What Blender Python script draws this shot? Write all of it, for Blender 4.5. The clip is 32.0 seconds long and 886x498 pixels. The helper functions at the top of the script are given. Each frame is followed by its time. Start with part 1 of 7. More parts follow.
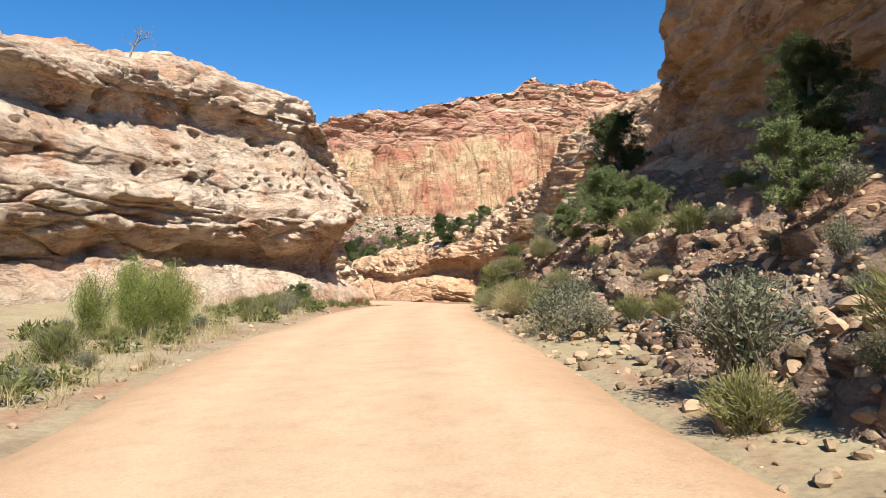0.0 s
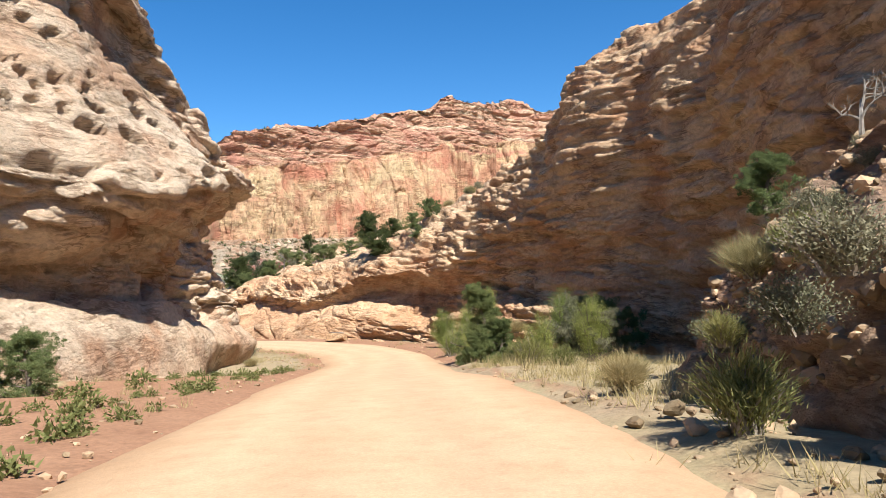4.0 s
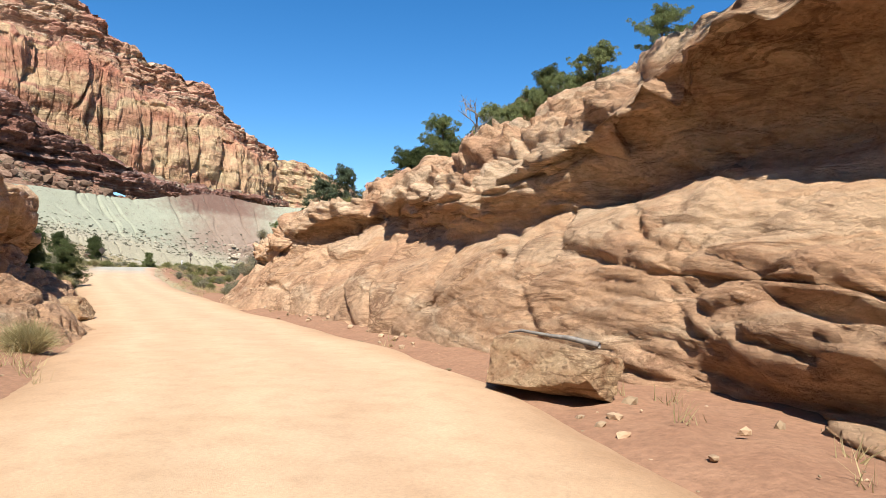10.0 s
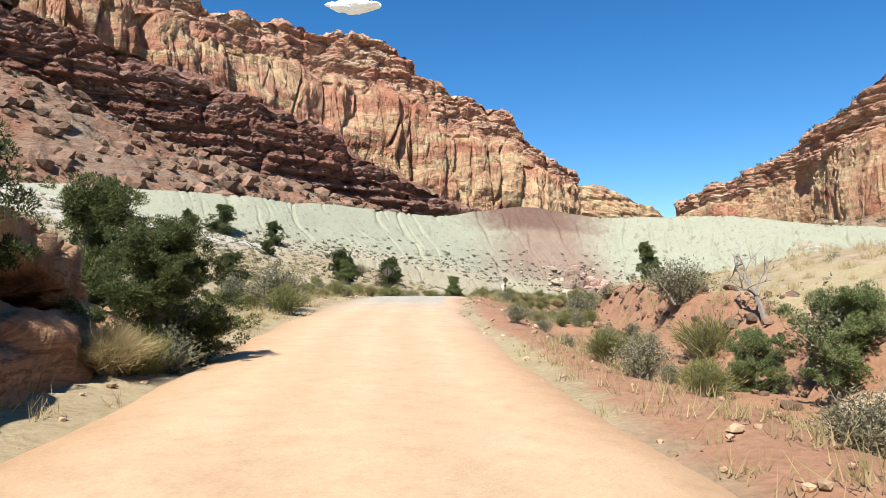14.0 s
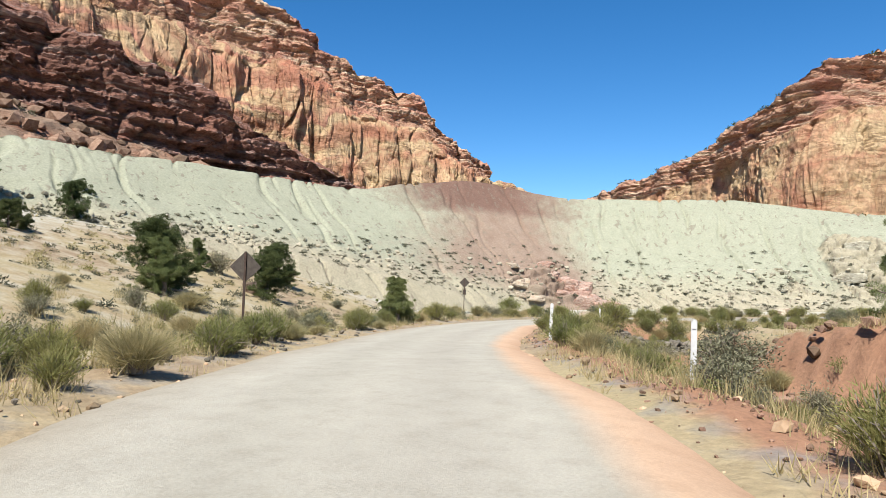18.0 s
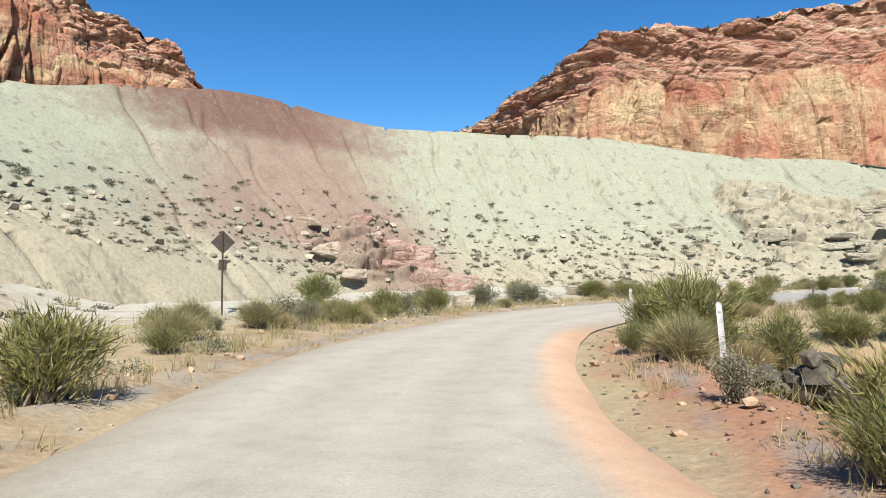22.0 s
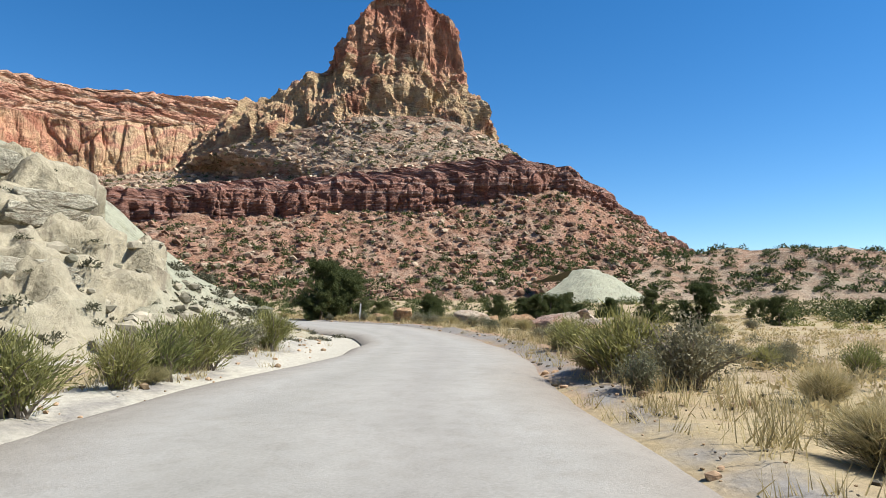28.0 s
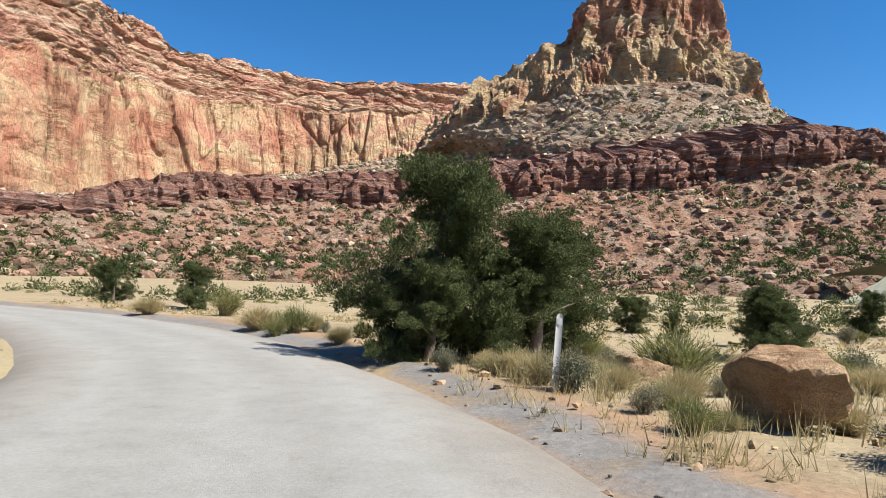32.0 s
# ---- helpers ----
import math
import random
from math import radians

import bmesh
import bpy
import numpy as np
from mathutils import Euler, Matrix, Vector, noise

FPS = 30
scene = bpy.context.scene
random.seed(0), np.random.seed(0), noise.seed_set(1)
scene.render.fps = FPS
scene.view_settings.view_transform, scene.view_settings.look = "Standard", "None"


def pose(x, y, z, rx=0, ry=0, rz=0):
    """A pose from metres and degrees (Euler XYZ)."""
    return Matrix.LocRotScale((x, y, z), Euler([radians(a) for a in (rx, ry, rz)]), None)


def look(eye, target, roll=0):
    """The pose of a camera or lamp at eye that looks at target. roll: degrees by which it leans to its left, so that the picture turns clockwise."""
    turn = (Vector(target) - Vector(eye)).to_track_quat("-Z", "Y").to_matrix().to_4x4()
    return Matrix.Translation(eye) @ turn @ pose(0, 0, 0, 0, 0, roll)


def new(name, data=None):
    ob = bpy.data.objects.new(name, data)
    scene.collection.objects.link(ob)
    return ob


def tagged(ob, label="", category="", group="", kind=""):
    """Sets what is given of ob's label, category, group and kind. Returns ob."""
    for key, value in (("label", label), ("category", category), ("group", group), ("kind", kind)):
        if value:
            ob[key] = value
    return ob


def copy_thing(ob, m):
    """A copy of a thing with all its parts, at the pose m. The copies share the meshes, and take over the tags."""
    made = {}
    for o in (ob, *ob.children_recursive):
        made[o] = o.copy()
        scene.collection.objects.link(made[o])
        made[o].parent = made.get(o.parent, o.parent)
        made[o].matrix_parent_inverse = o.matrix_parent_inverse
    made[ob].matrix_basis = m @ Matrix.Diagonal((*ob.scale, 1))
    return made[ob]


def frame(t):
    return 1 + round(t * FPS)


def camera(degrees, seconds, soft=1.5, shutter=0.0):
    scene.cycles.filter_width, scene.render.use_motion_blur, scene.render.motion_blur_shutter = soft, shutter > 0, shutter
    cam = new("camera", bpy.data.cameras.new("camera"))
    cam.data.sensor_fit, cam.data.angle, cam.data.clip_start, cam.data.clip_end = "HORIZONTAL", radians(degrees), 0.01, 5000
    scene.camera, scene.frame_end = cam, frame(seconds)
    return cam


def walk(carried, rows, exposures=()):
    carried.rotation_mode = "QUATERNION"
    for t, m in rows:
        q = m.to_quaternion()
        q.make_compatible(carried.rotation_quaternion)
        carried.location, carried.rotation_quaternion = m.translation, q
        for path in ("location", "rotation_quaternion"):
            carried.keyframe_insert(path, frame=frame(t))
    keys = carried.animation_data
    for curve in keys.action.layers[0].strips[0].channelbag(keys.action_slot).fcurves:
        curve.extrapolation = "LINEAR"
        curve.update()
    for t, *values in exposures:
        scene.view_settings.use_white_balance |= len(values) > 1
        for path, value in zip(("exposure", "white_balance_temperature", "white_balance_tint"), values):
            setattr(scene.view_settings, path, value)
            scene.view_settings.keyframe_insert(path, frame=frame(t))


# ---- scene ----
cam = camera(65.89, 32.0, soft=0.7)

# seconds, eye x y z, degrees to the left of +y, degrees up, roll
PATH = [
    (0, 0.00, 0.00, 1.50, 0.00, 0.34, -1.73),
    (0.5, -0.30, 3.01, 1.46, -0.06, 0.22, -2.18),
    (1, -0.61, 6.15, 1.42, -0.45, 0.22, -2.29),
    (1.5, -0.90, 9.46, 1.36, -1.18, 0.51, -2.08),
    (2, -1.15, 12.97, 1.26, -2.17, 1.06, -2.07),
    (2.5, -1.35, 16.70, 1.14, -3.30, 1.57, -2.17),
    (3, -1.48, 20.57, 0.99, -4.43, 1.87, -2.49),
    (3.5, -1.54, 24.53, 0.84, -5.39, 2.03, -2.76),
    (4, -1.50, 28.56, 0.66, -7.32, 2.13, -2.71),
    (4.5, -1.34, 32.66, 0.46, -8.86, 2.18, -2.35),
    (5, -1.10, 36.83, 0.21, -9.18, 2.14, -1.78),
    (5.5, -0.86, 41.04, -0.09, -8.98, 1.97, -1.10),
    (6, -0.68, 45.26, -0.44, -9.74, 1.65, -0.36),
    (6.5, -0.84, 49.07, -0.81, -10.46, 1.30, 0.18),
    (7, -0.80, 52.73, -1.20, -10.48, 1.12, 0.31),
    (7.5, -0.55, 56.73, -1.63, -9.44, 0.90, 0.21),
    (8, -0.21, 60.99, -2.03, -6.81, 0.76, 0.28),
    (8.5, -0.03, 65.45, -2.36, -2.54, 0.70, 0.60),
    (9, -0.20, 69.96, -2.60, 3.22, 0.61, 0.88),
    (9.5, -0.85, 74.49, -2.77, 10.11, 0.67, 1.04),
    (10, -2.10, 78.84, -2.92, 17.36, 1.08, 1.14),
    (10.5, -4.00, 82.99, -3.02, 24.36, 1.60, 0.91),
    (11, -6.58, 86.91, -3.10, 30.44, 2.17, 0.59),
    (11.5, -9.71, 90.68, -3.20, 35.18, 2.81, 0.33),
    (12, -13.05, 94.36, -3.32, 38.50, 3.29, 0.08),
    (12.5, -16.63, 97.93, -3.45, 40.60, 3.63, 0.02),
    (13, -20.06, 101.36, -3.55, 41.92, 3.71, -0.11),
    (13.5, -23.09, 104.77, -3.61, 42.74, 3.55, -0.32),
    (14, -26.38, 107.77, -3.61, 41.84, 3.24, -0.03),
    (14.5, -29.68, 110.83, -3.59, 40.85, 3.12, 0.46),
    (15, -32.97, 113.93, -3.56, 40.97, 3.22, 0.94),
    (15.5, -36.29, 117.04, -3.49, 41.21, 3.48, 1.22),
    (16, -39.60, 120.20, -3.39, 39.85, 3.82, 1.23),
    (16.5, -42.82, 123.42, -3.25, 38.38, 4.17, 1.07),
    (17, -45.88, 126.65, -3.09, 36.84, 4.25, 0.89),
    (17.5, -48.71, 129.82, -2.92, 35.20, 3.84, 0.70),
    (18, -51.32, 132.91, -2.78, 33.52, 2.99, 0.57),
    (18.5, -53.75, 135.97, -2.68, 31.75, 1.77, 0.75),
    (19, -56.10, 139.14, -2.67, 29.89, 0.75, 1.06),
    (19.5, -58.41, 142.47, -2.74, 27.75, 0.07, 1.41),
    (20, -60.60, 145.93, -2.88, 25.63, 0.03, 1.52),
    (20.5, -62.64, 149.40, -3.01, 23.35, 0.38, 1.24),
    (21, -64.49, 152.90, -3.13, 20.94, 0.74, 0.72),
    (21.5, -66.19, 156.48, -3.24, 18.14, 0.93, -0.04),
    (22, -67.72, 160.24, -3.34, 14.71, 0.92, -0.75),
    (22.5, -69.04, 164.20, -3.44, 10.49, 0.83, -1.48),
    (23, -70.04, 168.32, -3.54, 5.23, 0.79, -2.19),
    (23.5, -70.62, 172.51, -3.64, -1.03, 0.78, -2.64),
    (24, -70.71, 176.70, -3.73, -8.17, 0.80, -2.87),
    (24.5, -70.25, 180.85, -3.80, -15.99, 0.76, -2.93),
    (25, -69.21, 184.96, -3.87, -24.02, 0.66, -2.78),
    (25.5, -67.56, 188.98, -3.96, -32.10, 0.57, -2.35),
    (26, -65.34, 192.79, -4.05, -40.03, 0.69, -1.73),
    (26.5, -62.66, 196.22, -4.11, -47.66, 1.24, -0.98),
    (27, -59.58, 199.23, -4.11, -55.19, 2.10, -0.52),
    (27.5, -56.14, 201.85, -4.06, -61.68, 3.26, -0.28),
    (28, -52.36, 204.19, -3.99, -66.51, 4.65, 0.06),
    (28.5, -48.27, 206.32, -3.90, -69.86, 6.02, 0.88),
    (29, -43.97, 208.30, -3.84, -72.31, 6.94, 2.37),
    (29.5, -39.59, 210.16, -3.81, -73.41, 6.86, 4.37),
    (30, -35.34, 211.96, -3.81, -72.24, 5.43, 6.38),
    (30.5, -31.38, 213.84, -3.81, -68.39, 4.17, 7.36),
    (31, -27.74, 215.99, -3.78, -62.11, 3.57, 6.41),
    (31.5, -24.39, 218.57, -3.73, -54.40, 3.42, 4.18),
    (32, -21.36, 221.64, -3.65, -46.55, 3.51, 1.91),
]


EXPOSURES = [(0, 0.98), (3, 1.04), (5.5, 1.2), (7.5, 1.16), (9.5, 1.0), (13, 1.0), (20, 0.94), (28, 0.94), (32, 1.0)]


def heading(yaw, pitch):
    return Vector((-math.sin(radians(yaw)) * math.cos(radians(pitch)), math.cos(radians(yaw)) * math.cos(radians(pitch)), math.sin(radians(pitch))))


walk(cam, [(r[0], look(r[1:4], Vector(r[1:4]) + heading(r[4], r[5]), r[6])) for r in PATH], EXPOSURES)


# ---- sky and sun ----
SUN_FROM = Vector((0.34, -0.94, 0.0)).normalized()
SUN_UP = radians(50)
world = bpy.data.worlds.new("sky")
scene.world = world
world.use_nodes = True
wt = world.node_tree
sky = wt.nodes.new("ShaderNodeTexSky")
sky.sky_type, sky.sun_disc = "NISHITA", False
sky.sun_elevation, sky.sun_rotation = SUN_UP, math.atan2(SUN_FROM.x, SUN_FROM.y)
sky.altitude, sky.air_density, sky.dust_density, sky.ozone_density = 1800, 1.0, 0.3, 3.0
hue = wt.nodes.new("ShaderNodeHueSaturation")
hue.inputs["Saturation"].default_value, hue.inputs["Value"].default_value = 1.32, 1.17
wt.links.new(sky.outputs[0], hue.inputs["Color"])
wt.links.new(hue.outputs[0], wt.nodes["Background"].inputs[0])
wt.nodes["Background"].inputs[1].default_value = 0.071
sun = new("sun", bpy.data.lights.new("sun", "SUN"))
sun.data.energy, sun.data.angle, sun.data.color = 5.0, radians(0.5), (1.0, 0.96, 0.9)
sun.matrix_world = look(SUN_FROM * math.cos(SUN_UP) * 100 + Vector((0, 0, math.sin(SUN_UP) * 100)), (0, 0, 0))


# ---- noise and mesh helpers ----
def _hash(i, j, k, seed):
    h = (i * 374761393 + j * 668265263 + k * 1440662683 + seed * 974634521) & 0xFFFFFFFF
    h = ((h ^ (h >> 13)) * 1274126177) & 0xFFFFFFFF
    return ((h ^ (h >> 16)) & 0xFFFFFF) / 0xFFFFFF * 2 - 1


def vnoise(x, y, z, seed=0):
    """Smooth value noise in -1..1 on arrays."""
    x, y, z = np.broadcast_arrays(np.asarray(x, float), np.asarray(y, float), np.asarray(z, float))
    i, j, k = (np.floor(a).astype(np.int64) for a in (x, y, z))
    u, v, w = x - i, y - j, z - k
    u, v, w = (a * a * (3 - 2 * a) for a in (u, v, w))
    out = 0
    for a in (0, 1):
        for b in (0, 1):
            for c in (0, 1):
                f = (u if a else 1 - u) * (v if b else 1 - v) * (w if c else 1 - w)
                out = out + f * _hash(i + a, j + b, k + c, seed)
    return out


def fbm(x, y, z, octaves=4, seed=0, gain=0.5):
    out, amp, total = 0, 1.0, 0.0
    for n in range(octaves):
        out = out + amp * vnoise(x * 2 ** n + 7.3 * n, y * 2 ** n - 3.1 * n, z * 2 ** n + 1.7 * n, seed + n)
        total += amp
        amp *= gain
    return out / total


def ridged(x, y, z, octaves=3, seed=0):
    out, amp, total = 0, 1.0, 0.0
    for n in range(octaves):
        out = out + amp * (1 - 2 * np.abs(vnoise(x * 2 ** n, y * 2 ** n, z * 2 ** n, seed + n)))
        total += amp
        amp *= 0.5
    return out / total


def smooth(a, lo, hi):
    t = np.clip((np.asarray(a, float) - lo) / (hi - lo), 0, 1)
    return t * t * (3 - 2 * t)


def curve_at(points, u):
    """A smooth line through the rows of points (any number of columns), at u in 0..1 along it by length of the first two columns."""
    p = np.array(points, float)
    d = np.r_[0, np.cumsum(np.hypot(*np.diff(p[:, :2], axis=0).T))]
    d /= d[-1]
    u = np.asarray(u, float)
    k = np.clip(np.searchsorted(d, u, side="right") - 1, 0, len(p) - 2)
    t = ((u - d[k]) / (d[k + 1] - d[k]))[..., None]
    a, b, c, e = p[np.maximum(k - 1, 0)], p[k], p[k + 1], p[np.minimum(k + 2, len(p) - 1)]
    return 0.5 * (2 * b + (c - a) * t + (2 * a - 5 * b + 4 * c - e) * t * t + (3 * b - a - 3 * c + e) * t ** 3) * 0.6 + 0.4 * (b + (c - b) * t)


def grid_mesh(name, p, material, smooth_shade=False, masks=None):
    """A mesh from a grid of points of shape (rows, columns, 3)."""
    n, m = p.shape[:2]
    mesh = bpy.data.meshes.new(name)
    mesh.vertices.add(n * m)
    mesh.vertices.foreach_set("co", np.ascontiguousarray(p, dtype=np.float32).ravel())
    i = (np.arange(n - 1)[:, None] * m + np.arange(m - 1)[None]).ravel()
    q = np.stack([i, i + m, i + m + 1, i + 1], 1)
    mesh.loops.add(q.size)
    mesh.loops.foreach_set("vertex_index", q.ravel().astype(np.int32))
    mesh.polygons.add(len(q))
    mesh.polygons.foreach_set("loop_start", np.arange(0, q.size, 4, dtype=np.int32))
    mesh.polygons.foreach_set("use_smooth", np.full(len(q), smooth_shade))
    if masks is not None:
        layer = mesh.attributes.new("zone", "FLOAT_COLOR", "POINT")
        layer.data.foreach_set("color", np.ascontiguousarray(masks, dtype=np.float32).ravel())
    mesh.update(calc_edges=True)
    mesh.materials.append(material)
    return mesh


def soup_mesh(name, verts, faces, material, smooth_shade=False):
    """A mesh from arrays of vertices and of faces that all have the same number of corners."""
    faces = np.asarray(faces, np.int32)
    k = faces.shape[1]
    mesh = bpy.data.meshes.new(name)
    mesh.vertices.add(len(verts))
    mesh.vertices.foreach_set("co", np.ascontiguousarray(verts, dtype=np.float32).ravel())
    mesh.loops.add(faces.size)
    mesh.loops.foreach_set("vertex_index", faces.ravel())
    mesh.polygons.add(len(faces))
    mesh.polygons.foreach_set("loop_start", np.arange(0, faces.size, k, dtype=np.int32))
    mesh.polygons.foreach_set("use_smooth", np.full(len(faces), smooth_shade))
    mesh.update(calc_edges=True)
    mesh.materials.append(material)
    return mesh


def part(name, mesh, parent, label=""):
    ob = new(name, mesh)
    ob.parent = parent
    return tagged(ob, label)


def push_out(p):
    """Unit normals of a grid of points."""
    a, b = np.gradient(p, axis=0), np.gradient(p, axis=1)
    n = np.cross(a, b)
    return n / (np.linalg.norm(n, axis=2, keepdims=True) + 1e-9)


# ---- materials ----
def nodes_of(name):
    m = bpy.data.materials.new(name)
    m.use_nodes = True
    t = m.node_tree
    t.nodes.clear()
    out = t.nodes.new("ShaderNodeOutputMaterial")
    bsdf = t.nodes.new("ShaderNodeBsdfPrincipled")
    t.links.new(bsdf.outputs[0], out.inputs[0])
    bsdf.inputs["Specular IOR Level"].default_value = 0.2
    return m, t, bsdf


DRY = 0.66  # overall reflectance of the sun-bleached, dusty surfaces


def colour(t, bsdf, col, share=DRY):
    t.links.new(mix(t, 1.0, col, (share, share, share), "MULTIPLY"), bsdf.inputs["Base Color"])


def put(t, kind, **sets):
    n = t.nodes.new(kind)
    for k, v in sets.items():
        if k in n.inputs:
            n.inputs[k].default_value = v
    return n


def mapped(t, scale, coord="Position"):
    g = t.nodes.new("ShaderNodeNewGeometry") if coord == "Position" else t.nodes.new("ShaderNodeTexCoord")
    mp = t.nodes.new("ShaderNodeMapping")
    mp.inputs["Scale"].default_value = scale if isinstance(scale, tuple) else (scale,) * 3
    t.links.new(g.outputs[coord], mp.inputs[0])
    return mp.outputs[0]


def noise_tex(t, scale, detail=6.0, rough=0.6, coord="Position", distortion=0.0):
    n = put(t, "ShaderNodeTexNoise", Scale=1.0, Detail=detail, Roughness=rough, Distortion=distortion)
    t.links.new(mapped(t, scale, coord), n.inputs["Vector"])
    return n.outputs[0]


def ramp(t, fac, stops, hard=False):
    r = t.nodes.new("ShaderNodeValToRGB")
    r.color_ramp.interpolation = "CONSTANT" if hard else "LINEAR"
    while len(r.color_ramp.elements) < len(stops):
        r.color_ramp.elements.new(0.5)
    for e, (p, c) in zip(r.color_ramp.elements, stops):
        e.position, e.color = p, (*c, 1) if len(c) == 3 else c
    t.links.new(fac, r.inputs[0])
    return r.outputs[0]


def mix(t, fac, a, b, mode="MIX"):
    m = t.nodes.new("ShaderNodeMix")
    m.data_type, m.blend_type = "RGBA", mode
    for sock, v in ((m.inputs[0], fac), (m.inputs[6], a), (m.inputs[7], b)):
        if isinstance(v, (int, float)):
            sock.default_value = v
        elif isinstance(v, tuple):
            sock.default_value = (*v, 1) if len(v) == 3 else v
        else:
            t.links.new(v, sock)
    return m.outputs[2]


def calc(t, op, a, b=0.0, clamp=False):
    m = t.nodes.new("ShaderNodeMath")
    m.operation, m.use_clamp = op, clamp
    for sock, v in zip(m.inputs, (a, b)):
        if isinstance(v, (int, float)):
            sock.default_value = v
        else:
            t.links.new(v, sock)
    return m.outputs[0]


def bump(t, bsdf, height, strength, distance=0.05, previous=None):
    b = put(t, "ShaderNodeBump", Strength=strength, Distance=distance)
    t.links.new(height, b.inputs["Height"])
    if previous is not None:
        t.links.new(previous, b.inputs["Normal"])
    t.links.new(b.outputs[0], bsdf.inputs["Normal"])
    return b.outputs[0]


def rock_material(name, bands, stain, layer=0.25, patch=0.06, streak=0.0, grain=6.0, relief=0.6, varnish=0.5, warp=0.6, flat=(0.16, 0.6), mottle=0.75):
    """Bedded rock: bands of colour by height, warped; patches, dark water streaks and grain, with crevice shade painted
    in by the relief.
    """
    m, t, bsdf = nodes_of(name)
    g = t.nodes.new("ShaderNodeNewGeometry")
    sep = t.nodes.new("ShaderNodeSeparateXYZ")
    t.links.new(g.outputs["Position"], sep.inputs[0])
    big = noise_tex(t, patch, 5, 0.55)
    z = calc(t, "ADD", calc(t, "MULTIPLY", sep.outputs[2], layer), calc(t, "MULTIPLY", big, warp * 4))
    band = t.nodes.new("ShaderNodeTexNoise")
    band.noise_dimensions = "1D"
    band.inputs["Scale"].default_value, band.inputs["Detail"].default_value, band.inputs["Roughness"].default_value = 1.0, 5.0, 0.65
    t.links.new(z, band.inputs["W"])
    n = len(bands)
    col = ramp(t, band.outputs[0], [(0.3 + 0.4 * i / (n - 1), c) for i, c in enumerate(bands)])
    blotch = noise_tex(t, patch * 3.1, 6, 0.65)
    col = mix(t, ramp(t, blotch, [(0.48, (0, 0, 0)), (0.64, (1, 1, 1))]), col, stain)
    if streak:
        s = noise_tex(t, (streak, streak, streak * 0.06), 4, 0.6)
        col = mix(t, calc(t, "MULTIPLY", ramp(t, s, [(0.52, (0, 0, 0)), (0.68, (1, 1, 1))]), varnish), col, tuple(0.35 * c for c in stain))
    fine = noise_tex(t, grain, 8, 0.7)
    col = mix(t, mottle, col, ramp(t, fine, [(0.25, (0.68, 0.65, 0.62)), (0.75, (1.25, 1.22, 1.18))]), "MULTIPLY")
    bsdf.inputs["Roughness"].default_value = 0.92
    coarse = noise_tex(t, (grain * flat[0], grain * flat[0], grain * flat[1]), 10, 0.68)
    # painted occlusion: the bump height also darkens hollows and lightens crests
    col = mix(t, 0.5, col, ramp(t, coarse, [(0.3, (0.6, 0.55, 0.5)), (0.5, (1.0, 1.0, 1.0)), (0.72, (1.2, 1.18, 1.15))]), "MULTIPLY")
    vor = t.nodes.new("ShaderNodeTexVoronoi")
    vor.feature = "DISTANCE_TO_EDGE"
    vor.inputs["Scale"].default_value = 1.0
    t.links.new(mapped(t, (grain * 0.09, grain * 0.09, grain * 0.3)), vor.inputs["Vector"])
    crack = ramp(t, vor.outputs[0], [(0.0, (0, 0, 0)), (0.08, (1, 1, 1))])
    seam = ramp(t, noise_tex(t, (grain * 0.12, grain * 0.12, grain * 0.55), 7, 0.62, distortion=0.8), [(0.44, (1, 1, 1)), (0.485, (0.42, 0.36, 0.32)), (0.515, (0.42, 0.36, 0.32)), (0.55, (1, 1, 1))])
    spread_ = ramp(t, noise_tex(t, grain * 0.07, 3), [(0.45, (0, 0, 0)), (0.6, (1, 1, 1))])
    col = mix(t, calc(t, "MULTIPLY", spread_, 0.75), col, mix(t, 1.0, col, seam, "MULTIPLY"))
    colour(t, bsdf, col, 0.88)
    fb = noise_tex(t, (grain * flat[0] * 2.5, grain * flat[0] * 2.5, grain * flat[1] * 2.6), 8, 0.7)
    first = bump(t, bsdf, coarse, relief, 3.0 / grain)
    first = bump(t, bsdf, fb, min(1.0, relief * 1.3), 1.4 / grain, first)
    bump(t, bsdf, crack, relief * 0.35, 0.5 / grain, first)
    return m


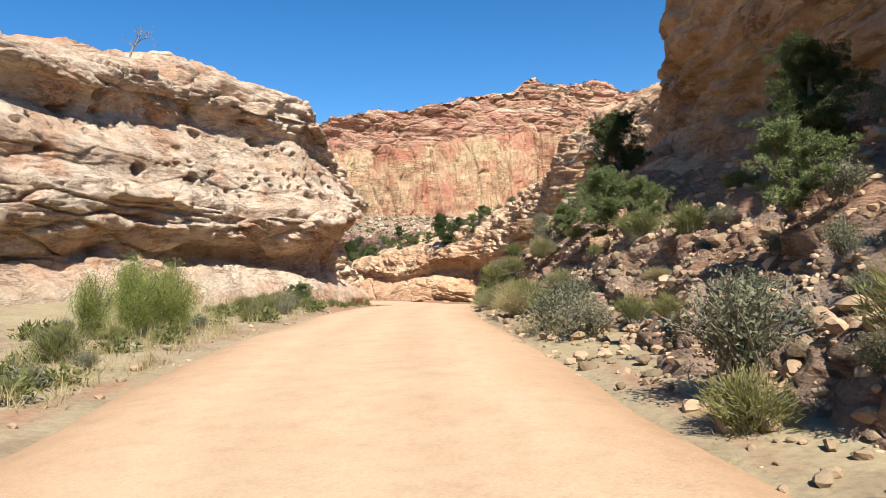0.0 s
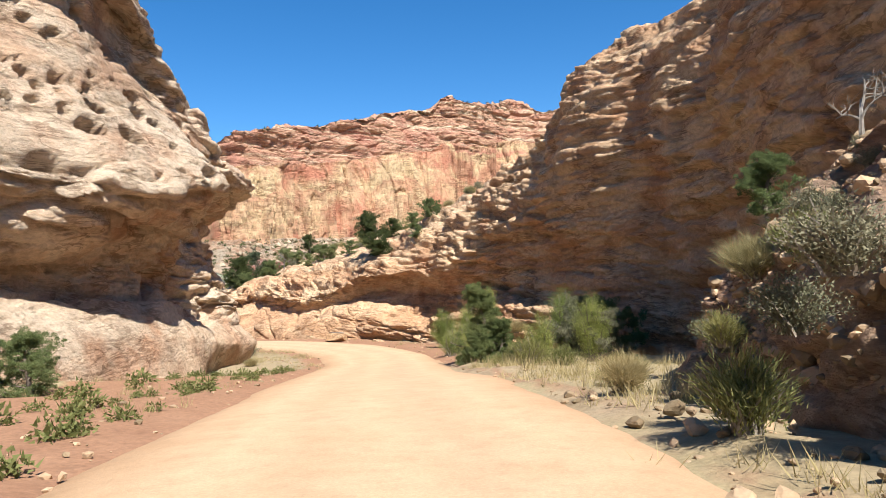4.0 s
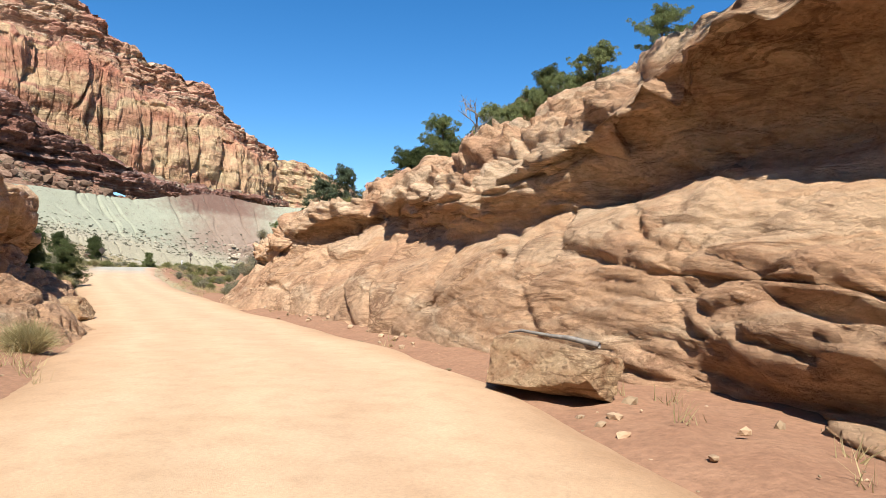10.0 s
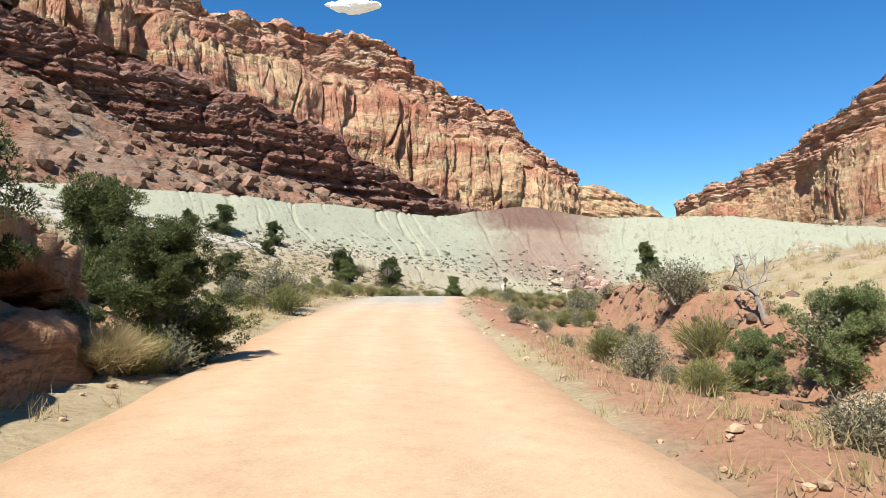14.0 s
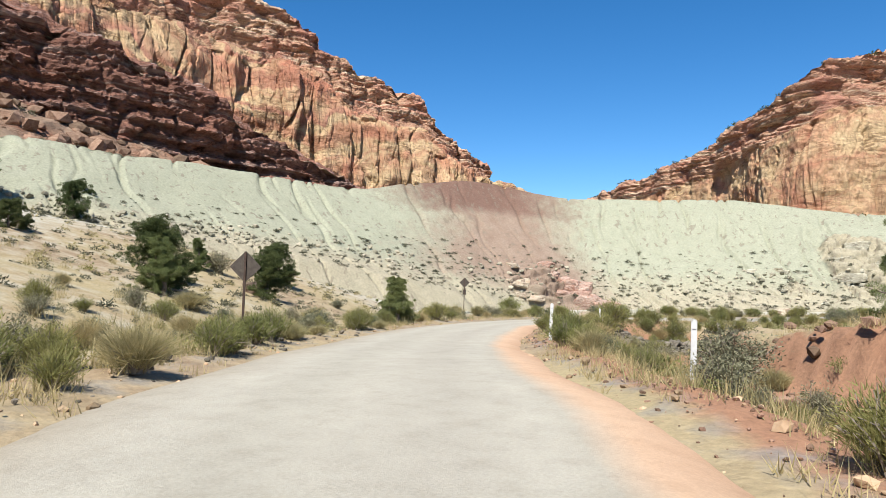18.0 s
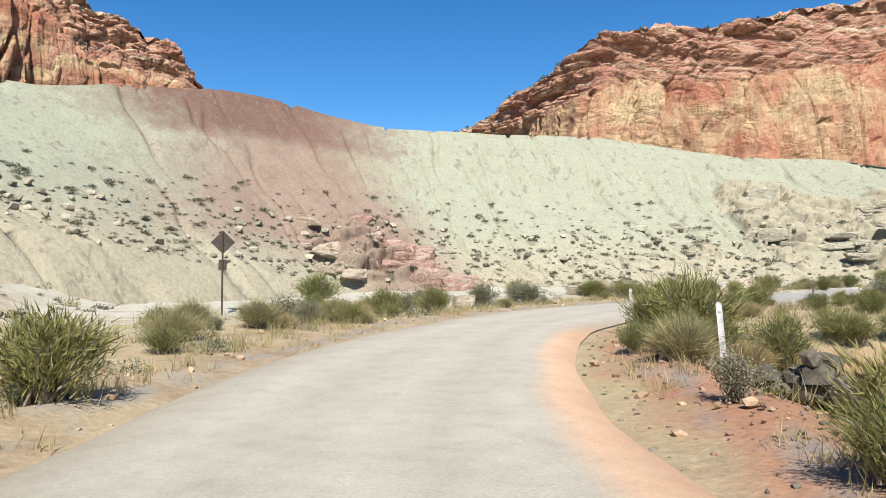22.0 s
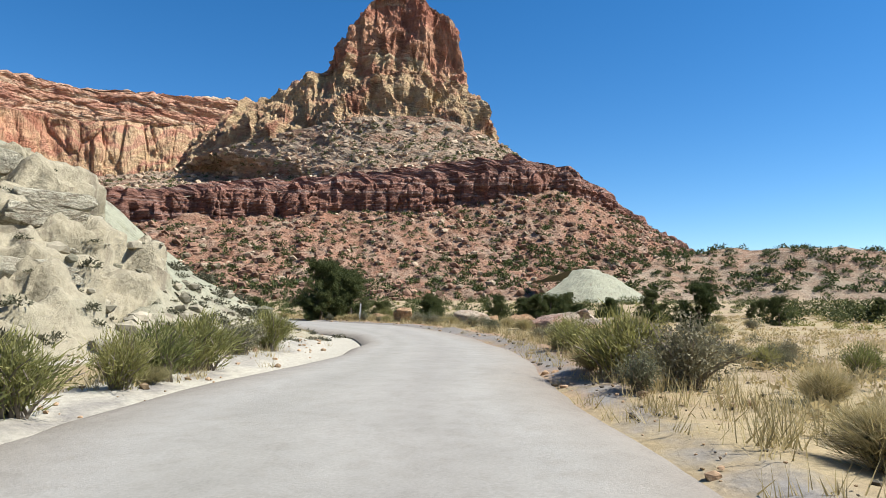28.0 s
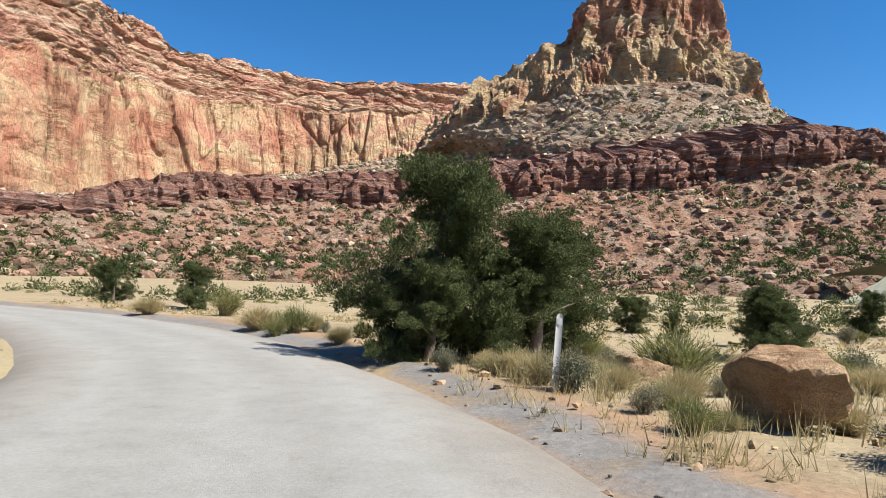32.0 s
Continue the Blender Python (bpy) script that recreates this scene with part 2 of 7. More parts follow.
def soil_material(name):
    """Ground by its zones: red sand, pale sand, grey gravel, over dry tan earth with stones and straw."""
    m, t, bsdf = nodes_of(name)
    att = t.nodes.new("ShaderNodeAttribute")
    att.attribute_name = "zone"
    sep = t.nodes.new("ShaderNodeSeparateColor")
    t.links.new(att.outputs["Color"], sep.inputs[0])
    big, mid, fine = noise_tex(t, 0.11, 5), noise_tex(t, 0.9, 6, 0.65), noise_tex(t, 9.0, 8, 0.75)
    col = ramp(t, mid, [(0.3, (0.3, 0.21, 0.135)), (0.5, (0.45, 0.35, 0.23)), (0.7, (0.55, 0.46, 0.31))])
    col = mix(t, ramp(t, big, [(0.4, (0, 0, 0)), (0.62, (0.8, 0.8, 0.8))]), col, (0.5, 0.42, 0.24))
    wob = calc(t, "MULTIPLY", calc(t, "SUBTRACT", mid, 0.5), 0.9)
    for ch, c0, c1 in ((0, (0.33, 0.165, 0.1), (0.54, 0.32, 0.2)), (1, (0.5, 0.49, 0.42), (0.66, 0.62, 0.52)), (2, (0.16, 0.15, 0.14), (0.42, 0.4, 0.37))):
        f = ramp(t, calc(t, "ADD", sep.outputs[ch], wob), [(0.35, (0, 0, 0)), (0.65, (1, 1, 1))])
        col = mix(t, f, col, mix(t, mid, c0, c1))
    peb = t.nodes.new("ShaderNodeTexVoronoi")
    peb.inputs["Scale"].default_value = 1.0
    t.links.new(mapped(t, 11.0), peb.inputs["Vector"])
    col = mix(t, 0.8, col, ramp(t, fine, [(0.25, (0.55, 0.53, 0.5)), (0.75, (1.3, 1.28, 1.22))]), "MULTIPLY")
    colour(t, bsdf, col)
    bsdf.inputs["Roughness"].default_value = 0.95
    first = bump(t, bsdf, fine, 0.6, 0.04)
    bump(t, bsdf, peb.outputs[0], 0.3, 0.02, first)
    return m


def road_material(name):
    """Packed sand that turns to pale grey gravel and then to worn grey chip seal, with wheel tracks."""
    m, t, bsdf = nodes_of(name)
    att = t.nodes.new("ShaderNodeAttribute")
    att.attribute_name = "zone"
    sep = t.nodes.new("ShaderNodeSeparateColor")
    t.links.new(att.outputs["Color"], sep.inputs[0])
    big, mid, fine = noise_tex(t, 0.16, 5), noise_tex(t, 0.8, 6, 0.6), noise_tex(t, 28.0, 6, 0.8)
    wob = calc(t, "MULTIPLY", calc(t, "SUBTRACT", big, 0.5), 0.9)
    sand = mix(t, mid, (0.68, 0.44, 0.26), (0.8, 0.58, 0.38))
    pale = mix(t, mid, (0.45, 0.42, 0.345), (0.58, 0.545, 0.45))
    seal = mix(t, mid, (0.36, 0.35, 0.315), (0.48, 0.465, 0.42))
    red = mix(t, mid, (0.7, 0.47, 0.31), (0.8, 0.6, 0.43))
    f1 = ramp(t, calc(t, "ADD", sep.outputs[0], wob), [(0.3, (0, 0, 0)), (0.7, (1, 1, 1))])
    f2 = ramp(t, calc(t, "ADD", sep.outputs[1], wob), [(0.3, (0, 0, 0)), (0.7, (1, 1, 1))])
    f3 = ramp(t, calc(t, "ADD", sep.outputs[2], calc(t, "MULTIPLY", wob, 0.8)), [(0.35, (0, 0, 0)), (0.75, (1, 1, 1))])
    col = mix(t, f2, mix(t, f1, sand, pale), seal)
    col = mix(t, f3, col, red)
    edge = calc(t, "ADD", att.outputs["Alpha"], calc(t, "MULTIPLY", calc(t, "SUBTRACT", big, 0.5), 0.25))
    tracks = ramp(t, edge, [(0.0, (0.72, 0.66, 0.6)), (0.1, (0.9, 0.86, 0.82)), (0.24, (1.06, 1.06, 1.06)), (0.36, (0.95, 0.95, 0.94)), (0.5, (1.05, 1.05, 1.05)), (0.64, (0.95, 0.94, 0.94)), (0.78, (1.06, 1.06, 1.06)), (0.9, (0.94, 0.9, 0.86)), (1.0, (0.76, 0.68, 0.62))])
    col = mix(t, 0.9, col, tracks, "MULTIPLY")
    spots = noise_tex(t, 2.6, 8, 0.72)
    col = mix(t, 0.7, col, ramp(t, spots, [(0.3, (0.82, 0.8, 0.78)), (0.5, (1, 1, 1)), (0.72, (1.1, 1.1, 1.1))]), "MULTIPLY")
    col = mix(t, 0.75, col, ramp(t, fine, [(0.2, (0.66, 0.65, 0.64)), (0.8, (1.22, 1.22, 1.2))]), "MULTIPLY")
    colour(t, bsdf, col)
    bsdf.inputs["Roughness"].default_value = 0.9
    first = bump(t, bsdf, fine, 0.6, 0.02)
    bump(t, bsdf, mid, 0.25, 0.05, first)
    return m


def plain_material(name, lo, hi, scale=5.0, rough=0.8, metal=0.0, relief=0.3, per="none"):
    """Two close colours mixed by grain; per='random' also shifts each object or leaf."""
    m, t, bsdf = nodes_of(name)
    n = noise_tex(t, scale, 6, 0.65, "Position" if per == "none" else "Object")
    col = mix(t, ramp(t, n, [(0.3, (0, 0, 0)), (0.7, (1, 1, 1))]), lo, hi)
    if per != "none":
        g = t.nodes.new("ShaderNodeNewGeometry")
        o = t.nodes.new("ShaderNodeObjectInfo")
        col = mix(t, 0.85, col, ramp(t, g.outputs["Random Per Island"], [(0, (0.45, 0.47, 0.42)), (1, (1.45, 1.4, 1.35))]), "MULTIPLY")
        col = mix(t, 0.7, col, ramp(t, o.outputs["Random"], [(0, (0.75, 0.8, 0.75)), (1, (1.2, 1.15, 1.1))]), "MULTIPLY")
    colour(t, bsdf, col)
    bsdf.inputs["Roughness"].default_value, bsdf.inputs["Metallic"].default_value = rough, metal
    if relief:
        bump(t, bsdf, n, relief, 0.3 / scale)
    return m


def leaf_material(name, lo, hi, through_light=0.25):
    """Foliage that lets some light through; each clump has its own tone."""
    m, t, bsdf = nodes_of(name)
    g = t.nodes.new("ShaderNodeNewGeometry")
    o = t.nodes.new("ShaderNodeObjectInfo")
    col = mix(t, g.outputs["Random Per Island"], lo, hi)
    col = mix(t, 0.8, col, ramp(t, o.outputs["Random"], [(0, (0.7, 0.78, 0.7)), (1, (1.25, 1.15, 1.1))]), "MULTIPLY")
    colour(t, bsdf, col)
    bsdf.inputs["Roughness"].default_value = 0.75
    tr = t.nodes.new("ShaderNodeBsdfTranslucent")
    t.links.new(col, tr.inputs[0])
    add = t.nodes.new("ShaderNodeMixShader")
    add.inputs[0].default_value = through_light
    out = next(n for n in t.nodes if n.type == "OUTPUT_MATERIAL")
    t.links.new(bsdf.outputs[0], add.inputs[1])
    t.links.new(tr.outputs[0], add.inputs[2])
    t.links.new(add.outputs[0], out.inputs[0])
    return m


TAN = rock_material("tan_sandstone", [(0.56, 0.36, 0.23), (0.74, 0.57, 0.41), (0.82, 0.68, 0.52), (0.76, 0.57, 0.4), (0.84, 0.71, 0.55)], (0.64, 0.4, 0.26), 0.3, 0.1, 0.35, 5.0, 0.7, 0.3, flat=(0.25, 0.5))
REDTAN = rock_material("red_tan_sandstone", [(0.52, 0.29, 0.17), (0.7, 0.47, 0.29), (0.8, 0.6, 0.4), (0.66, 0.41, 0.24), (0.82, 0.65, 0.46)], (0.62, 0.37, 0.22), 0.3, 0.1, 0.4, 5.0, 0.7, 0.35, flat=(0.25, 0.5))
CLIFF = rock_material("orange_cliff_sandstone", [(0.46, 0.2, 0.12), (0.64, 0.36, 0.22), (0.78, 0.58, 0.34), (0.62, 0.31, 0.21), (0.8, 0.62, 0.42)], (0.62, 0.27, 0.17), 0.02, 0.007, 0.05, 0.5, 0.8, 0.4, 0.9, flat=(0.5, 0.1), mottle=0.35)
CAP = rock_material("banded_caprock", [(0.5, 0.25, 0.17), (0.68, 0.47, 0.31), (0.58, 0.31, 0.21), (0.76, 0.62, 0.44), (0.6, 0.33, 0.23)], (0.54, 0.27, 0.19), 0.12, 0.015, 0.0, 0.8, 0.9, 0.4, 0.35)
MOENKOPI = rock_material("dark_red_mudstone", [(0.15, 0.075, 0.055), (0.36, 0.19, 0.14), (0.24, 0.12, 0.09), (0.46, 0.34, 0.29), (0.31, 0.145, 0.1)], (0.36, 0.18, 0.13), 0.3, 0.03, 0.1, 1.2, 0.9, 0.5, 0.3)
TALUS = rock_material("talus_earth", [(0.26, 0.14, 0.1), (0.38, 0.24, 0.16), (0.44, 0.36, 0.26), (0.32, 0.17, 0.12)], (0.38, 0.32, 0.24), 0.06, 0.03, 0.0, 1.6, 1.0, 0.4, 0.8)
RUBBLE = rock_material("red_rubble_earth", [(0.22, 0.11, 0.075), (0.38, 0.2, 0.13), (0.38, 0.28, 0.2), (0.44, 0.19, 0.12)], (0.4, 0.3, 0.22), 0.03, 0.02, 0.0, 1.6, 1.0, 0.4, 0.9)
BUTTE = rock_material("yellow_butte_rock", [(0.4, 0.25, 0.15), (0.68, 0.53, 0.31), (0.6, 0.42, 0.25), (0.74, 0.61, 0.39)], (0.46, 0.23, 0.15), 0.08, 0.02, 0.09, 0.7, 0.9, 0.4, 0.6)
SPIRE = rock_material("red_spire_sandstone", [(0.38, 0.16, 0.1), (0.56, 0.29, 0.18), (0.66, 0.42, 0.27), (0.5, 0.22, 0.14), (0.68, 0.48, 0.32)], (0.46, 0.19, 0.12), 0.03, 0.01, 0.07, 0.6, 0.9, 0.5, 0.9, flat=(0.5, 0.1), mottle=0.45)
WHITE = rock_material("white_shale_rock", [(0.42, 0.39, 0.31), (0.62, 0.58, 0.46), (0.52, 0.5, 0.42), (0.68, 0.64, 0.53)], (0.5, 0.47, 0.39), 0.9, 0.2, 0.0, 4.0, 0.9, 0.4, 0.25)
BANK_EARTH = rock_material("red_bank_earth", [(0.3, 0.15, 0.1), (0.44, 0.25, 0.16), (0.52, 0.38, 0.27), (0.42, 0.22, 0.14)], (0.46, 0.36, 0.27), 0.25, 0.12, 0.0, 7.0, 0.9, 0.4, 0.9)
SOIL = soil_material("dry_soil")
ROAD = road_material("road_surface")


# ---- the road's line ----
LEAN = 5.8  # the lens looks this many degrees to the right of the way driven
_t = np.array([r[0] for r in PATH])
_e = np.array([r[1:4] for r in PATH])
_tt = np.arange(0, 32.001, 0.05)
_line = np.stack([np.interp(_tt, _t, _e[:, k]) for k in range(3)], 1)
for _ in range(6):
    _line[1:-1] = 0.25 * _line[:-2] + 0.5 * _line[1:-1] + 0.25 * _line[2:]
_line[:, 2] -= 1.5
_back = np.arange(-70, 0, 0.5)[:, None] * np.array([-0.09, 1.0, -0.01]) + _line[0]
_ahead, _p, _a = [], _line[-1].copy(), radians(PATH[-1][4] + LEAN)
for _k in range(160):
    _a += radians(0.75) if _k < 120 else 0
    _p = _p + 0.5 * np.array([-math.sin(_a), math.cos(_a), 0.004])
    _ahead.append(_p.copy())
LINE = np.concatenate([_back, _line, np.array(_ahead)])
LINE_T = np.concatenate([np.arange(-70, 0, 0.5) / 12, _tt, 32 + np.arange(1, 161) / 17])
_g = np.gradient(LINE[:, :2], axis=0)
_g /= np.linalg.norm(_g, axis=1, keepdims=True)
RIGHT = np.stack([_g[:, 1], -_g[:, 0]], 1)
ROAD_HALF = 3.0


def off_centre(t):
    return -0.35 - 0.35 * smooth(t, 22, 27)


def near_line(x, y):
    """For points in plan: the time at which the way is nearest, the distance to its right and the road's height there."""
    q = np.stack([np.ravel(x), np.ravel(y)], 1)
    t, d, z = np.empty(len(q)), np.empty(len(q)), np.empty(len(q))
    pick = LINE[::3]
    for a in range(0, len(q), 20000):
        b = q[a:a + 20000]
        k = (((b[:, None, 0] - pick[None, :, 0]) ** 2) + ((b[:, None, 1] - pick[None, :, 1]) ** 2)).argmin(1) * 3
        off = b - LINE[k, :2]
        t[a:a + 20000], z[a:a + 20000] = LINE_T[k], LINE[k, 2]
        side = (off * RIGHT[k]).sum(1)
        d[a:a + 20000] = np.sign(side) * np.hypot(off[:, 0], off[:, 1])
    return t.reshape(np.shape(x)), d.reshape(np.shape(x)), z.reshape(np.shape(x))


SLOPE_FOOT = curve_at([(-22, 88), (-40, 106), (-58, 128), (-70, 149), (-82, 172), (-91, 190), (-99, 205)], np.linspace(0, 1, 120))


def beside_slope(x, y):
    """How far a point lies up the slope to the left of the valley."""
    q = np.stack([np.ravel(x), np.ravel(y)], 1)
    out = np.empty(len(q))
    g = np.gradient(SLOPE_FOOT, axis=0)
    for a in range(0, len(q), 20000):
        b = q[a:a + 20000]
        d2 = (b[:, None, 0] - SLOPE_FOOT[None, :, 0]) ** 2 + (b[:, None, 1] - SLOPE_FOOT[None, :, 1]) ** 2
        k = d2.argmin(1)
        off = b - SLOPE_FOOT[k]
        side = off[:, 1] * g[k, 0] - off[:, 0] * g[k, 1]
        out[a:a + 20000] = np.where(side > 0, np.sqrt(d2.min(1)), 0) * ((k > 0) & (k < 119))
    return out.reshape(np.shape(x))


def ground_height(x, y, with_zone=False):
    t, d, zr = near_line(x, y)
    c = d - off_centre(t)
    away, left = np.abs(c), c < 0
    far = smooth(away, 40, 120)
    z = zr * (1 - far) - 5.0 * far
    z = z - 0.16 * (1 - smooth(away, 2.4, 4.2))
    rough = smooth(away, 3.2, 7.0)
    z = z + rough * (0.35 * fbm(x * 0.13, y * 0.13, 0 * x, 4, 11) + 0.07 * fbm(x * 0.9, y * 0.9, 0 * x, 3, 5))
    verge = np.exp(-((away - 3.9) / 0.5) ** 2) * 0.1
    z = z + verge * (0.6 + vnoise(x * 0.8, y * 0.8, 0 * x, 3))
    # the slope up to the left in the open valley, the gully to the right of the road
    up = beside_slope(x, y)
    rise = smooth(up, 0.0, 6.0)
    z = z + 0.3 * np.clip(up - 1, 0, 20) * smooth(up, 0, 4) + 0.24 * np.clip(up - 21, 0, 45)
    bank = (1 - smooth(t, 6.5, 8.0)) * left
    z = z + bank * np.clip(away - 4, 0, 12) * 0.06
    wash = smooth(t, 13.0, 14.4) * (1 - smooth(t, 24.3, 25.3)) * (~left)
    z = z - wash * 1.5 * smooth(away, 4.4, 7.6) * (1 - smooth(away, 11.5, 12.6 + 0.8 * vnoise(x * 0.4, y * 0.4, 0 * x, 9)))
    mound = smooth(t, 13.5, 16.0) * (1 - smooth(t, 20.5, 22.0)) * (~left)
    brink = 11.6 + 1.6 * fbm(x * 0.16, y * 0.16, 0 * x, 3, 19)
    z = z + mound * (0.75 * smooth(away, brink, brink + 1.2) + 2.1 * smooth(away, 13.5, 28) + 0.2 * rough * vnoise(x * 0.5, y * 0.5, 0 * x, 23))
    field = smooth(t, 26.0, 28.0) * (~left)
    z = z - field * 0.5 * smooth(away, 6, 14) + field * smooth(away, 40, 200) * 3
    if not with_zone:
        return z
    red = wash * smooth(away, 3.0, 4.4) * (1 - smooth(away, 11.5, 13.5)) + (1 - smooth(t, 13.5, 16)) * np.exp(-((away - 3.5) / (0.5 + 0.7 * smooth(t, 7.5, 9.5))) ** 2) * (0.55 + 0.25 * smooth(t, 7.5, 9))
    red = red + smooth(t, 4.0, 5.5) * (1 - smooth(t, 7.0, 8.5)) * left * (1 - smooth(away, 8, 10)) + mound * smooth(away, 10, 11.5) * (1 - smooth(away, 12.5, 15)) * 0.5
    red = red + smooth(t, 7.5, 9.0) * (1 - smooth(t, 12.5, 14.0)) * (~left) * (1 - smooth(away, 5.5, 8.0)) * smooth(away, 2.8, 3.4) * 0.8
    red = red + smooth(t, 20, 21.5) * (1 - smooth(t, 27, 28)) * (~left) * (1 - smooth(away, 4.6, 6.0)) * smooth(away, 2.0, 2.6) * 0.42
    red = red + smooth(t, 28.0, 29.5) * (~left) * (1 - smooth(away, 4.5, 6.5)) * smooth(away, 1.5, 2.2) * 0.5
    pale = smooth(up, 14, 34) * 0.7 + smooth(t, 13.5, 15.5) * (1 - smooth(t, 22, 24)) * left * 0.38 * smooth(away, 3.6, 5.5) + smooth(t, 22.5, 25) * left * smooth(away, 4, 8) * 0.7 + smooth(t, 26.5, 28) * (1 - smooth(t, 31, 33)) * left * (1 - smooth(away, 4.2, 5.2)) * 0.9
    grey = smooth(t, 17, 19) * np.exp(-((away - 3.6) / 0.6) ** 2) * 0.55 + 0.2 * smooth(t, 28.5, 30.5) * (~left) * (1 - smooth(away, 4.2, 5.2))
    return z, np.stack([np.clip(red, 0, 1), np.clip(pale, 0, 1), np.clip(grey, 0, 1), np.ones_like(z)], -1)


def spread(lo, hi, step, reach):
    mid = np.arange(lo, hi, step)
    grow = np.cumsum(step * 1.17 ** np.arange(1, 60))
    grow = grow[grow < reach]
    return np.r_[lo - grow[::-1], mid, hi + grow]


gx, gy = np.meshgrid(spread(-118, 42, 0.7, 3500), spread(-32, 262, 0.7, 3500), indexing="ij")
gz, zone = ground_height(gx, gy, True)
tagged(new("ground", grid_mesh("ground", np.stack([gx, gy, gz], -1), SOIL, True, zone)), "dry sandy desert ground with red gully and straw-coloured earth", "ground", kind="structure")

across = np.linspace(-1, 1, 31)
keep = np.arange(0, len(LINE), 2)
wob = 0.25 * vnoise(LINE[keep, 0] * 0.3, LINE[keep, 1] * 0.3, 0 * keep, 21)
rt = LINE_T[keep]
lat = off_centre(rt)[:, None] + across[None] * (ROAD_HALF + 0.15 + wob[:, None] + (0.5 * smooth(rt, 27.5, 28.5) * (1 - smooth(rt, 28.8, 29.6)) - 1.5 * smooth(rt, 29.2, 30.0) * (1 - smooth(rt, 31.2, 32.0)))[:, None] * (across[None] < 0) - (0.85 * smooth(rt, 21.5, 23.5) * (1 - smooth(rt, 26.5, 28.0)))[:, None] * (across[None] > 0))
rp = np.zeros((len(keep), 31, 3))
rp[..., :2] = LINE[keep, None, :2] + RIGHT[keep, None] * lat[..., None]
rp[..., 2] = LINE[keep, None, 2] + 0.03 - 0.15 * np.abs(across[None]) ** 8 + 0.008 * fbm(rp[..., 0], rp[..., 1], 0 * rp[..., 0], 2, 8)
rz = np.zeros((len(keep), 31, 4))
rz[..., 3] = across[None] * 0.5 + 0.5
rz[..., 0] = smooth(rt, 14.8, 19.8)[:, None]
rz[..., 1] = smooth(rt, 24.2, 27.5)[:, None]
rz[..., 2] = (smooth(rt, 14, 17) * (1 - smooth(rt, 23.6, 25.2)))[:, None] * smooth(across, 0.45, 0.95)[None]
tagged(new("road", grid_mesh("road", rp, ROAD, True, rz)), "sandy canyon road turning to worn grey seal", "road", kind="structure")


# ---- rock faces: lofts through lines in plan, then worn by noise ----
def loft(lines, nu, steps):
    u = np.linspace(0, 1, nu)
    rows = [curve_at(line, u) for line in lines]
    out = []
    for k, n in enumerate(steps):
        f = np.arange(n) / n
        out += [rows[k] * (1 - w) + rows[k + 1] * w for w in f]
    out.append(rows[-1])
    return np.stack(out, 1)


def facing(p, towards):
    n = push_out(p)
    mid = p[::9, ::5] - np.asarray(towards, float)
    if (mid * n[::9, ::5]).sum() > 0:
        n = -n
    return n


def bedded(p, layer, seed, warp=0.25):
    """How far each bed stands out, -1..1, with a notch at each joint."""
    z = p[..., 2] + warp * layer * 4 * fbm(p[..., 0] / (layer * 14), p[..., 1] / (layer * 14), p[..., 2] / (layer * 14), 3, seed)
    k = np.floor(z / layer)
    f = z / layer - k
    hard = _hash(k.astype(np.int64), 0 * k.astype(np.int64), 0 * k.astype(np.int64), seed)
    above = _hash(k.astype(np.int64) + 1, 0 * k.astype(np.int64), 0 * k.astype(np.int64), seed)
    w = smooth(f, 0.75, 1.0)
    return hard * (1 - w) + above * w - 0.5 * np.exp(-((f - 0.97) / 0.06) ** 2)


def notched(p, layer, seed, dip=(0.0, 0.0), width=0.13):
    """Undercut joints under each bed, deep here and closed there, 0..1."""
    x, y, z = p[..., 0], p[..., 1], p[..., 2]
    z = z + dip[0] * x + dip[1] * y + layer * (0.9 * fbm(x / (layer * 9), y / (layer * 9), z / (layer * 5), 3, seed) + 0.25 * vnoise(x / layer, y / layer, z / layer, seed + 1))
    k = np.floor(z / layer)
    f = z / layer - k
    open_ = smooth(vnoise(x / (layer * 5) + 13.7 * k, y / (layer * 5) - 5.1 * k, 0 * x, seed + 2), -0.1, 0.5)
    saw = np.where(f < width, f / width, 1 - smooth(f, width, width + 0.45))
    return open_ * np.clip(saw, 0, 1)


def terraced(p, n, layer, seed, tan=0.8, lip=0.16):
    """Turns a slope into steps: how far each point moves straight out, for upright faces with flat treads above and a notch below."""
    x, y, z = p[..., 0], p[..., 1], p[..., 2]
    z = z + layer * (1.1 * fbm(x / (layer * 7), y / (layer * 7), z / (layer * 7), 3, seed) + 0.2 * vnoise(x / layer, y / layer, z / layer, seed + 1))
    f = z / layer - np.floor(z / layer)
    k = np.floor(z / layer)
    saw = np.where(f < 1 - lip, f / (1 - lip), (1 - f) / lip) - 0.45 * np.exp(-((f - 0.1) / 0.09) ** 2)
    strong = smooth(vnoise(x / (layer * 4) + 9.3 * k, y / (layer * 4) + 4.7 * k, 0 * x, seed + 2), -0.5, 0.3)
    out = n * np.array([1.0, 1.0, 0.0])
    out = out / (np.linalg.norm(out, axis=2, keepdims=True) + 1e-6)
    return out * (layer / tan * saw * (0.25 + 0.75 * strong))[..., None]


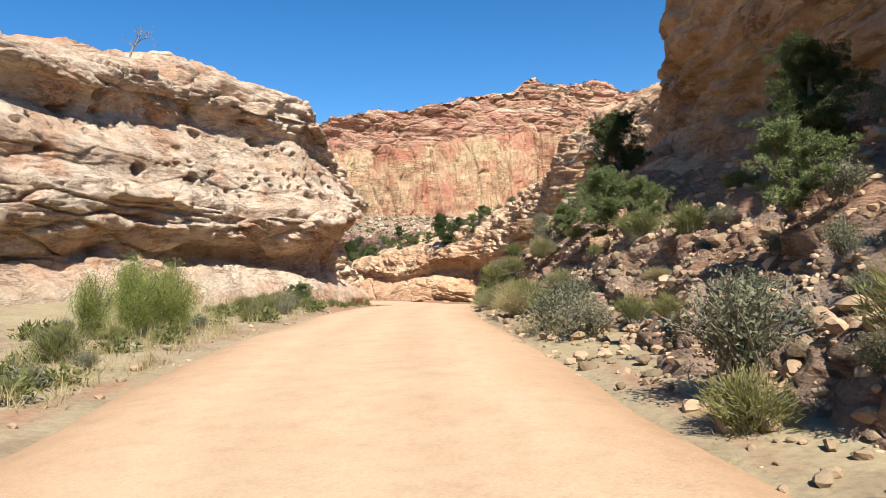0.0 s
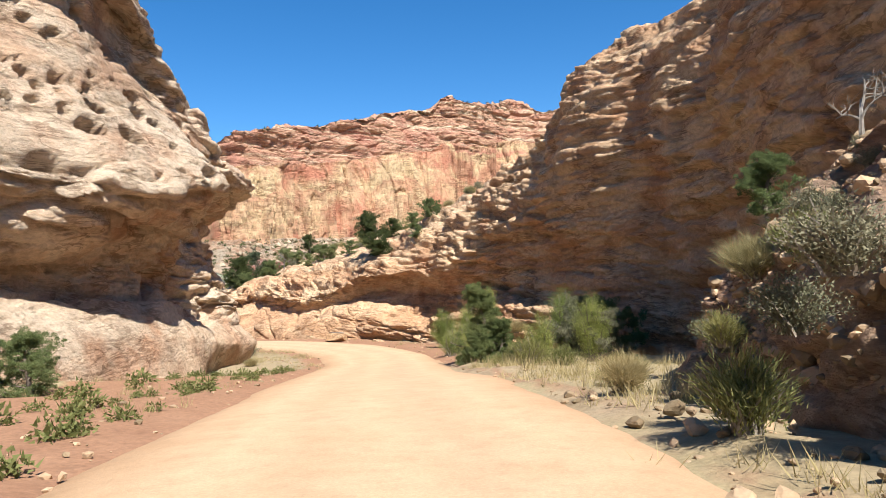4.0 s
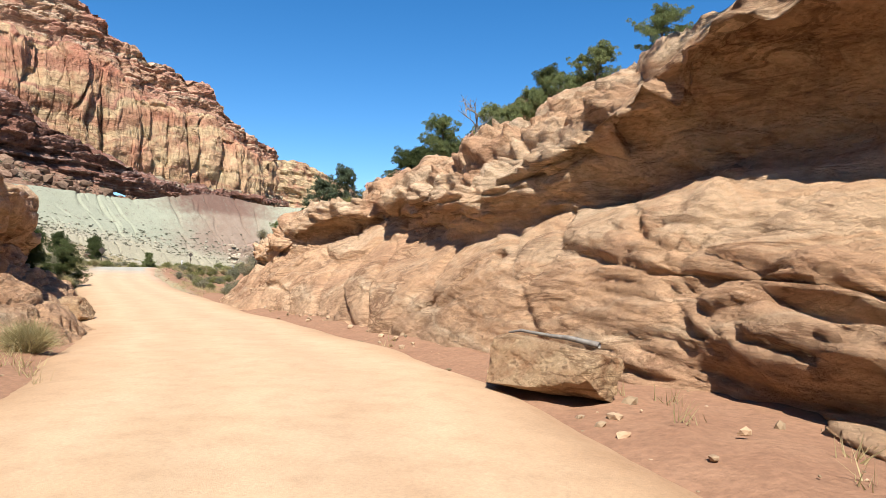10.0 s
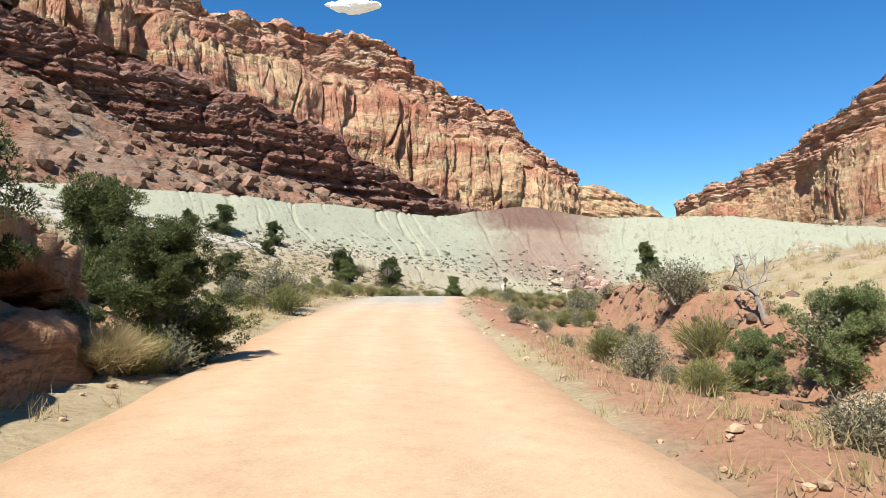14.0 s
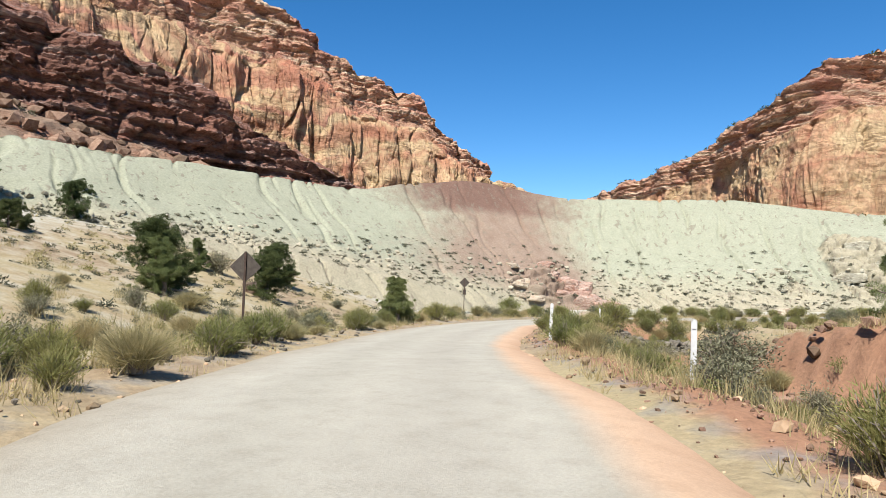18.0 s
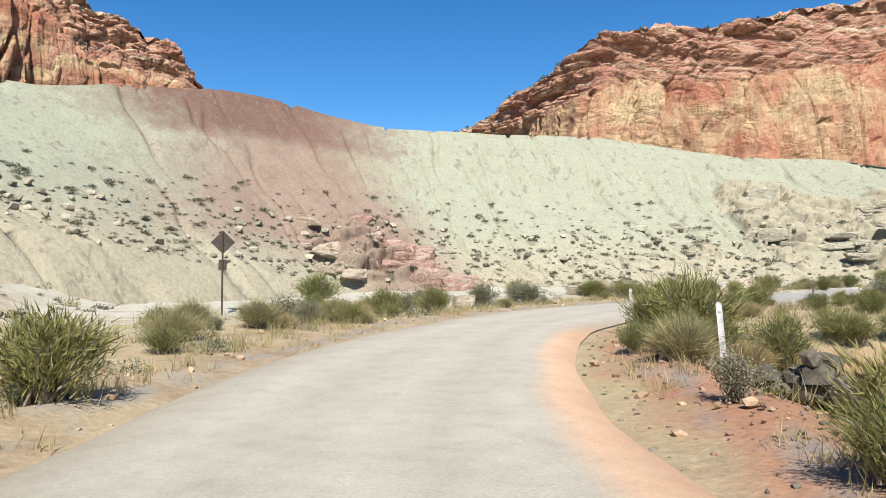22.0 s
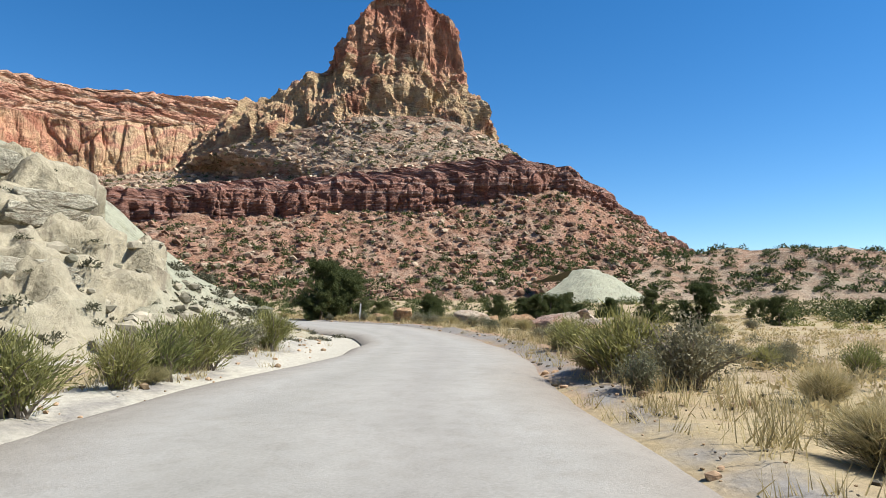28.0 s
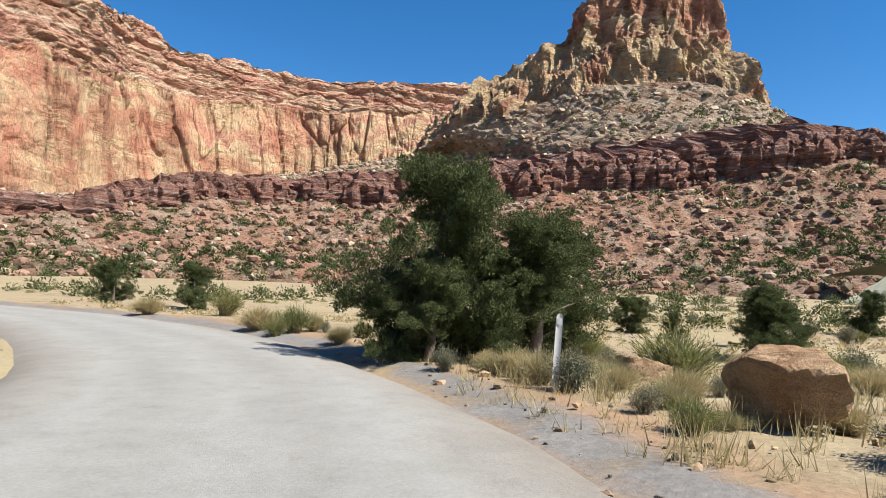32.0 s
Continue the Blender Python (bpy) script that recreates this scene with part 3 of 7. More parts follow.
def cells(x, y, z, seed):
    """Cellular noise: distance to the nearest centre, to the border between cells, and a random number for each cell."""
    x, y, z = np.broadcast_arrays(x, y, z)
    i, j, k = (np.floor(a).astype(np.int64) for a in (x, y, z))
    f1, f2, own = np.full(x.shape, 9.0), np.full(x.shape, 9.0), np.zeros(x.shape)
    for a in (-1, 0, 1):
        for b in (-1, 0, 1):
            for c in (-1, 0, 1):
                u, v, w = i + a, j + b, k + c
                d = np.sqrt((u + 0.5 + 0.45 * _hash(u, v, w, seed) - x) ** 2 + (v + 0.5 + 0.45 * _hash(u, v, w, seed + 1) - y) ** 2 + (w + 0.5 + 0.45 * _hash(u, v, w, seed + 2) - z) ** 2)
                own = np.where(d < f1, _hash(u, v, w, seed + 3), own)
                f2 = np.minimum(f2, np.maximum(d, f1))
                f1 = np.minimum(f1, d)
    return f1, f2 - f1, own


def blocks(p, wide, high, seed, dip=(0.0, 0.0), crack=0.5, width=0.09):
    """Broken rock: each block stands out by its own amount, -1..1, with open joints between."""
    x, y, z = p[..., 0], p[..., 1], p[..., 2]
    z = z + dip[0] * x + dip[1] * y
    bend = [0.3 * fbm(x / wide * 0.7, y / wide * 0.7, z / high * 0.3, 3, seed + 5 + k) for k in range(3)]
    f1, edge, own = cells(x / wide + bend[0], y / wide + bend[1], z / high + bend[2], seed)
    return own * smooth(edge, 0.0, 0.05) - crack * np.exp(-(edge / width) ** 2)


def pockets(p, wide, high, seed, share=0.4):
    """Rounded holes worn into the rock, 0..1."""
    x, y, z = p[..., 0], p[..., 1], p[..., 2]
    w = 0.25 * fbm(x / wide * 1.5, y / wide * 1.5, z / high * 1.5, 2, seed + 4)
    f1, edge, own = cells(x / wide + w, y / wide - w, z / high + w, seed)
    return smooth(0.42 - f1, 0.0, 0.16) * (own > 1 - 2 * share)


def cross_loft(line, sections, nu, steps, side=1):
    """A face through cross sections along a foot line: rows of (place along the line, (distance into the rock, height), ...). nu: places along it."""
    q = curve_at(line, np.linspace(0, 1, 500))
    d = np.r_[0, np.cumsum(np.hypot(*np.diff(q, axis=0).T))]
    g = np.gradient(q, axis=0)
    for _ in range(30):
        g[1:-1] = 0.25 * g[:-2] + 0.5 * g[1:-1] + 0.25 * g[2:]
    g /= np.linalg.norm(g, axis=1, keepdims=True)
    at = np.array([d[np.argmin(np.hypot(*(q - np.array(row[0])).T))] for row in sections])
    tab = np.array([row[1:] for row in sections], float)
    k = tab.shape[1]
    xy = np.stack([np.interp(nu, d, q[:, 0]), np.interp(nu, d, q[:, 1])], 1)
    gn = np.stack([np.interp(nu, d, g[:, 0]), np.interp(nu, d, g[:, 1])], 1)
    normal = side * np.stack([gn[:, 1], -gn[:, 0]], 1)
    prof = np.stack([np.stack([np.interp(nu, at, tab[:, a, b]) for b in (0, 1)], 1) for a in range(k)], 1)
    rows = []
    for a, n in enumerate(steps):
        p0, p1, p2, p3 = (prof[:, min(max(b, 0), k - 1)] for b in (a - 1, a, a + 1, a + 2))
        for t in np.arange(n + (a == len(steps) - 1)) / n:
            soft = 0.5 * (2 * p1 + (p2 - p0) * t + (2 * p0 - 5 * p1 + 4 * p2 - p3) * t * t + (3 * p1 - p0 - 3 * p2 + p3) * t ** 3)
            v = 0.5 * soft + 0.5 * (p1 + (p2 - p1) * t)
            rows.append(np.column_stack([xy + normal * v[:, :1], v[:, 1]]))
    return np.stack(rows, 1)


def offset_lines(toe, profile):
    """Lines beside a foot line with columns x, y, z, height, depth, by a profile of (height share, depth share, other depth share, blend from, to)."""
    u = np.linspace(0, 1, 60)
    q = curve_at(toe, u)
    g = np.gradient(q[:, :2], axis=0)
    g /= np.linalg.norm(g, axis=1, keepdims=True)
    side = np.stack([g[:, 1], -g[:, 0]], 1)
    lines = []
    for fz, fd in profile:
        fz, fd = (np.broadcast_to(f(u) if callable(f) else f, u.shape) for f in (fz, fd))
        lines.append(np.column_stack([q[:, :2] + side * (fd * q[:, 4])[:, None], q[:, 2] + fz * q[:, 3]]))
    return lines


def worn(p, n, big=1.0, mid=0.4, bed=0.5, layer=0.7, holes=0.0, cracks=0.0, seed=1, size=1.0):
    """Displaces a face: bulges, beds, pockets and upright cracks."""
    x, y, z = (p[..., k] / size for k in range(3))
    d = big * fbm(x / 7, y / 7, z / 6, 4, seed) + mid * fbm(x / 1.6, y / 1.6, z / 0.9, 4, seed + 3)
    d = d + bed * bedded(p, layer, seed + 5)
    d = d + bed * 0.5 * bedded(p, layer * 0.37, seed + 6)
    if holes:
        h = smooth(vnoise(x / 1.3, y / 1.3, z / 0.8, seed + 7) + 0.35 * vnoise(x / 5, y / 5, z / 4, seed + 8), 0.38, 0.62)
        h = h * (p[..., 2] > 0)
        d = d - holes * h
    if cracks:
        c = ridged(x / 9, y / 9, z / 90, 3, seed + 9)
        d = d - cracks * smooth(c, 0.55, 0.95) + cracks * 0.7 * vnoise(x / 5, y / 5, z / 60, seed + 10)
    return p + n * d[..., None]


def face(name, p, n, material, label, category="cliff", masks=None, smooth_shade=False):
    return tagged(new(name, grid_mesh(name, p, material, smooth_shade, masks)), label, category, kind="structure")


# the wall to the right of the canyon: a tower over a talus bank, alcoves above a bench, and the apron at the mouth
EAST_FOOT = [(3.8, -45), (3.4, 0), (3.0, 12), (2.95, 25), (3.3, 34), (5.2, 42), (9.5, 48.5), (13, 56), (12.6, 61), (10, 66.5), (7.8, 71.7), (6.3, 76), (4.1, 80.6), (2.2, 84.6), (-0.2, 86.8), (-2.5, 89), (-5.6, 91.8), (-9, 94.8), (-14.6, 100.9), (-20.4, 105.6), (-24.8, 110.4), (-27.7, 116.2), (-29.8, 124), (-30, 134)]
EAST = [
    ((3.8, -45), (-0.6, -1.2), (0, 0), (1.6, 1.2), (3.6, 2.6), (5.0, 4.0), (6.0, 6), (5.8, 8), (5.6, 10), (7.0, 11.5), (10, 12.5), (20, 14), (40, 0)),
    ((3.0, 12), (-0.6, -1.4), (0, -0.2), (1.5, 1.1), (3.2, 2.3), (4.8, 3.8), (6.1, 5.4), (5.6, 7.6), (5.3, 11), (6.6, 13), (10, 14), (20, 16), (40, 0)),
    ((2.95, 25), (-0.6, -1.6), (0, -0.4), (1.1, 1.3), (2.6, 2.4), (4.6, 4.0), (6.1, 5.6), (5.6, 8.0), (5.3, 11.5), (6.6, 13.5), (10, 14.5), (20, 16), (40, 0)),
    ((3.1, 29.5), (-0.6, -1.7), (0, -0.5), (0.7, 1.6), (2.2, 2.9), (4.2, 4.2), (6.2, 6.0), (6.4, 8.4), (6.8, 11), (8.2, 12.8), (11, 14), (20, 16), (40, 0)),
    ((3.3, 34), (-0.6, -1.9), (0, -0.7), (0.7, 1.5), (2.4, 2.9), (4.5, 4.0), (6.8, 5.2), (7.8, 7.2), (8.4, 9.6), (10, 12), (13, 13.5), (22, 14.5), (40, 0)),
    ((5.2, 42), (-0.6, -2.4), (0, -1.2), (1.0, 0.6), (2.4, 2.0), (4.0, 3.4), (5.4, 4.8), (6.4, 6.6), (7.6, 8.4), (9.2, 10.2), (13, 11.6), (22, 13), (40, 0)),
    ((9.5, 48.5), (-0.6, -3.1), (0, -2.1), (0.8, -0.6), (1.5, 1), (2.0, 3), (2.0, 5.4), (2.2, 7.6), (3.0, 9.6), (4.8, 11.4), (9, 12.8), (20, 15), (40, 0)),
    ((13, 56), (-0.6, -3.7), (0, -2.8), (0.6, -1.3), (1.0, -0.4), (1.5, 2), (1.0, 5), (0.7, 8), (1.2, 11), (3, 13.5), (7, 15.5), (20, 17.5), (40, 0)),
    ((10, 66.5), (-0.6, -4.4), (0, -3.5), (0.8, -2.0), (2.4, -1.3), (3.1, 1), (2.2, 3.6), (1.6, 7), (2.2, 10.5), (4.2, 13.8), (8, 16.5), (20, 17.5), (40, 0)),
    ((7.8, 71.7), (-0.6, -4.8), (0, -3.9), (1.2, -1.8), (3, -1.4), (3.7, 0.6), (3.4, 3), (3.2, 6), (4, 9), (5.4, 12), (9, 14.5), (20, 16.5), (40, 0)),
    ((6.3, 76), (-0.6, -5.1), (0, -4.2), (1.2, -2.2), (3, -1.7), (3.9, 0.3), (3.4, 2.4), (3.2, 3.7), (4.4, 6.8), (6, 10), (9.5, 12.4), (20, 15), (40, 0)),
    ((4.1, 80.6), (-0.6, -5.3), (0, -4.5), (1.0, -2.6), (3, -2.0), (4.1, -0.4), (3.3, 1.2), (3.0, 2.1), (4.2, 5), (6, 8.1), (9.5, 10), (20, 13), (40, 0)),
    ((2.2, 84.6), (-0.6, -5.5), (0, -4.8), (0.9, -3.2), (2.8, -2.6), (4.4, -1), (3.3, 0.8), (2.4, 1.5), (3.8, 3.6), (6, 6), (9.5, 8), (20, 11), (40, 0)),
    ((-0.2, 86.8), (-0.6, -5.6), (0, -4.9), (0.8, -2.9), (2.2, -2.3), (4.6, -0.8), (3.0, 0.6), (1.6, 1.2), (3.8, 2.9), (6, 4.3), (9.5, 6.2), (20, 9), (40, 0)),
    ((-2.5, 89), (-0.6, -5.7), (0, -4.95), (0.6, -2.8), (1.6, -1.7), (3.9, -0.9), (2.6, 0.1), (1.7, 0.8), (3.8, 2.1), (6, 3.3), (9.5, 5), (20, 8), (40, 0)),
    ((-5.6, 91.8), (-0.6, -5.8), (0, -5.0), (0.7, -3.3), (1.6, -2.3), (2.7, -1.6), (2.1, -0.8), (2.0, -0.2), (3.8, 1.4), (6, 2.6), (9.5, 4.4), (20, 7), (40, 0)),
    ((-9, 94.8), (-0.6, -5.9), (0, -5.1), (0.9, -3.9), (1.8, -3.2), (2.7, -2.3), (2.3, -1.6), (2.3, -1.0), (4, 0.6), (6, 1.9), (9.5, 3.6), (20, 6), (40, 0)),
    ((-14.6, 100.9), (-0.6, -6.0), (0, -5.2), (1.1, -3.7), (2.4, -2.8), (3.8, -1.9), (4.5, -1.2), (3.6, -0.5), (4.6, 0.4), (6.2, 1.2), (9.5, 2.8), (20, 5), (40, 0)),
    ((-20.4, 105.6), (-0.6, -6.1), (0, -5.3), (0.6, -4.7), (1.2, -4.0), (1.8, -3.3), (2.5, -2.6), (2.1, -2.1), (2.5, -1.4), (4.5, -1.0), (9.5, -0.3), (20, 2), (40, 0)),
    ((-24.8, 110.4), (-0.6, -6.2), (0, -5.5), (0.6, -4.9), (1.1, -4.3), (1.7, -3.6), (2.3, -2.8), (1.9, -2.3), (2.3, -1.7), (4.2, -1.4), (10, -1.0), (20, 0.4), (40, 0)),
    ((-27.7, 116.2), (-0.6, -6.4), (0, -5.8), (0.8, -5.2), (1.6, -4.5), (2.2, -3.8), (2.9, -2.9), (2.7, -2.3), (3.3, -1.6), (5.5, -0.9), (10, 0.2), (20, 1.2), (40, 0)),
    ((-29.8, 124), (-0.6, -6.6), (0, -6.1), (1.5, -5.6), (3, -4.6), (3.8, -3.4), (4.4, -2.2), (4.2, -1.5), (4.8, -0.6), (6.5, 0.2), (11, 0.8), (20, 2), (40, -2)),
    ((-30, 134), (-0.6, -6.8), (0, -6.4), (1.5, -6.1), (3, -5.9), (5, -5.6), (7, -5.2), (7.5, -4.8), (8.5, -4.4), (10, -4), (13, -3.6), (20, -3), (40, -4)),
]
EAST_STEPS = (6, 34, 28, 26, 22, 30, 34, 36, 26, 26, 8)
EAST_U = np.r_[np.arange(0, 32, 0.5), np.arange(32, 176, 0.115), np.arange(176, 194, 0.3)]
p = cross_loft(EAST_FOOT, EAST, EAST_U, EAST_STEPS)
p[..., 2] += 0.75 * fbm(p[..., 0] / 7, p[..., 1] / 7, p[..., 2] / 9, 3, 291) * smooth(np.arange(p.shape[1]), 20, 60)
n = facing(p, (-4, 60, 4))
x, y, z = p[..., 0], p[..., 1], p[..., 2]
RV = np.cumsum((0,) + EAST_STEPS)
uu, vv = np.meshgrid(EAST_U, np.arange(p.shape[1]), indexing="ij")
early = 1 - smooth(uu, 82, 90)
talus = early * (1 - smooth(vv, RV[4] - 10, RV[4] + 4))
rock = 1 - talus
apron = smooth(uu, 134, 146) * (1 - smooth(vv, RV[4] - 10, RV[5]))
bench = smooth(uu, 96, 108) * (1 - smooth(vv, RV[3], RV[4]))
upper = smooth(vv, RV[4], RV[6]) * (1 - smooth(vv, RV[8], RV[9])) * smooth(uu, 112, 122)
back = smooth(vv, RV[4] - 8, RV[5]) * (1 - upper)
big = 0.55 * fbm(x / 7, y / 7, z / 6, 4, 3) + 0.22 * fbm(x / 1.9, y / 1.9, z / 1.2, 4, 6)
slabs = blocks(p, 4.6, 0.85, 301, (0.06, -0.05), 0.7, 0.06)
chips = blocks(p, 1.5, 0.3, 311, (0.06, -0.05), 0.5, 0.07)
holes = pockets(p, 1.5, 1.0, 321, 0.45) * smooth(fbm(x / 6, y / 6, z / 4, 2, 325), -0.25, 0.15)
small_holes = pockets(p, 0.6, 0.42, 331, 0.4) * smooth(fbm(x / 4, y / 4, z / 3, 2, 335), 0.0, 0.3)
cut = 0.6 * notched(p, 1.5, 201) + 0.3 * notched(p, 0.62, 204, width=0.2) + 0.12 * notched(p, 0.27, 207, width=0.3)
crease = smooth(ridged(x / 4.2 + 0.4 * vnoise(x, y, z, 271), y / 4.2, z / 2.4, 2, 270), 0.86, 0.97)
flutes = 0.5 * fbm(x / 1.8, y / 1.8, z / 9, 3, 341)
d = big * (1 - 0.55 * apron)
d = d + rock * (1 - apron) * (0.26 * slabs + 0.1 * chips - 1.2 * cut * (1 - 0.35 * back)) + apron * (0.16 * blocks(p, 4.5, 2.2, 351, (0.2, -0.2), 0.9, 0.05) + 0.03 * chips - 0.3 * crease + 0.25 * fbm(x / 3, y / 3, z / 2, 2, 353))
d = d + bench * (1 - apron) * 0.16 * blocks(p, 3.4, 0.5, 361, (0.1, -0.08), 0.9, 0.06)
d = d - upper * (0.75 * holes + 0.3 * small_holes - 0.45 * smooth(ridged(x / 2.6, y / 2.6, z / 1.7, 3, 14), 0.0, 0.9))
d = d + back * (1 - talus) * flutes * smooth(uu, 92, 104) * (1 - smooth(uu, 124, 136))
d = d + talus * (0.25 * blocks(p, 1.0, 0.7, 371, crack=0.3) + 0.12 * fbm(x / 0.7, y / 0.7, z / 0.7, 3, 373))
d = d + smooth(vv, RV[4], RV[6]) * smooth(uu, 88, 100) * (1 - smooth(uu, 126, 136)) * 1.3 * fbm(x / 6, y / 6, z / 16, 2, 345)
RIGHT_P = p + n * d[..., None]
RIGHT_P = RIGHT_P + (bench * (1 - apron) * smooth(fbm(x / 6, y / 6, z / 6, 3, 263), -0.3, 0.25))[..., None] * (0.45 * terraced(p, n, 0.8, 257, 1.1) + 0.5 * terraced(p, n, 0.36, 260, 1.1))
SPLIT_U, SPLIT_V = int(np.searchsorted(EAST_U, 87)), int(RV[4])
face("talus_bank", RIGHT_P[:SPLIT_U + 1, :SPLIT_V + 1], n, BANK_EARTH, "red-brown eroded earth and rubble bank below a cliff", "earth bank", smooth_shade=True)
face("rock_wall_tower", RIGHT_P[:SPLIT_U + 1, SPLIT_V:], n, REDTAN, "shaded red-tan sandstone tower above the talus", "rock wall", smooth_shade=True)
face("rock_wall_east", RIGHT_P[SPLIT_U:], n, REDTAN, "ledgy tan sandstone canyon wall with alcoves and bench", "rock wall", smooth_shade=True)
TALUS_P = RIGHT_P[int(np.searchsorted(EAST_U, 36)):SPLIT_U + 1, RV[1]:SPLIT_V + 1]

# the nose to the left: undercut foot, bulging middle, recess with a beak, cap
WEST_FOOT = [(-34, -50), (-25, -8), (-20.5, 15), (-17, 32), (-14.2, 46), (-11.6, 54), (-9.8, 60), (-9.2, 66), (-8.7, 73.5), (-12, 80), (-16, 86), (-24, 92)]


def plain_west(b, h):
    return [(-1.4, b - 1.6), (-1.2, b), (-0.3, b + 0.09 * h), (0.9, b + 0.17 * h), (-0.3, b + 0.31 * h), (-0.25, b + 0.43 * h), (0.9, b + 0.53 * h), (0.7, b + 0.63 * h), (2.6, b + 0.8 * h), (1.3, b + 0.87 * h), (1.9, b + h), (8, b + 1.09 * h), (34, b + 0.8 * h)]


WEST = [
    ((-34, -50), *plain_west(1.2, 13)), ((-25, -8), *plain_west(1.0, 11.6)), ((-20.5, 15), *plain_west(0.6, 11.2)), ((-17, 32), *plain_west(0.0, 11.8)),
    ((-14.2, 46), (-1.6, -2.5), (-1.2, -0.8), (-0.4, 0.4), (1.2, 1.9), (-0.5, 3.2), (-1.0, 4.8), (0.2, 6.2), (0.5, 8.0), (1.8, 10.6), (0.6, 12.2), (1.2, 13.6), (6, 15.2), (34, 12)),
    ((-11.6, 54), (-1.6, -3.0), (-1.2, -1.3), (-0.4, -0.1), (1.2, 1.6), (-0.6, 2.8), (-2.6, 4.4), (-2.0, 6.0), (-1.0, 8.2), (-0.5, 10.7), (-1.6, 11.8), (-0.8, 13.7), (4, 15), (34, 12)),
    ((-9.8, 60), (-1.4, -3.6), (-1.0, -1.8), (-0.2, -0.5), (1.4, 1.4), (-0.6, 2.8), (-2.9, 4.7), (-2.0, 6.4), (-0.6, 8.2), (0.6, 10.0), (-0.2, 11.2), (0.6, 12.6), (4, 14), (34, 11)),
    ((-9.2, 66), (0.3, -4.2), (-0.5, -2.5), (0.3, -1.4), (1.6, -0.4), (1.8, 1.8), (1.6, 3.8), (1.0, 5.4), (-0.9, 6.8), (-1.0, 7.6), (0.2, 8.8), (0.7, 10.2), (4, 11.6), (34, 9)),
    ((-8.7, 73.5), (0.3, -4.8), (-0.6, -3.1), (0.2, -2.0), (0.8, -1.0), (0.6, 0.2), (1.6, 1.4), (2.2, 4.0), (-0.8, 6.6), (-0.5, 7.4), (1.0, 8.4), (1.6, 9.6), (4.8, 10.8), (34, 8)),
    ((-12, 80), (0.3, -5.4), (-0.2, -3.9), (0.3, -2.8), (1.2, -1.6), (1.0, 0.0), (1.3, 1.4), (1.0, 2.8), (1.4, 4.0), (1.8, 5.0), (2.4, 5.6), (3.2, 6.2), (7, 6.8), (34, 5)),
    ((-16, 86), (0.3, -6.0), (-0.2, -4.6), (0.3, -3.8), (1.2, -2.8), (1.0, -1.8), (1.4, -0.8), (1.2, 0.2), (1.8, 1.0), (2.4, 1.8), (3, 2.4), (4, 2.9), (8, 3.4), (34, 2)),
    ((-24, 92), (0.3, -6.2), (0, -4.9), (0.4, -4.2), (1.2, -3.6), (1.4, -2.8), (1.8, -2.2), (2.0, -1.4), (2.6, -0.8), (3, -0.2), (3.6, 0.2), (4.4, 0.5), (8, 1), (34, 0)),
]
WEST_STEPS = (4, 20, 20, 26, 24, 22, 24, 28, 20, 20, 20, 8)
WEST_U = np.r_[np.arange(0, 40, 0.6), np.arange(40, 80, 0.2), np.arange(80, 147, 0.13), np.arange(147, 166, 0.4)]
p = cross_loft(WEST_FOOT, WEST, WEST_U, WEST_STEPS, -1)
p[..., 2] += 0.9 * fbm(p[..., 0] / 6, p[..., 1] / 6, p[..., 2] / 8, 3, 391) * smooth(np.arange(p.shape[1]), 8, 50)
n = facing(p, (10, 40, 4))
x, y, z = p[..., 0], p[..., 1], p[..., 2]
WV = np.cumsum((0,) + WEST_STEPS)
uu, vv = np.meshgrid(WEST_U, np.arange(p.shape[1]), indexing="ij")
foot_ = 1 - smooth(vv, WV[1] + 10, WV[3])
pitted = smooth(vv, WV[5] - 8, WV[6]) * (1 - smooth(vv, WV[8] - 4, WV[9])) * (1 - smooth(uu, 112, 120))
cut = 0.7 * notched(p, 1.6, 211, (-0.05, 0.06)) + 0.35 * notched(p, 0.66, 214, (-0.05, 0.06), 0.2) + 0.14 * notched(p, 0.29, 217, width=0.3)
d = 0.45 * fbm(x / 6, y / 6, z / 5, 4, 31) + 0.2 * fbm(x / 1.7, y / 1.7, z / 1.1, 4, 34)
d = d + (1 - foot_) * (1 - 0.75 * pitted) * (0.38 * blocks(p, 5.0, 1.1, 401, (-0.05, 0.06), 0.7, 0.06) + 0.12 * blocks(p, 1.6, 0.36, 411, (-0.05, 0.06), 0.5, 0.07) - 1.1 * cut * (1 - 0.6 * pitted))
d = d - pitted * (1.1 * pockets(p, 1.7, 0.9, 421, 0.4) + 0.55 * pockets(p, 0.75, 0.5, 431, 0.5) * smooth(fbm(x / 4, y / 4, z / 2.5, 2, 435), -0.1, 0.2))
LEFT_P = p + n * d[..., None]
face("rock_wall_west", LEFT_P, n, TAN, "sunlit honeycombed tan sandstone cliff with overhangs", "rock wall", smooth_shade=True)

# the low bank to the left after the bend
BANK_TOE = [(-17, 80, -4.5, 5.5, 5), (-13.8, 86, -4.7, 4.8, 5), (-15.6, 91.0, -4.9, 4.3, 5), (-20.5, 96.7, -5, 4.3, 5), (-26.5, 102.2, -5.1, 4.6, 5), (-32.5, 107.7, -5.1, 4.3, 5),
            (-37.6, 112.2, -5.1, 3.0, 5), (-43.6, 115.7, -4.8, 1.3, 5)]
lines = offset_lines(BANK_TOE, [(-0.1, 0.24), (0.1, 0.0), (0.3, -0.26), (0.48, -0.44), (0.62, -0.54), (0.76, -0.28), (0.9, -0.34), (1.0, -0.7), (1.2, -2), (1.0, -6)])
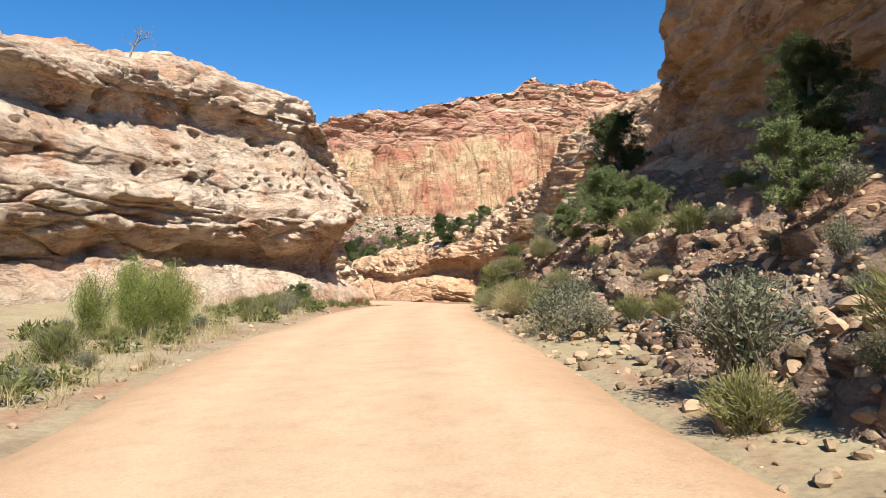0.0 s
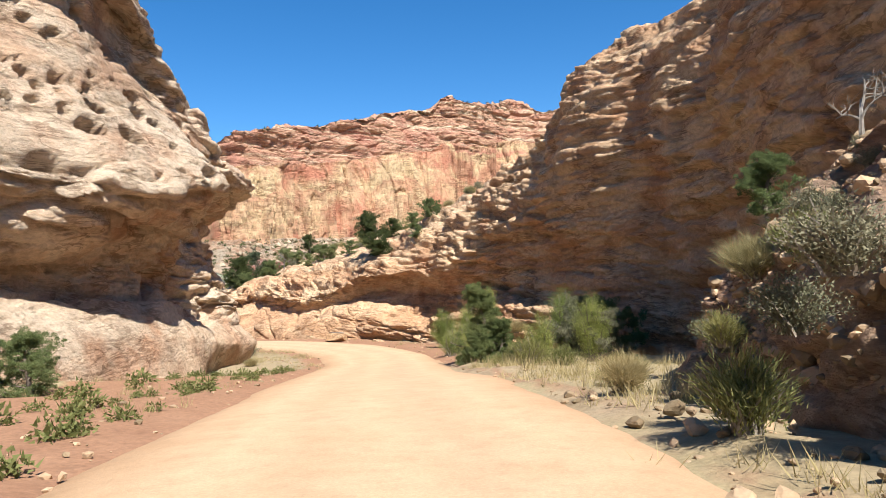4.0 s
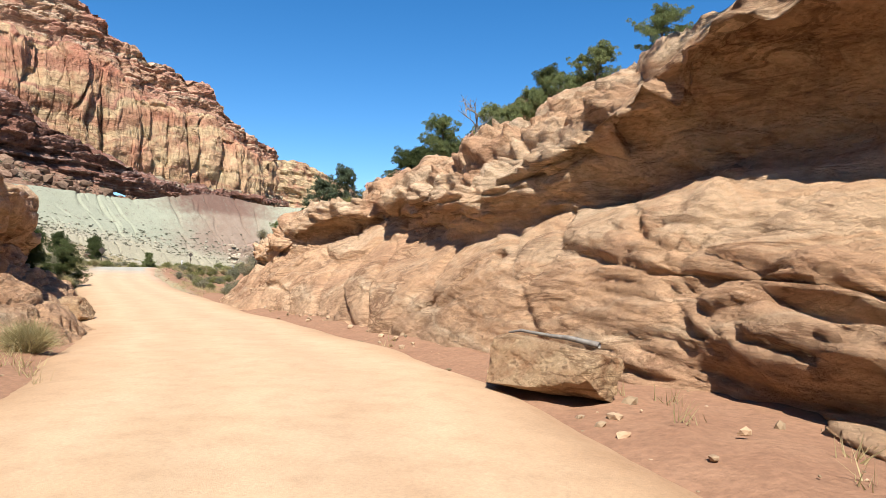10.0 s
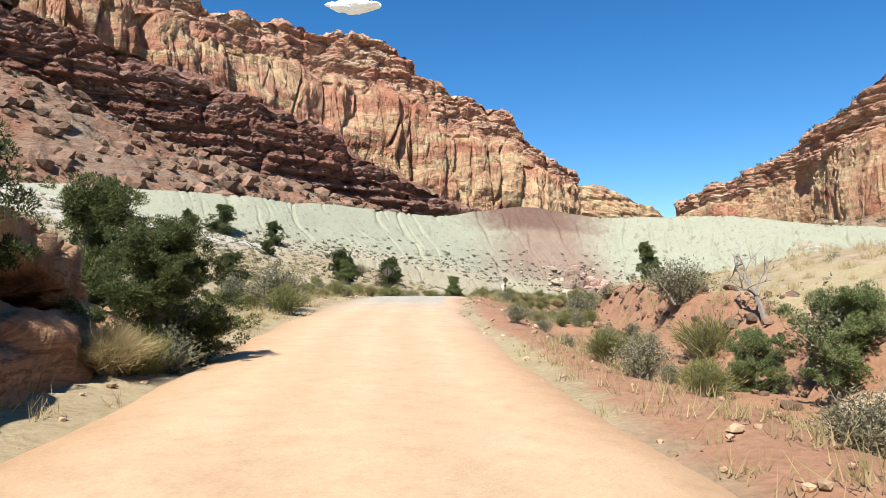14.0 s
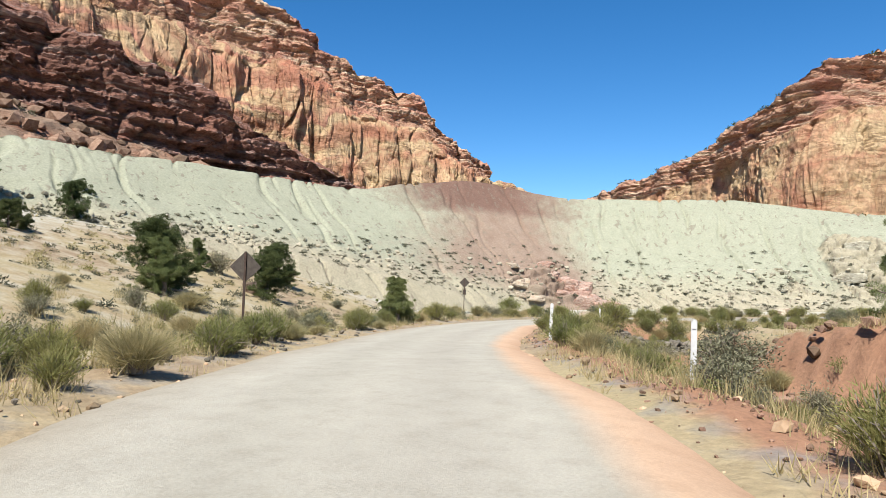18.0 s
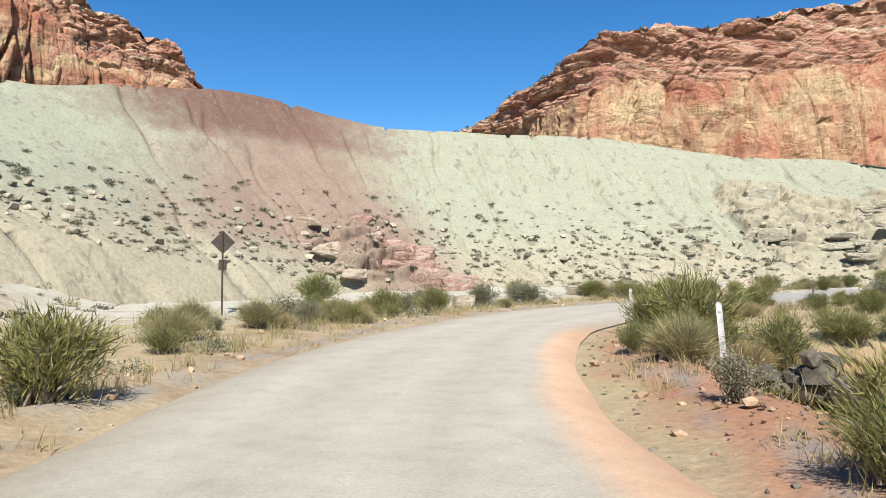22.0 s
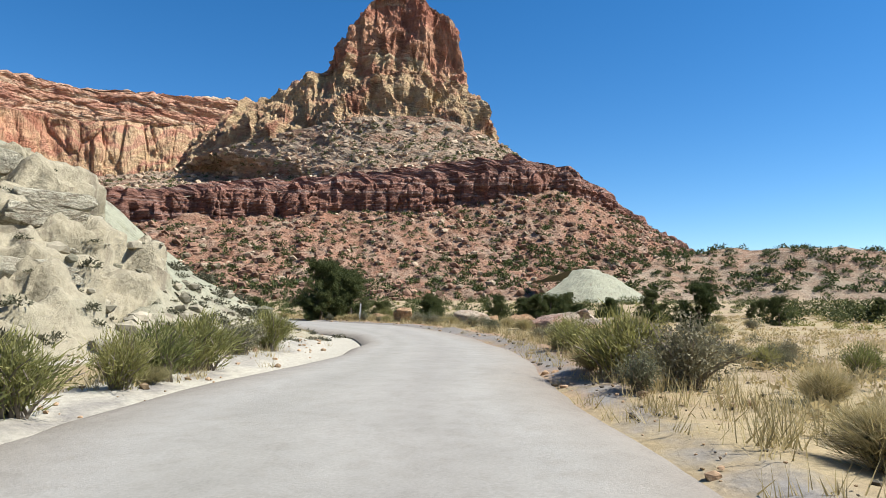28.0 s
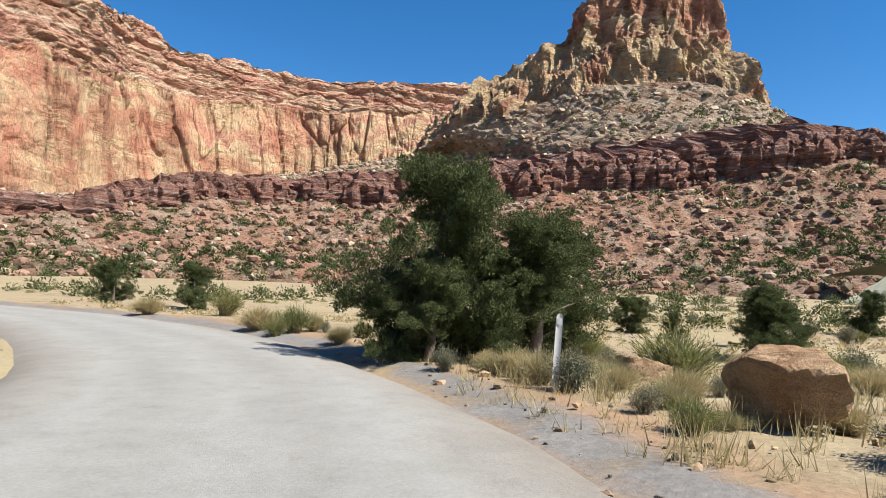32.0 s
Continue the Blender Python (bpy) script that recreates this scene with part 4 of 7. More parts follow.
p = loft(lines, 460, (8, 20, 24, 20, 24, 18, 14, 12, 6))
n = facing(p, (0, 100, 0))
cut = 0.4 * notched(p, 1.1, 231) + 0.2 * notched(p, 0.45, 234, width=0.2) - 0.18 * blocks(p, 2.2, 0.9, 441)
face("rock_bank", worn(p, n, 0.5, 0.2, 0.2, 0.8, 0.3, 0.0, 51) - n * (cut - 0.2)[..., None], n, REDTAN, "low undercut brown sandstone bank in shade", "rock bank", smooth_shade=True)

# the green-white clay hill
HILL_TOE = [(-118, 122, 4), (-108, 150, 3), (-101, 172, 1.0), (-93, 190, -2.2), (-87.5, 203, -4.4), (-80, 211, -5.2), (-70, 216, -5.4), (-58, 219, -5.5), (-46, 218.5, -5.5), (-36, 216.5, -5.5), (-27, 219.5, -5.5), (-20, 226, -5.5)]
HILL_CREST = [(-140, 118, 10), (-122, 145, 10), (-115, 165, 9.8), (-112, 182, 9.5), (-107, 198, 9.2), (-100, 213, 11.3), (-90, 222.5, 9.6), (-80, 229, 9.3), (-68, 235, 9.0), (-56, 238, 7.2), (-46, 236, 6.0), (-39, 231, 3.4), (-32, 228, 0), (-24, 228, -4.5)]
toe, crest = (curve_at(a, np.linspace(0, 1, 40)) for a in (HILL_TOE, HILL_CREST))
away = crest + (crest - toe) * np.array([1.6, 1.6, 0.0]) - np.array([0, 0, 3.0])
lines = [toe + (toe - crest) * np.array([0.25, 0.25, 0]) - np.array([0, 0, 6]), toe - np.array([0, 0, 0.2]), toe * 0.75 + crest * 0.25 - np.array([0, 0, 0.9]), toe * 0.4 + crest * 0.6 - np.array([0, 0, 0.6]), toe * 0.12 + crest * 0.88, crest + np.array([0, 0, 0.1]), away]
p = loft(lines, 900, (8, 34, 44, 34, 12, 12))
n = facing(p, (-60, 180, 0))
uu, vv = np.meshgrid(np.linspace(0, 1, p.shape[0]), np.linspace(0, 1, p.shape[1]), indexing="ij")
x, y, z = p[..., 0], p[..., 1], p[..., 2]
rill = ridged(uu * 110 + 1.5 * fbm(x / 9, y / 9, z / 9, 2, 4), 0 * x, z / 14, 2, 61)
ledges = 1.3 * (1 - smooth(x, -37, -31)) * np.exp(-(((x + 43) / 10.5) ** 2 + ((y - 225.5) / 6.5) ** 2)) + 1.3 * np.exp(-(((x + 55) / 3.6) ** 2 + ((y - 227.5) / 5) ** 2)) + 1.1 * np.exp(-(((x + 86) / 5.5) ** 2 + ((y - 208) / 5) ** 2)) + 0.8 * np.exp(-(((x + 61) / 2) ** 2 + ((y - 222.5) / 2) ** 2))
ledges = smooth(ledges + 0.5 * fbm(x / 5, y / 5, z / 3, 3, 68), 0.45, 0.75) * smooth(0.86 - vv, 0.0, 0.14) * smooth(vv, 0.06, 0.1)
d = 0.5 * fbm(x / 9, y / 9, z / 7, 3, 62) - 0.42 * smooth(rill, 0.66, 0.98) + 0.05 * fbm(x, y, z, 3, 66)
d = d + ledges * (0.6 + 0.7 * fbm(x / 3.2, y / 3.2, z / 1.6, 4, 64) + 0.7 * blocks(p, 2.6, 0.8, 451, (0.1, 0.12), 0.6) + 0.25 * blocks(p, 1.0, 0.36, 461, (0.1, 0.12), 0.5))
redness = 0.85 * np.exp(-(((x + 95) * 0.75 + (y - 213) * 0.3) / 7.5) ** 2) * smooth(vv, 0.02, 0.4) + 0.9 * np.exp(-(((x + 84) / 6) ** 2 + ((y - 209) / 5) ** 2))
cap = np.exp(-(((x + 103) / 16) ** 2 + ((y - 214) / 13) ** 2)) * smooth(vv, 0.66, 0.78)
pale = 1 - smooth(vv, 0.1, 0.55)
hill_masks = np.stack([np.clip(redness, 0, 1), np.clip(cap, 0, 1), np.clip(np.maximum(ledges, pale * 0.8), 0, 1), np.ones_like(x)], -1)


def clay_material(name):
    m, t, bsdf = nodes_of(name)
    att = t.nodes.new("ShaderNodeAttribute")
    att.attribute_name = "zone"
    sep = t.nodes.new("ShaderNodeSeparateColor")
    t.links.new(att.outputs["Color"], sep.inputs[0])
    big, mid, fine = noise_tex(t, 0.09, 4), noise_tex(t, 0.7, 6, 0.6), noise_tex(t, 5.0, 8, 0.7)
    streaks = noise_tex(t, (0.8, 0.8, 0.12), 5, 0.6)
    green = mix(t, streaks, (0.35, 0.365, 0.265), (0.47, 0.475, 0.36))
    white = mix(t, mid, (0.36, 0.32, 0.22), (0.56, 0.51, 0.38))
    red = mix(t, streaks, (0.27, 0.18, 0.13), (0.42, 0.33, 0.26))
    dark = mix(t, mid, (0.16, 0.09, 0.07), (0.27, 0.17, 0.13))
    w = calc(t, "MULTIPLY", calc(t, "SUBTRACT", mid, 0.5), 0.8)
    col = green
    for ch, c in ((2, white), (0, red), (1, dark)):
        col = mix(t, ramp(t, calc(t, "ADD", sep.outputs[ch], w), [(0.2, (0, 0, 0)), (0.8, (1, 1, 1))]), col, c)
    col = mix(t, 0.8, col, ramp(t, fine, [(0.25, (0.6, 0.58, 0.55)), (0.75, (1.25, 1.25, 1.22))]), "MULTIPLY")
    runs = noise_tex(t, (1.6, 1.6, 0.1), 4, 0.55, distortion=0.6)
    col = mix(t, ramp(t, runs, [(0.34, (0.7, 0.7, 0.7)), (0.42, (0, 0, 0))]), col, (0.24, 0.2, 0.15))
    colour(t, bsdf, col)
    bsdf.inputs["Roughness"].default_value = 0.95
    bump(t, bsdf, fine, 0.7, 0.15)
    return m


CLAY = clay_material("pale_green_clay")
HILL_P = p + n * d[..., None] + n * (ledges * (0.22 * blocks(p, 4.0, 0.7, 491, crack=0.8) - 0.25 * notched(p, 1.25, 493)))[..., None]
face("clay_hill", HILL_P, n, CLAY, "pale green and white clay hill with a red-brown cap", "hill", hill_masks, True)

# the great orange cliff beyond
A_LOW = [(-260, 580, 12), (-190, 480, 8), (-100, 400, 2), (-30, 420, 2), (60, 450, 4), (130, 490, 8), (210, 500, 25), (290, 480, 42), (360, 450, 60), (470, 430, 70)]
A_FOOT = [(-255, 645, 34), (-192, 572, 32), (-130, 524, 30), (-92, 466, 26), (-72, 454, 26), (-45, 478, 26), (-20, 506, 26), (35, 548, 28), (82, 582, 32), (150, 640, 48), (270, 655, 75), (345, 615, 92), (420, 575, 106), (540, 540, 112)]
A_TOP = [(-262, 662, 66), (-198, 590, 70), (-138, 541, 78), (-98, 485, 86), (-77, 471, 97), (-52, 496, 105), (-25, 524, 112), (30, 566, 132), (66, 594, 142), (82, 600, 154), (104, 606, 146), (150, 662, 163), (185, 672, 156), (280, 676, 163), (350, 634, 166), (430, 594, 176), (550, 560, 190)]
u = np.linspace(0, 1, 60)
low, foot, top = (curve_at(a, u) for a in (A_LOW, A_FOOT, A_TOP))
side = np.column_stack([top[:, :2] - foot[:, :2], 0 * u])
capf = foot * 0.36 + top * 0.64
lines = [foot - np.array([0, 0, 6]), foot * 0.9 + capf * 0.1, foot * 0.5 + capf * 0.5 - side * 0.12, capf - side * 0.12, foot * 0.2 + top * 0.8, top, top + side * 2 + np.array([0, 0, 3]), top + side * 16]
p = loft(lines, 1000, (6, 24, 26, 26, 26, 4, 3))
n = facing(p, (0, 200, 60))
z = (p[..., 2] - np.interp(np.linspace(0, 1, 1000), u, foot[:, 2])[:, None]) / np.interp(np.linspace(0, 1, 1000), u, (top - foot)[:, 2])[:, None]
lower = worn(p, n, 3, 0.5, 0.15, 9.0, 0, 4.0, 71, 2.2) + n * (1.5 * blocks(p, 19, 130, 461, crack=1.6, width=0.035) + 0.45 * blocks(p, 9, 50, 463, crack=1.0, width=0.04))[..., None]
upper = worn(p, n, 4, 1.0, 1.4, 7.5, 0, 2.0, 72, 3.0) + n * (1.2 * blocks(p, 22, 7, 465, crack=1.2) + 0.5 * blocks(p, 8, 2.8, 467, crack=0.8) - 2.4 * notched(p, 8.0, 469))[..., None]
w = smooth(z, 0.55, 0.7)[..., None]
A_P = lower * (1 - w) + upper * w
face("cliff_north", A_P[:, :60], n, CLIFF, "sunlit orange and yellow sheer sandstone cliff", "cliff")
face("caprock_north", A_P[:, 59:], n, CAP, "banded red and cream ledges above the cliff", "cliff")
p = loft([low - np.array([0, 0, 8]), low * 0.5 + foot * 0.5 - np.array([0, 0, 4]), foot + np.array([0, 0, 3])], 240, (14, 16))
n = facing(p, (0, 200, 60))
A_TALUS = worn(p, n, 4, 1.2, 0.4, 3, 0, 0, 75, 3.0)
face("talus_north", A_TALUS, n, TALUS, "brushy rubble slope below the orange cliff", "slope")

# the red cliff to the left
B_LOW = [(-135, 70, 6), (-152, 130, 12), (-150, 180, 8), (-160, 235, 6), (-180, 295, 6), (-220, 370, 6), (-262, 450, 14), (-280, 560, 20)]
B_LFOOT = [(-205, 60, 52), (-212, 110, 52), (-213, 165, 51), (-200, 210, 33.4), (-195, 227, 31), (-198, 262, 25.5), (-197, 306, 20.5), (-235, 390, 26), (-268, 470, 37), (-285, 570, 40)]
B_LTOP = [(-218, 60, 72), (-226, 110, 71), (-223, 160, 68.5), (-210, 212, 56), (-205, 238, 50), (-201, 275, 38), (-203, 313, 29), (-242, 392, 34), (-274, 472, 41), (-290, 570, 44)]
B_FOOT = [(-325, 40, 100), (-330, 120, 98), (-318, 200, 95), (-305, 267, 89), (-321, 316, 80), (-319, 367, 61), (-299, 429, 38), (-276, 494, 43), (-290, 570, 45)]
B_TOP = [(-360, 40, 170), (-365, 120, 172), (-348, 195, 165), (-346, 240, 150), (-360, 274, 147), (-358, 350, 153), (-340, 404, 155), (-332, 425, 140), (-323, 447, 128), (-307, 487, 118), (-296, 518, 92), (-305, 580, 85)]
low, lfoot, ltop, foot, top = (curve_at(a, u) for a in (B_LOW, B_LFOOT, B_LTOP, B_FOOT, B_TOP))
foot[:, :2] += 0.5 * (top - foot)[:, :2]
lfoot[:, :2] += 0.85 * (ltop - lfoot)[:, :2]
p = loft([low - np.array([0, 0, 8]), low * 0.45 + lfoot * 0.55 - np.array([0, 0, 3]), lfoot], 300, (10, 14))
n = facing(p, (0, 200, 60))
B_TALUS = worn(p, n, 3, 1.4, 0.35, 2.2, 0, 0, 81, 2.5)
face("slope_west_low", B_TALUS, n, RUBBLE, "dark red rubble slope below a ledge", "slope")
p = loft([lfoot - np.array([0, 0, 1]), lfoot * 0.5 + ltop * 0.5 + np.array([3, 0, 0]), ltop, ltop * 0.9 + foot * 0.1], 700, (18, 18, 5))
n = facing(p, (0, 200, 20))
face("ledge_west", worn(p, n, 3, 0.8, 1.0, 1.8, 0, 2.0, 83, 2.0) + n * (1.3 * blocks(p, 9, 9, 481, crack=1.2, width=0.06) + 0.6 * blocks(p, 3, 1.2, 483) - 1.4 * notched(p, 3.2, 485))[..., None], n, MOENKOPI, "dark red-brown layered mudstone ledge", "ledge")
p = loft([ltop - np.array([0, 0, 1]), ltop * 0.5 + foot * 0.5 - np.array([0, 0, 4]), foot + np.array([0, 0, 2])], 260, (12, 12))
n = facing(p, (0, 200, 60))
B_UPPER = worn(p, n, 4, 1.5, 0.6, 3, 0, 0, 85, 3.0)
face("slope_west_high", B_UPPER, n, TALUS, "grey boulder slope at the foot of the cliff", "slope")
side = np.column_stack([top[:, :2] - foot[:, :2], 0 * u])
side = side / np.maximum(1, np.linalg.norm(side, axis=1, keepdims=True)) * 12
lines = [foot - np.array([0, 0, 5]), foot * 0.75 + top * 0.25 - side * 0.5, foot * 0.4 + top * 0.6 - side * 0.6, foot * 0.25 + top * 0.75, top, top + side * 2, top + side * 14 - np.array([0, 0, 20])]
p = loft(lines, 900, (24, 28, 18, 26, 4, 3))
n = facing(p, (0, 250, 60))
zz = (p[..., 2] - np.interp(np.linspace(0, 1, 900), u, foot[:, 2])[:, None]) / np.interp(np.linspace(0, 1, 900), u, (top - foot)[:, 2])[:, None]
lower = worn(p, n, 4, 0.5, 0.15, 8.0, 0, 5.0, 87, 2.6) + n * (2.6 * blocks(p, 14, 110, 471, crack=1.3, width=0.04) + 0.7 * blocks(p, 6, 40, 473, crack=1.0, width=0.05))[..., None]
upper = worn(p, n, 4, 1.0, 1.4, 6.5, 0, 4.0, 88, 2.6) + n * (1.6 * blocks(p, 16, 8, 475, crack=1.2) + 0.6 * blocks(p, 7, 3, 477, crack=0.8) - 2.4 * notched(p, 7.5, 479))[..., None]
w = smooth(zz, 0.6, 0.75)[..., None]
B_P = lower * (1 - w) + upper * w
face("cliff_west", B_P[:, :65], n, CLIFF, "pink-red sheer sandstone cliff with dark streaks", "cliff")
face("caprock_west", B_P[:, 64:], n, CAP, "banded cream and red ledges on the cliff's top", "cliff")

# pale domes in the gap
p = loft([[(-360, 1000, 40), (-430, 900, 50), (-520, 800, 60)], [(-390, 1020, 78), (-440, 900, 118), (-480, 850, 128), (-540, 800, 140)], [(-500, 1100, 80), (-620, 900, 120), (-640, 800, 120)]], 120, (26, 10))
n = facing(p, (0, 200, 60))
face("pale_domes", worn(p, n, 8, 3, 3, 8, 0, 2, 91, 5.0), n, BUTTE, "far pale sandstone domes", "cliff")

# the butte
Y_FOOT = [(330, 590, 88), (300, 550, 86), (265, 500, 87), (273, 460, 95), (287, 413, 104), (311, 369, 106), (341, 335, 92), (425, 372, 88), (470, 400, 88)]
Y_TOP = [(345, 590, 112), (315, 550, 113), (290, 474, 125), (303, 442, 134), (311, 415, 139), (326, 383, 138), (347, 350, 121), (430, 392, 112), (455, 410, 112)]
S_FOOT = [(350, 570, 122), (325, 520, 125), (303, 458, 134), (309, 437, 150), (316, 415, 155), (331, 385, 150), (352, 364, 134), (435, 410, 126), (450, 430, 124)]
S_MID = [(352, 550, 126), (332, 505, 130), (311, 450, 141), (314, 434, 165), (322, 417, 180), (337, 391, 184), (352, 373, 181), (430, 412, 168), (440, 430, 160)]
S_TOP = [(360, 530, 128), (345, 485, 133), (322, 442, 150), (325, 424, 190), (332, 407, 203), (341, 397, 197), (351, 380, 188), (400, 412, 182), (410, 430, 180)]
lines = [np.array(Y_FOOT, float) - np.array([0, 0, 4]), Y_TOP, S_FOOT, S_MID, S_TOP, [(370, 520, 120), (360, 480, 135), (345, 440, 150), (345, 424, 186), (348, 412, 194), (350, 405, 193), (356, 400, 186), (372, 405, 182), (380, 415, 178)]]
p = loft(lines, 700, (18, 10, 16, 14, 4))
n = facing(p, (100, 300, 80))
h = p[..., 2]
butte = worn(p, n, 4, 1.6, 0.5, 3.0, 0, 5.0, 95, 2.0) + n * (1.3 * blocks(p, 8, 40, 487, crack=1.1, width=0.06) + 0.4 * blocks(p, 3.5, 9, 489) + 3.2 * smooth(ridged(p[..., 0] / 7, p[..., 1] / 7, h / 160, 2, 96), -0.4, 0.9) - 1.6)[..., None]
face("butte_columns", butte[:, :29], n, BUTTE, "yellow fluted sandstone columns of a butte", "butte")
face("butte_spire", butte[:, 28:], n, SPIRE, "red sandstone spire on top of a butte", "butte")
T_LOW = [(-70, 372, -8), (0, 388, -6), (50, 405, -4), (80, 405, -4), (104, 377, -4), (110, 325, -6), (140, 290, -7), (172, 262, -4), (228, 232, 2), (282, 205, 8), (350, 170, 10)]
T_LFOOT = [(-60, 408, 7), (0, 438, 12), (55, 462, 18), (110, 474, 30), (150, 468, 33), (158, 451, 32.5), (190, 415, 36), (219, 383, 40), (244, 338, 44), (271, 290, 52), (296, 272, 51), (350, 245, 36), (420, 215, 20)]
T_LTOP = [(-62, 416, 8), (0, 446, 14), (54, 470, 23), (110, 482, 39), (152, 474, 42), (190, 430, 47), (227, 389, 54), (253, 342, 58), (281, 292, 63.5), (304, 275, 59), (356, 250, 38), (425, 220, 21)]
T_FOOT = [(-70, 458, 27), (-20, 503, 27), (35, 546, 29), (85, 580, 34), (150, 636, 52), (240, 620, 72), (290, 550, 85), (265, 500, 87), (273, 460, 95), (287, 413, 104), (311, 369, 106), (341, 335, 92), (425, 330, 80)]
low, lfoot, ltop, foot = (curve_at(a, u) for a in (T_LOW, T_LFOOT, T_LTOP, T_FOOT))
lfoot[:, :2] += 0.7 * (ltop - lfoot)[:, :2]
p = loft([low - np.array([0, 0, 4]), low * 0.5 + lfoot * 0.5 - np.array([0, 0, 5]), lfoot], 320, (18, 20))
n = facing(p, (-50, 200, 60))
T_LOWER = worn(p, n, 4, 1.4, 0.25, 2.4, 0, 0, 101, 2.2)
face("butte_slope_low", T_LOWER, n, RUBBLE, "red-brown boulder slope with scattered junipers", "slope")
p = loft([lfoot * 1.35 - ltop * 0.35 - np.array([0, 0, 3]), lfoot * 0.5 + ltop * 0.5 + np.array([-2, -2, 0]), ltop, ltop * 0.8 + foot * 0.2], 640, (14, 10, 5))
n = facing(p, (0, 200, 20))
face("butte_ledge", worn(p, n, 2, 0.6, 0.6, 2.0, 0, 3.0, 103, 1.6) + n * (1.3 * blocks(p, 6, 16, 497, crack=1.2, width=0.06) - 1.2 * notched(p, 4.0, 499) + 2.2 * smooth(ridged(p[..., 0] / 6, p[..., 1] / 6, p[..., 2] / 120, 2, 104), -0.4, 0.8))[..., None], n, MOENKOPI, "dark red blocky ledge round a butte", "ledge")
p = loft([ltop - np.array([0, 0, 1]), ltop * 0.5 + foot * 0.5 - np.array([0, 0, 3]), foot + np.array([0, 0, 1])], 300, (14, 16))
n = facing(p, (-50, 200, 60))
T_UPPER = worn(p, n, 3, 1.0, 0.5, 2.4, 0, 0, 105, 2.2)
face("butte_slope_high", T_UPPER, n, TALUS, "grey-tan boulder slope below yellow columns", "slope")
p = loft([[(190, 255, -8), (215, 205, -8), (230, 120, -8), (280, 0, -8), (420, -150, -8)], [(270, 235, 20), (284, 212, 20.5), (282, 156, 19), (330, 40, 22), (460, -120, 26)], [(420, 240, 10), (420, 150, 10), (500, 60, 10), (640, -60, 10)]], 200, (20, 10))
n = facing(p, (0, 200, 60))
RIDGE_P = worn(p, n, 3, 0.8, 0.2, 3, 0, 0, 107, 3.0)
face("far_ridge", RIDGE_P, n, TALUS, "low juniper-dotted ridge", "ridge")
p = loft([[(-700, 2600, 0), (900, 2500, 0), (2000, 1600, 0), (2400, 0, 0), (2000, -1600, 0)], [(-700, 2700, 260), (900, 2600, 220), (2100, 1700, 130), (2500, 0, 118), (2100, -1700, 110)], [(-700, 2900, 260), (900, 2900, 220), (2500, 1900, 130), (2900, 0, 120), (2500, -1900, 110)]], 160, (8, 4))
n = facing(p, (0, 0, 0))
face("far_mesa", worn(p, n, 20, 8, 6, 20, 0, 0, 109, 20.0), n, TALUS, "distant dark mesa on the horizon", "mesa")
p = loft([[(118, 258, -6), (122, 238, -6), (140, 224, -6), (165, 226, -6)], [(138, 252, 1.5), (139, 242, 3.6), (148, 238, 4.4), (165, 240, 3.6)], [(150, 250, 6.4), (150, 246, 6.6), (154, 244, 6.6), (170, 246, 6)], [(190, 275, 4), (190, 265, 4), (195, 255, 4), (195, 250, 4)]], 80, (12, 8, 8))
n = facing(p, (0, 200, 30))
face("white_mound", worn(p, n, 0.8, 0.3, 0.1, 2, 0, 0, 111, 1.0), n, CLAY, "small pale clay mound at the slope's foot", "mound")


# ---- plants ----
def unit(v):
    return v / (np.linalg.norm(v, axis=-1, keepdims=True) + 1e-9)


def leaf_tris(at, along, length, width, rng):
    """Flat pointed leaves, one triangle each."""
    side = unit(np.cross(along, rng.normal(size=at.shape)))
    a = at - side * width[:, None] / 2
    b = at + side * width[:, None] / 2
    c = at + along * length[:, None]
    return np.stack([a, b, c], 1).reshape(-1, 3)


def tube(points, radii, sides=5):
    """A tapered tube along points: vertices and quads."""
    p = np.asarray(points, float)
    g = unit(np.gradient(p, axis=0))
    ref = np.array([0.31, 0.87, 0.38])
    s1 = unit(np.cross(g, ref))
    s2 = np.cross(g, s1)
    a = np.linspace(0, 2 * np.pi, sides, endpoint=False)
    ring = p[:, None] + np.asarray(radii)[:, None, None] * (np.cos(a)[None, :, None] * s1[:, None] + np.sin(a)[None, :, None] * s2[:, None])
    v = ring.reshape(-1, 3)
    q = [(k * sides + i, k * sides + (i + 1) % sides, (k + 1) * sides + (i + 1) % sides, (k + 1) * sides + i) for k in range(len(p) - 1) for i in range(sides)]
    return v, q


def joined(pieces):
    verts, quads, n = [], [], 0
    for v, q in pieces:
        verts.append(v)
        quads.append(np.asarray(q) + n)
        n += len(v)
    return np.concatenate(verts), np.concatenate(quads)


BARK = plain_material("grey_brown_bark", (0.16, 0.12, 0.09), (0.3, 0.25, 0.2), 14.0, 0.9, relief=0.8)
TWIG = plain_material("dry_twig", (0.2, 0.16, 0.12), (0.38, 0.33, 0.26), 9.0, 0.9)
SNAG = plain_material("bleached_dead_wood", (0.22, 0.19, 0.16), (0.42, 0.38, 0.33), 9.0, 0.85, relief=0.6)
JUNIPER = leaf_material("juniper_foliage", (0.05, 0.07, 0.025), (0.15, 0.18, 0.065), 0.2)
PINE = leaf_material("pinyon_foliage", (0.06, 0.085, 0.05), (0.17, 0.21, 0.12), 0.2)
BRUSH = leaf_material("rabbitbrush_stems", (0.17, 0.18, 0.055), (0.38, 0.37, 0.15), 0.35)
SAGE = leaf_material("grey_sage_leaves", (0.15, 0.15, 0.09), (0.34, 0.33, 0.22), 0.2)
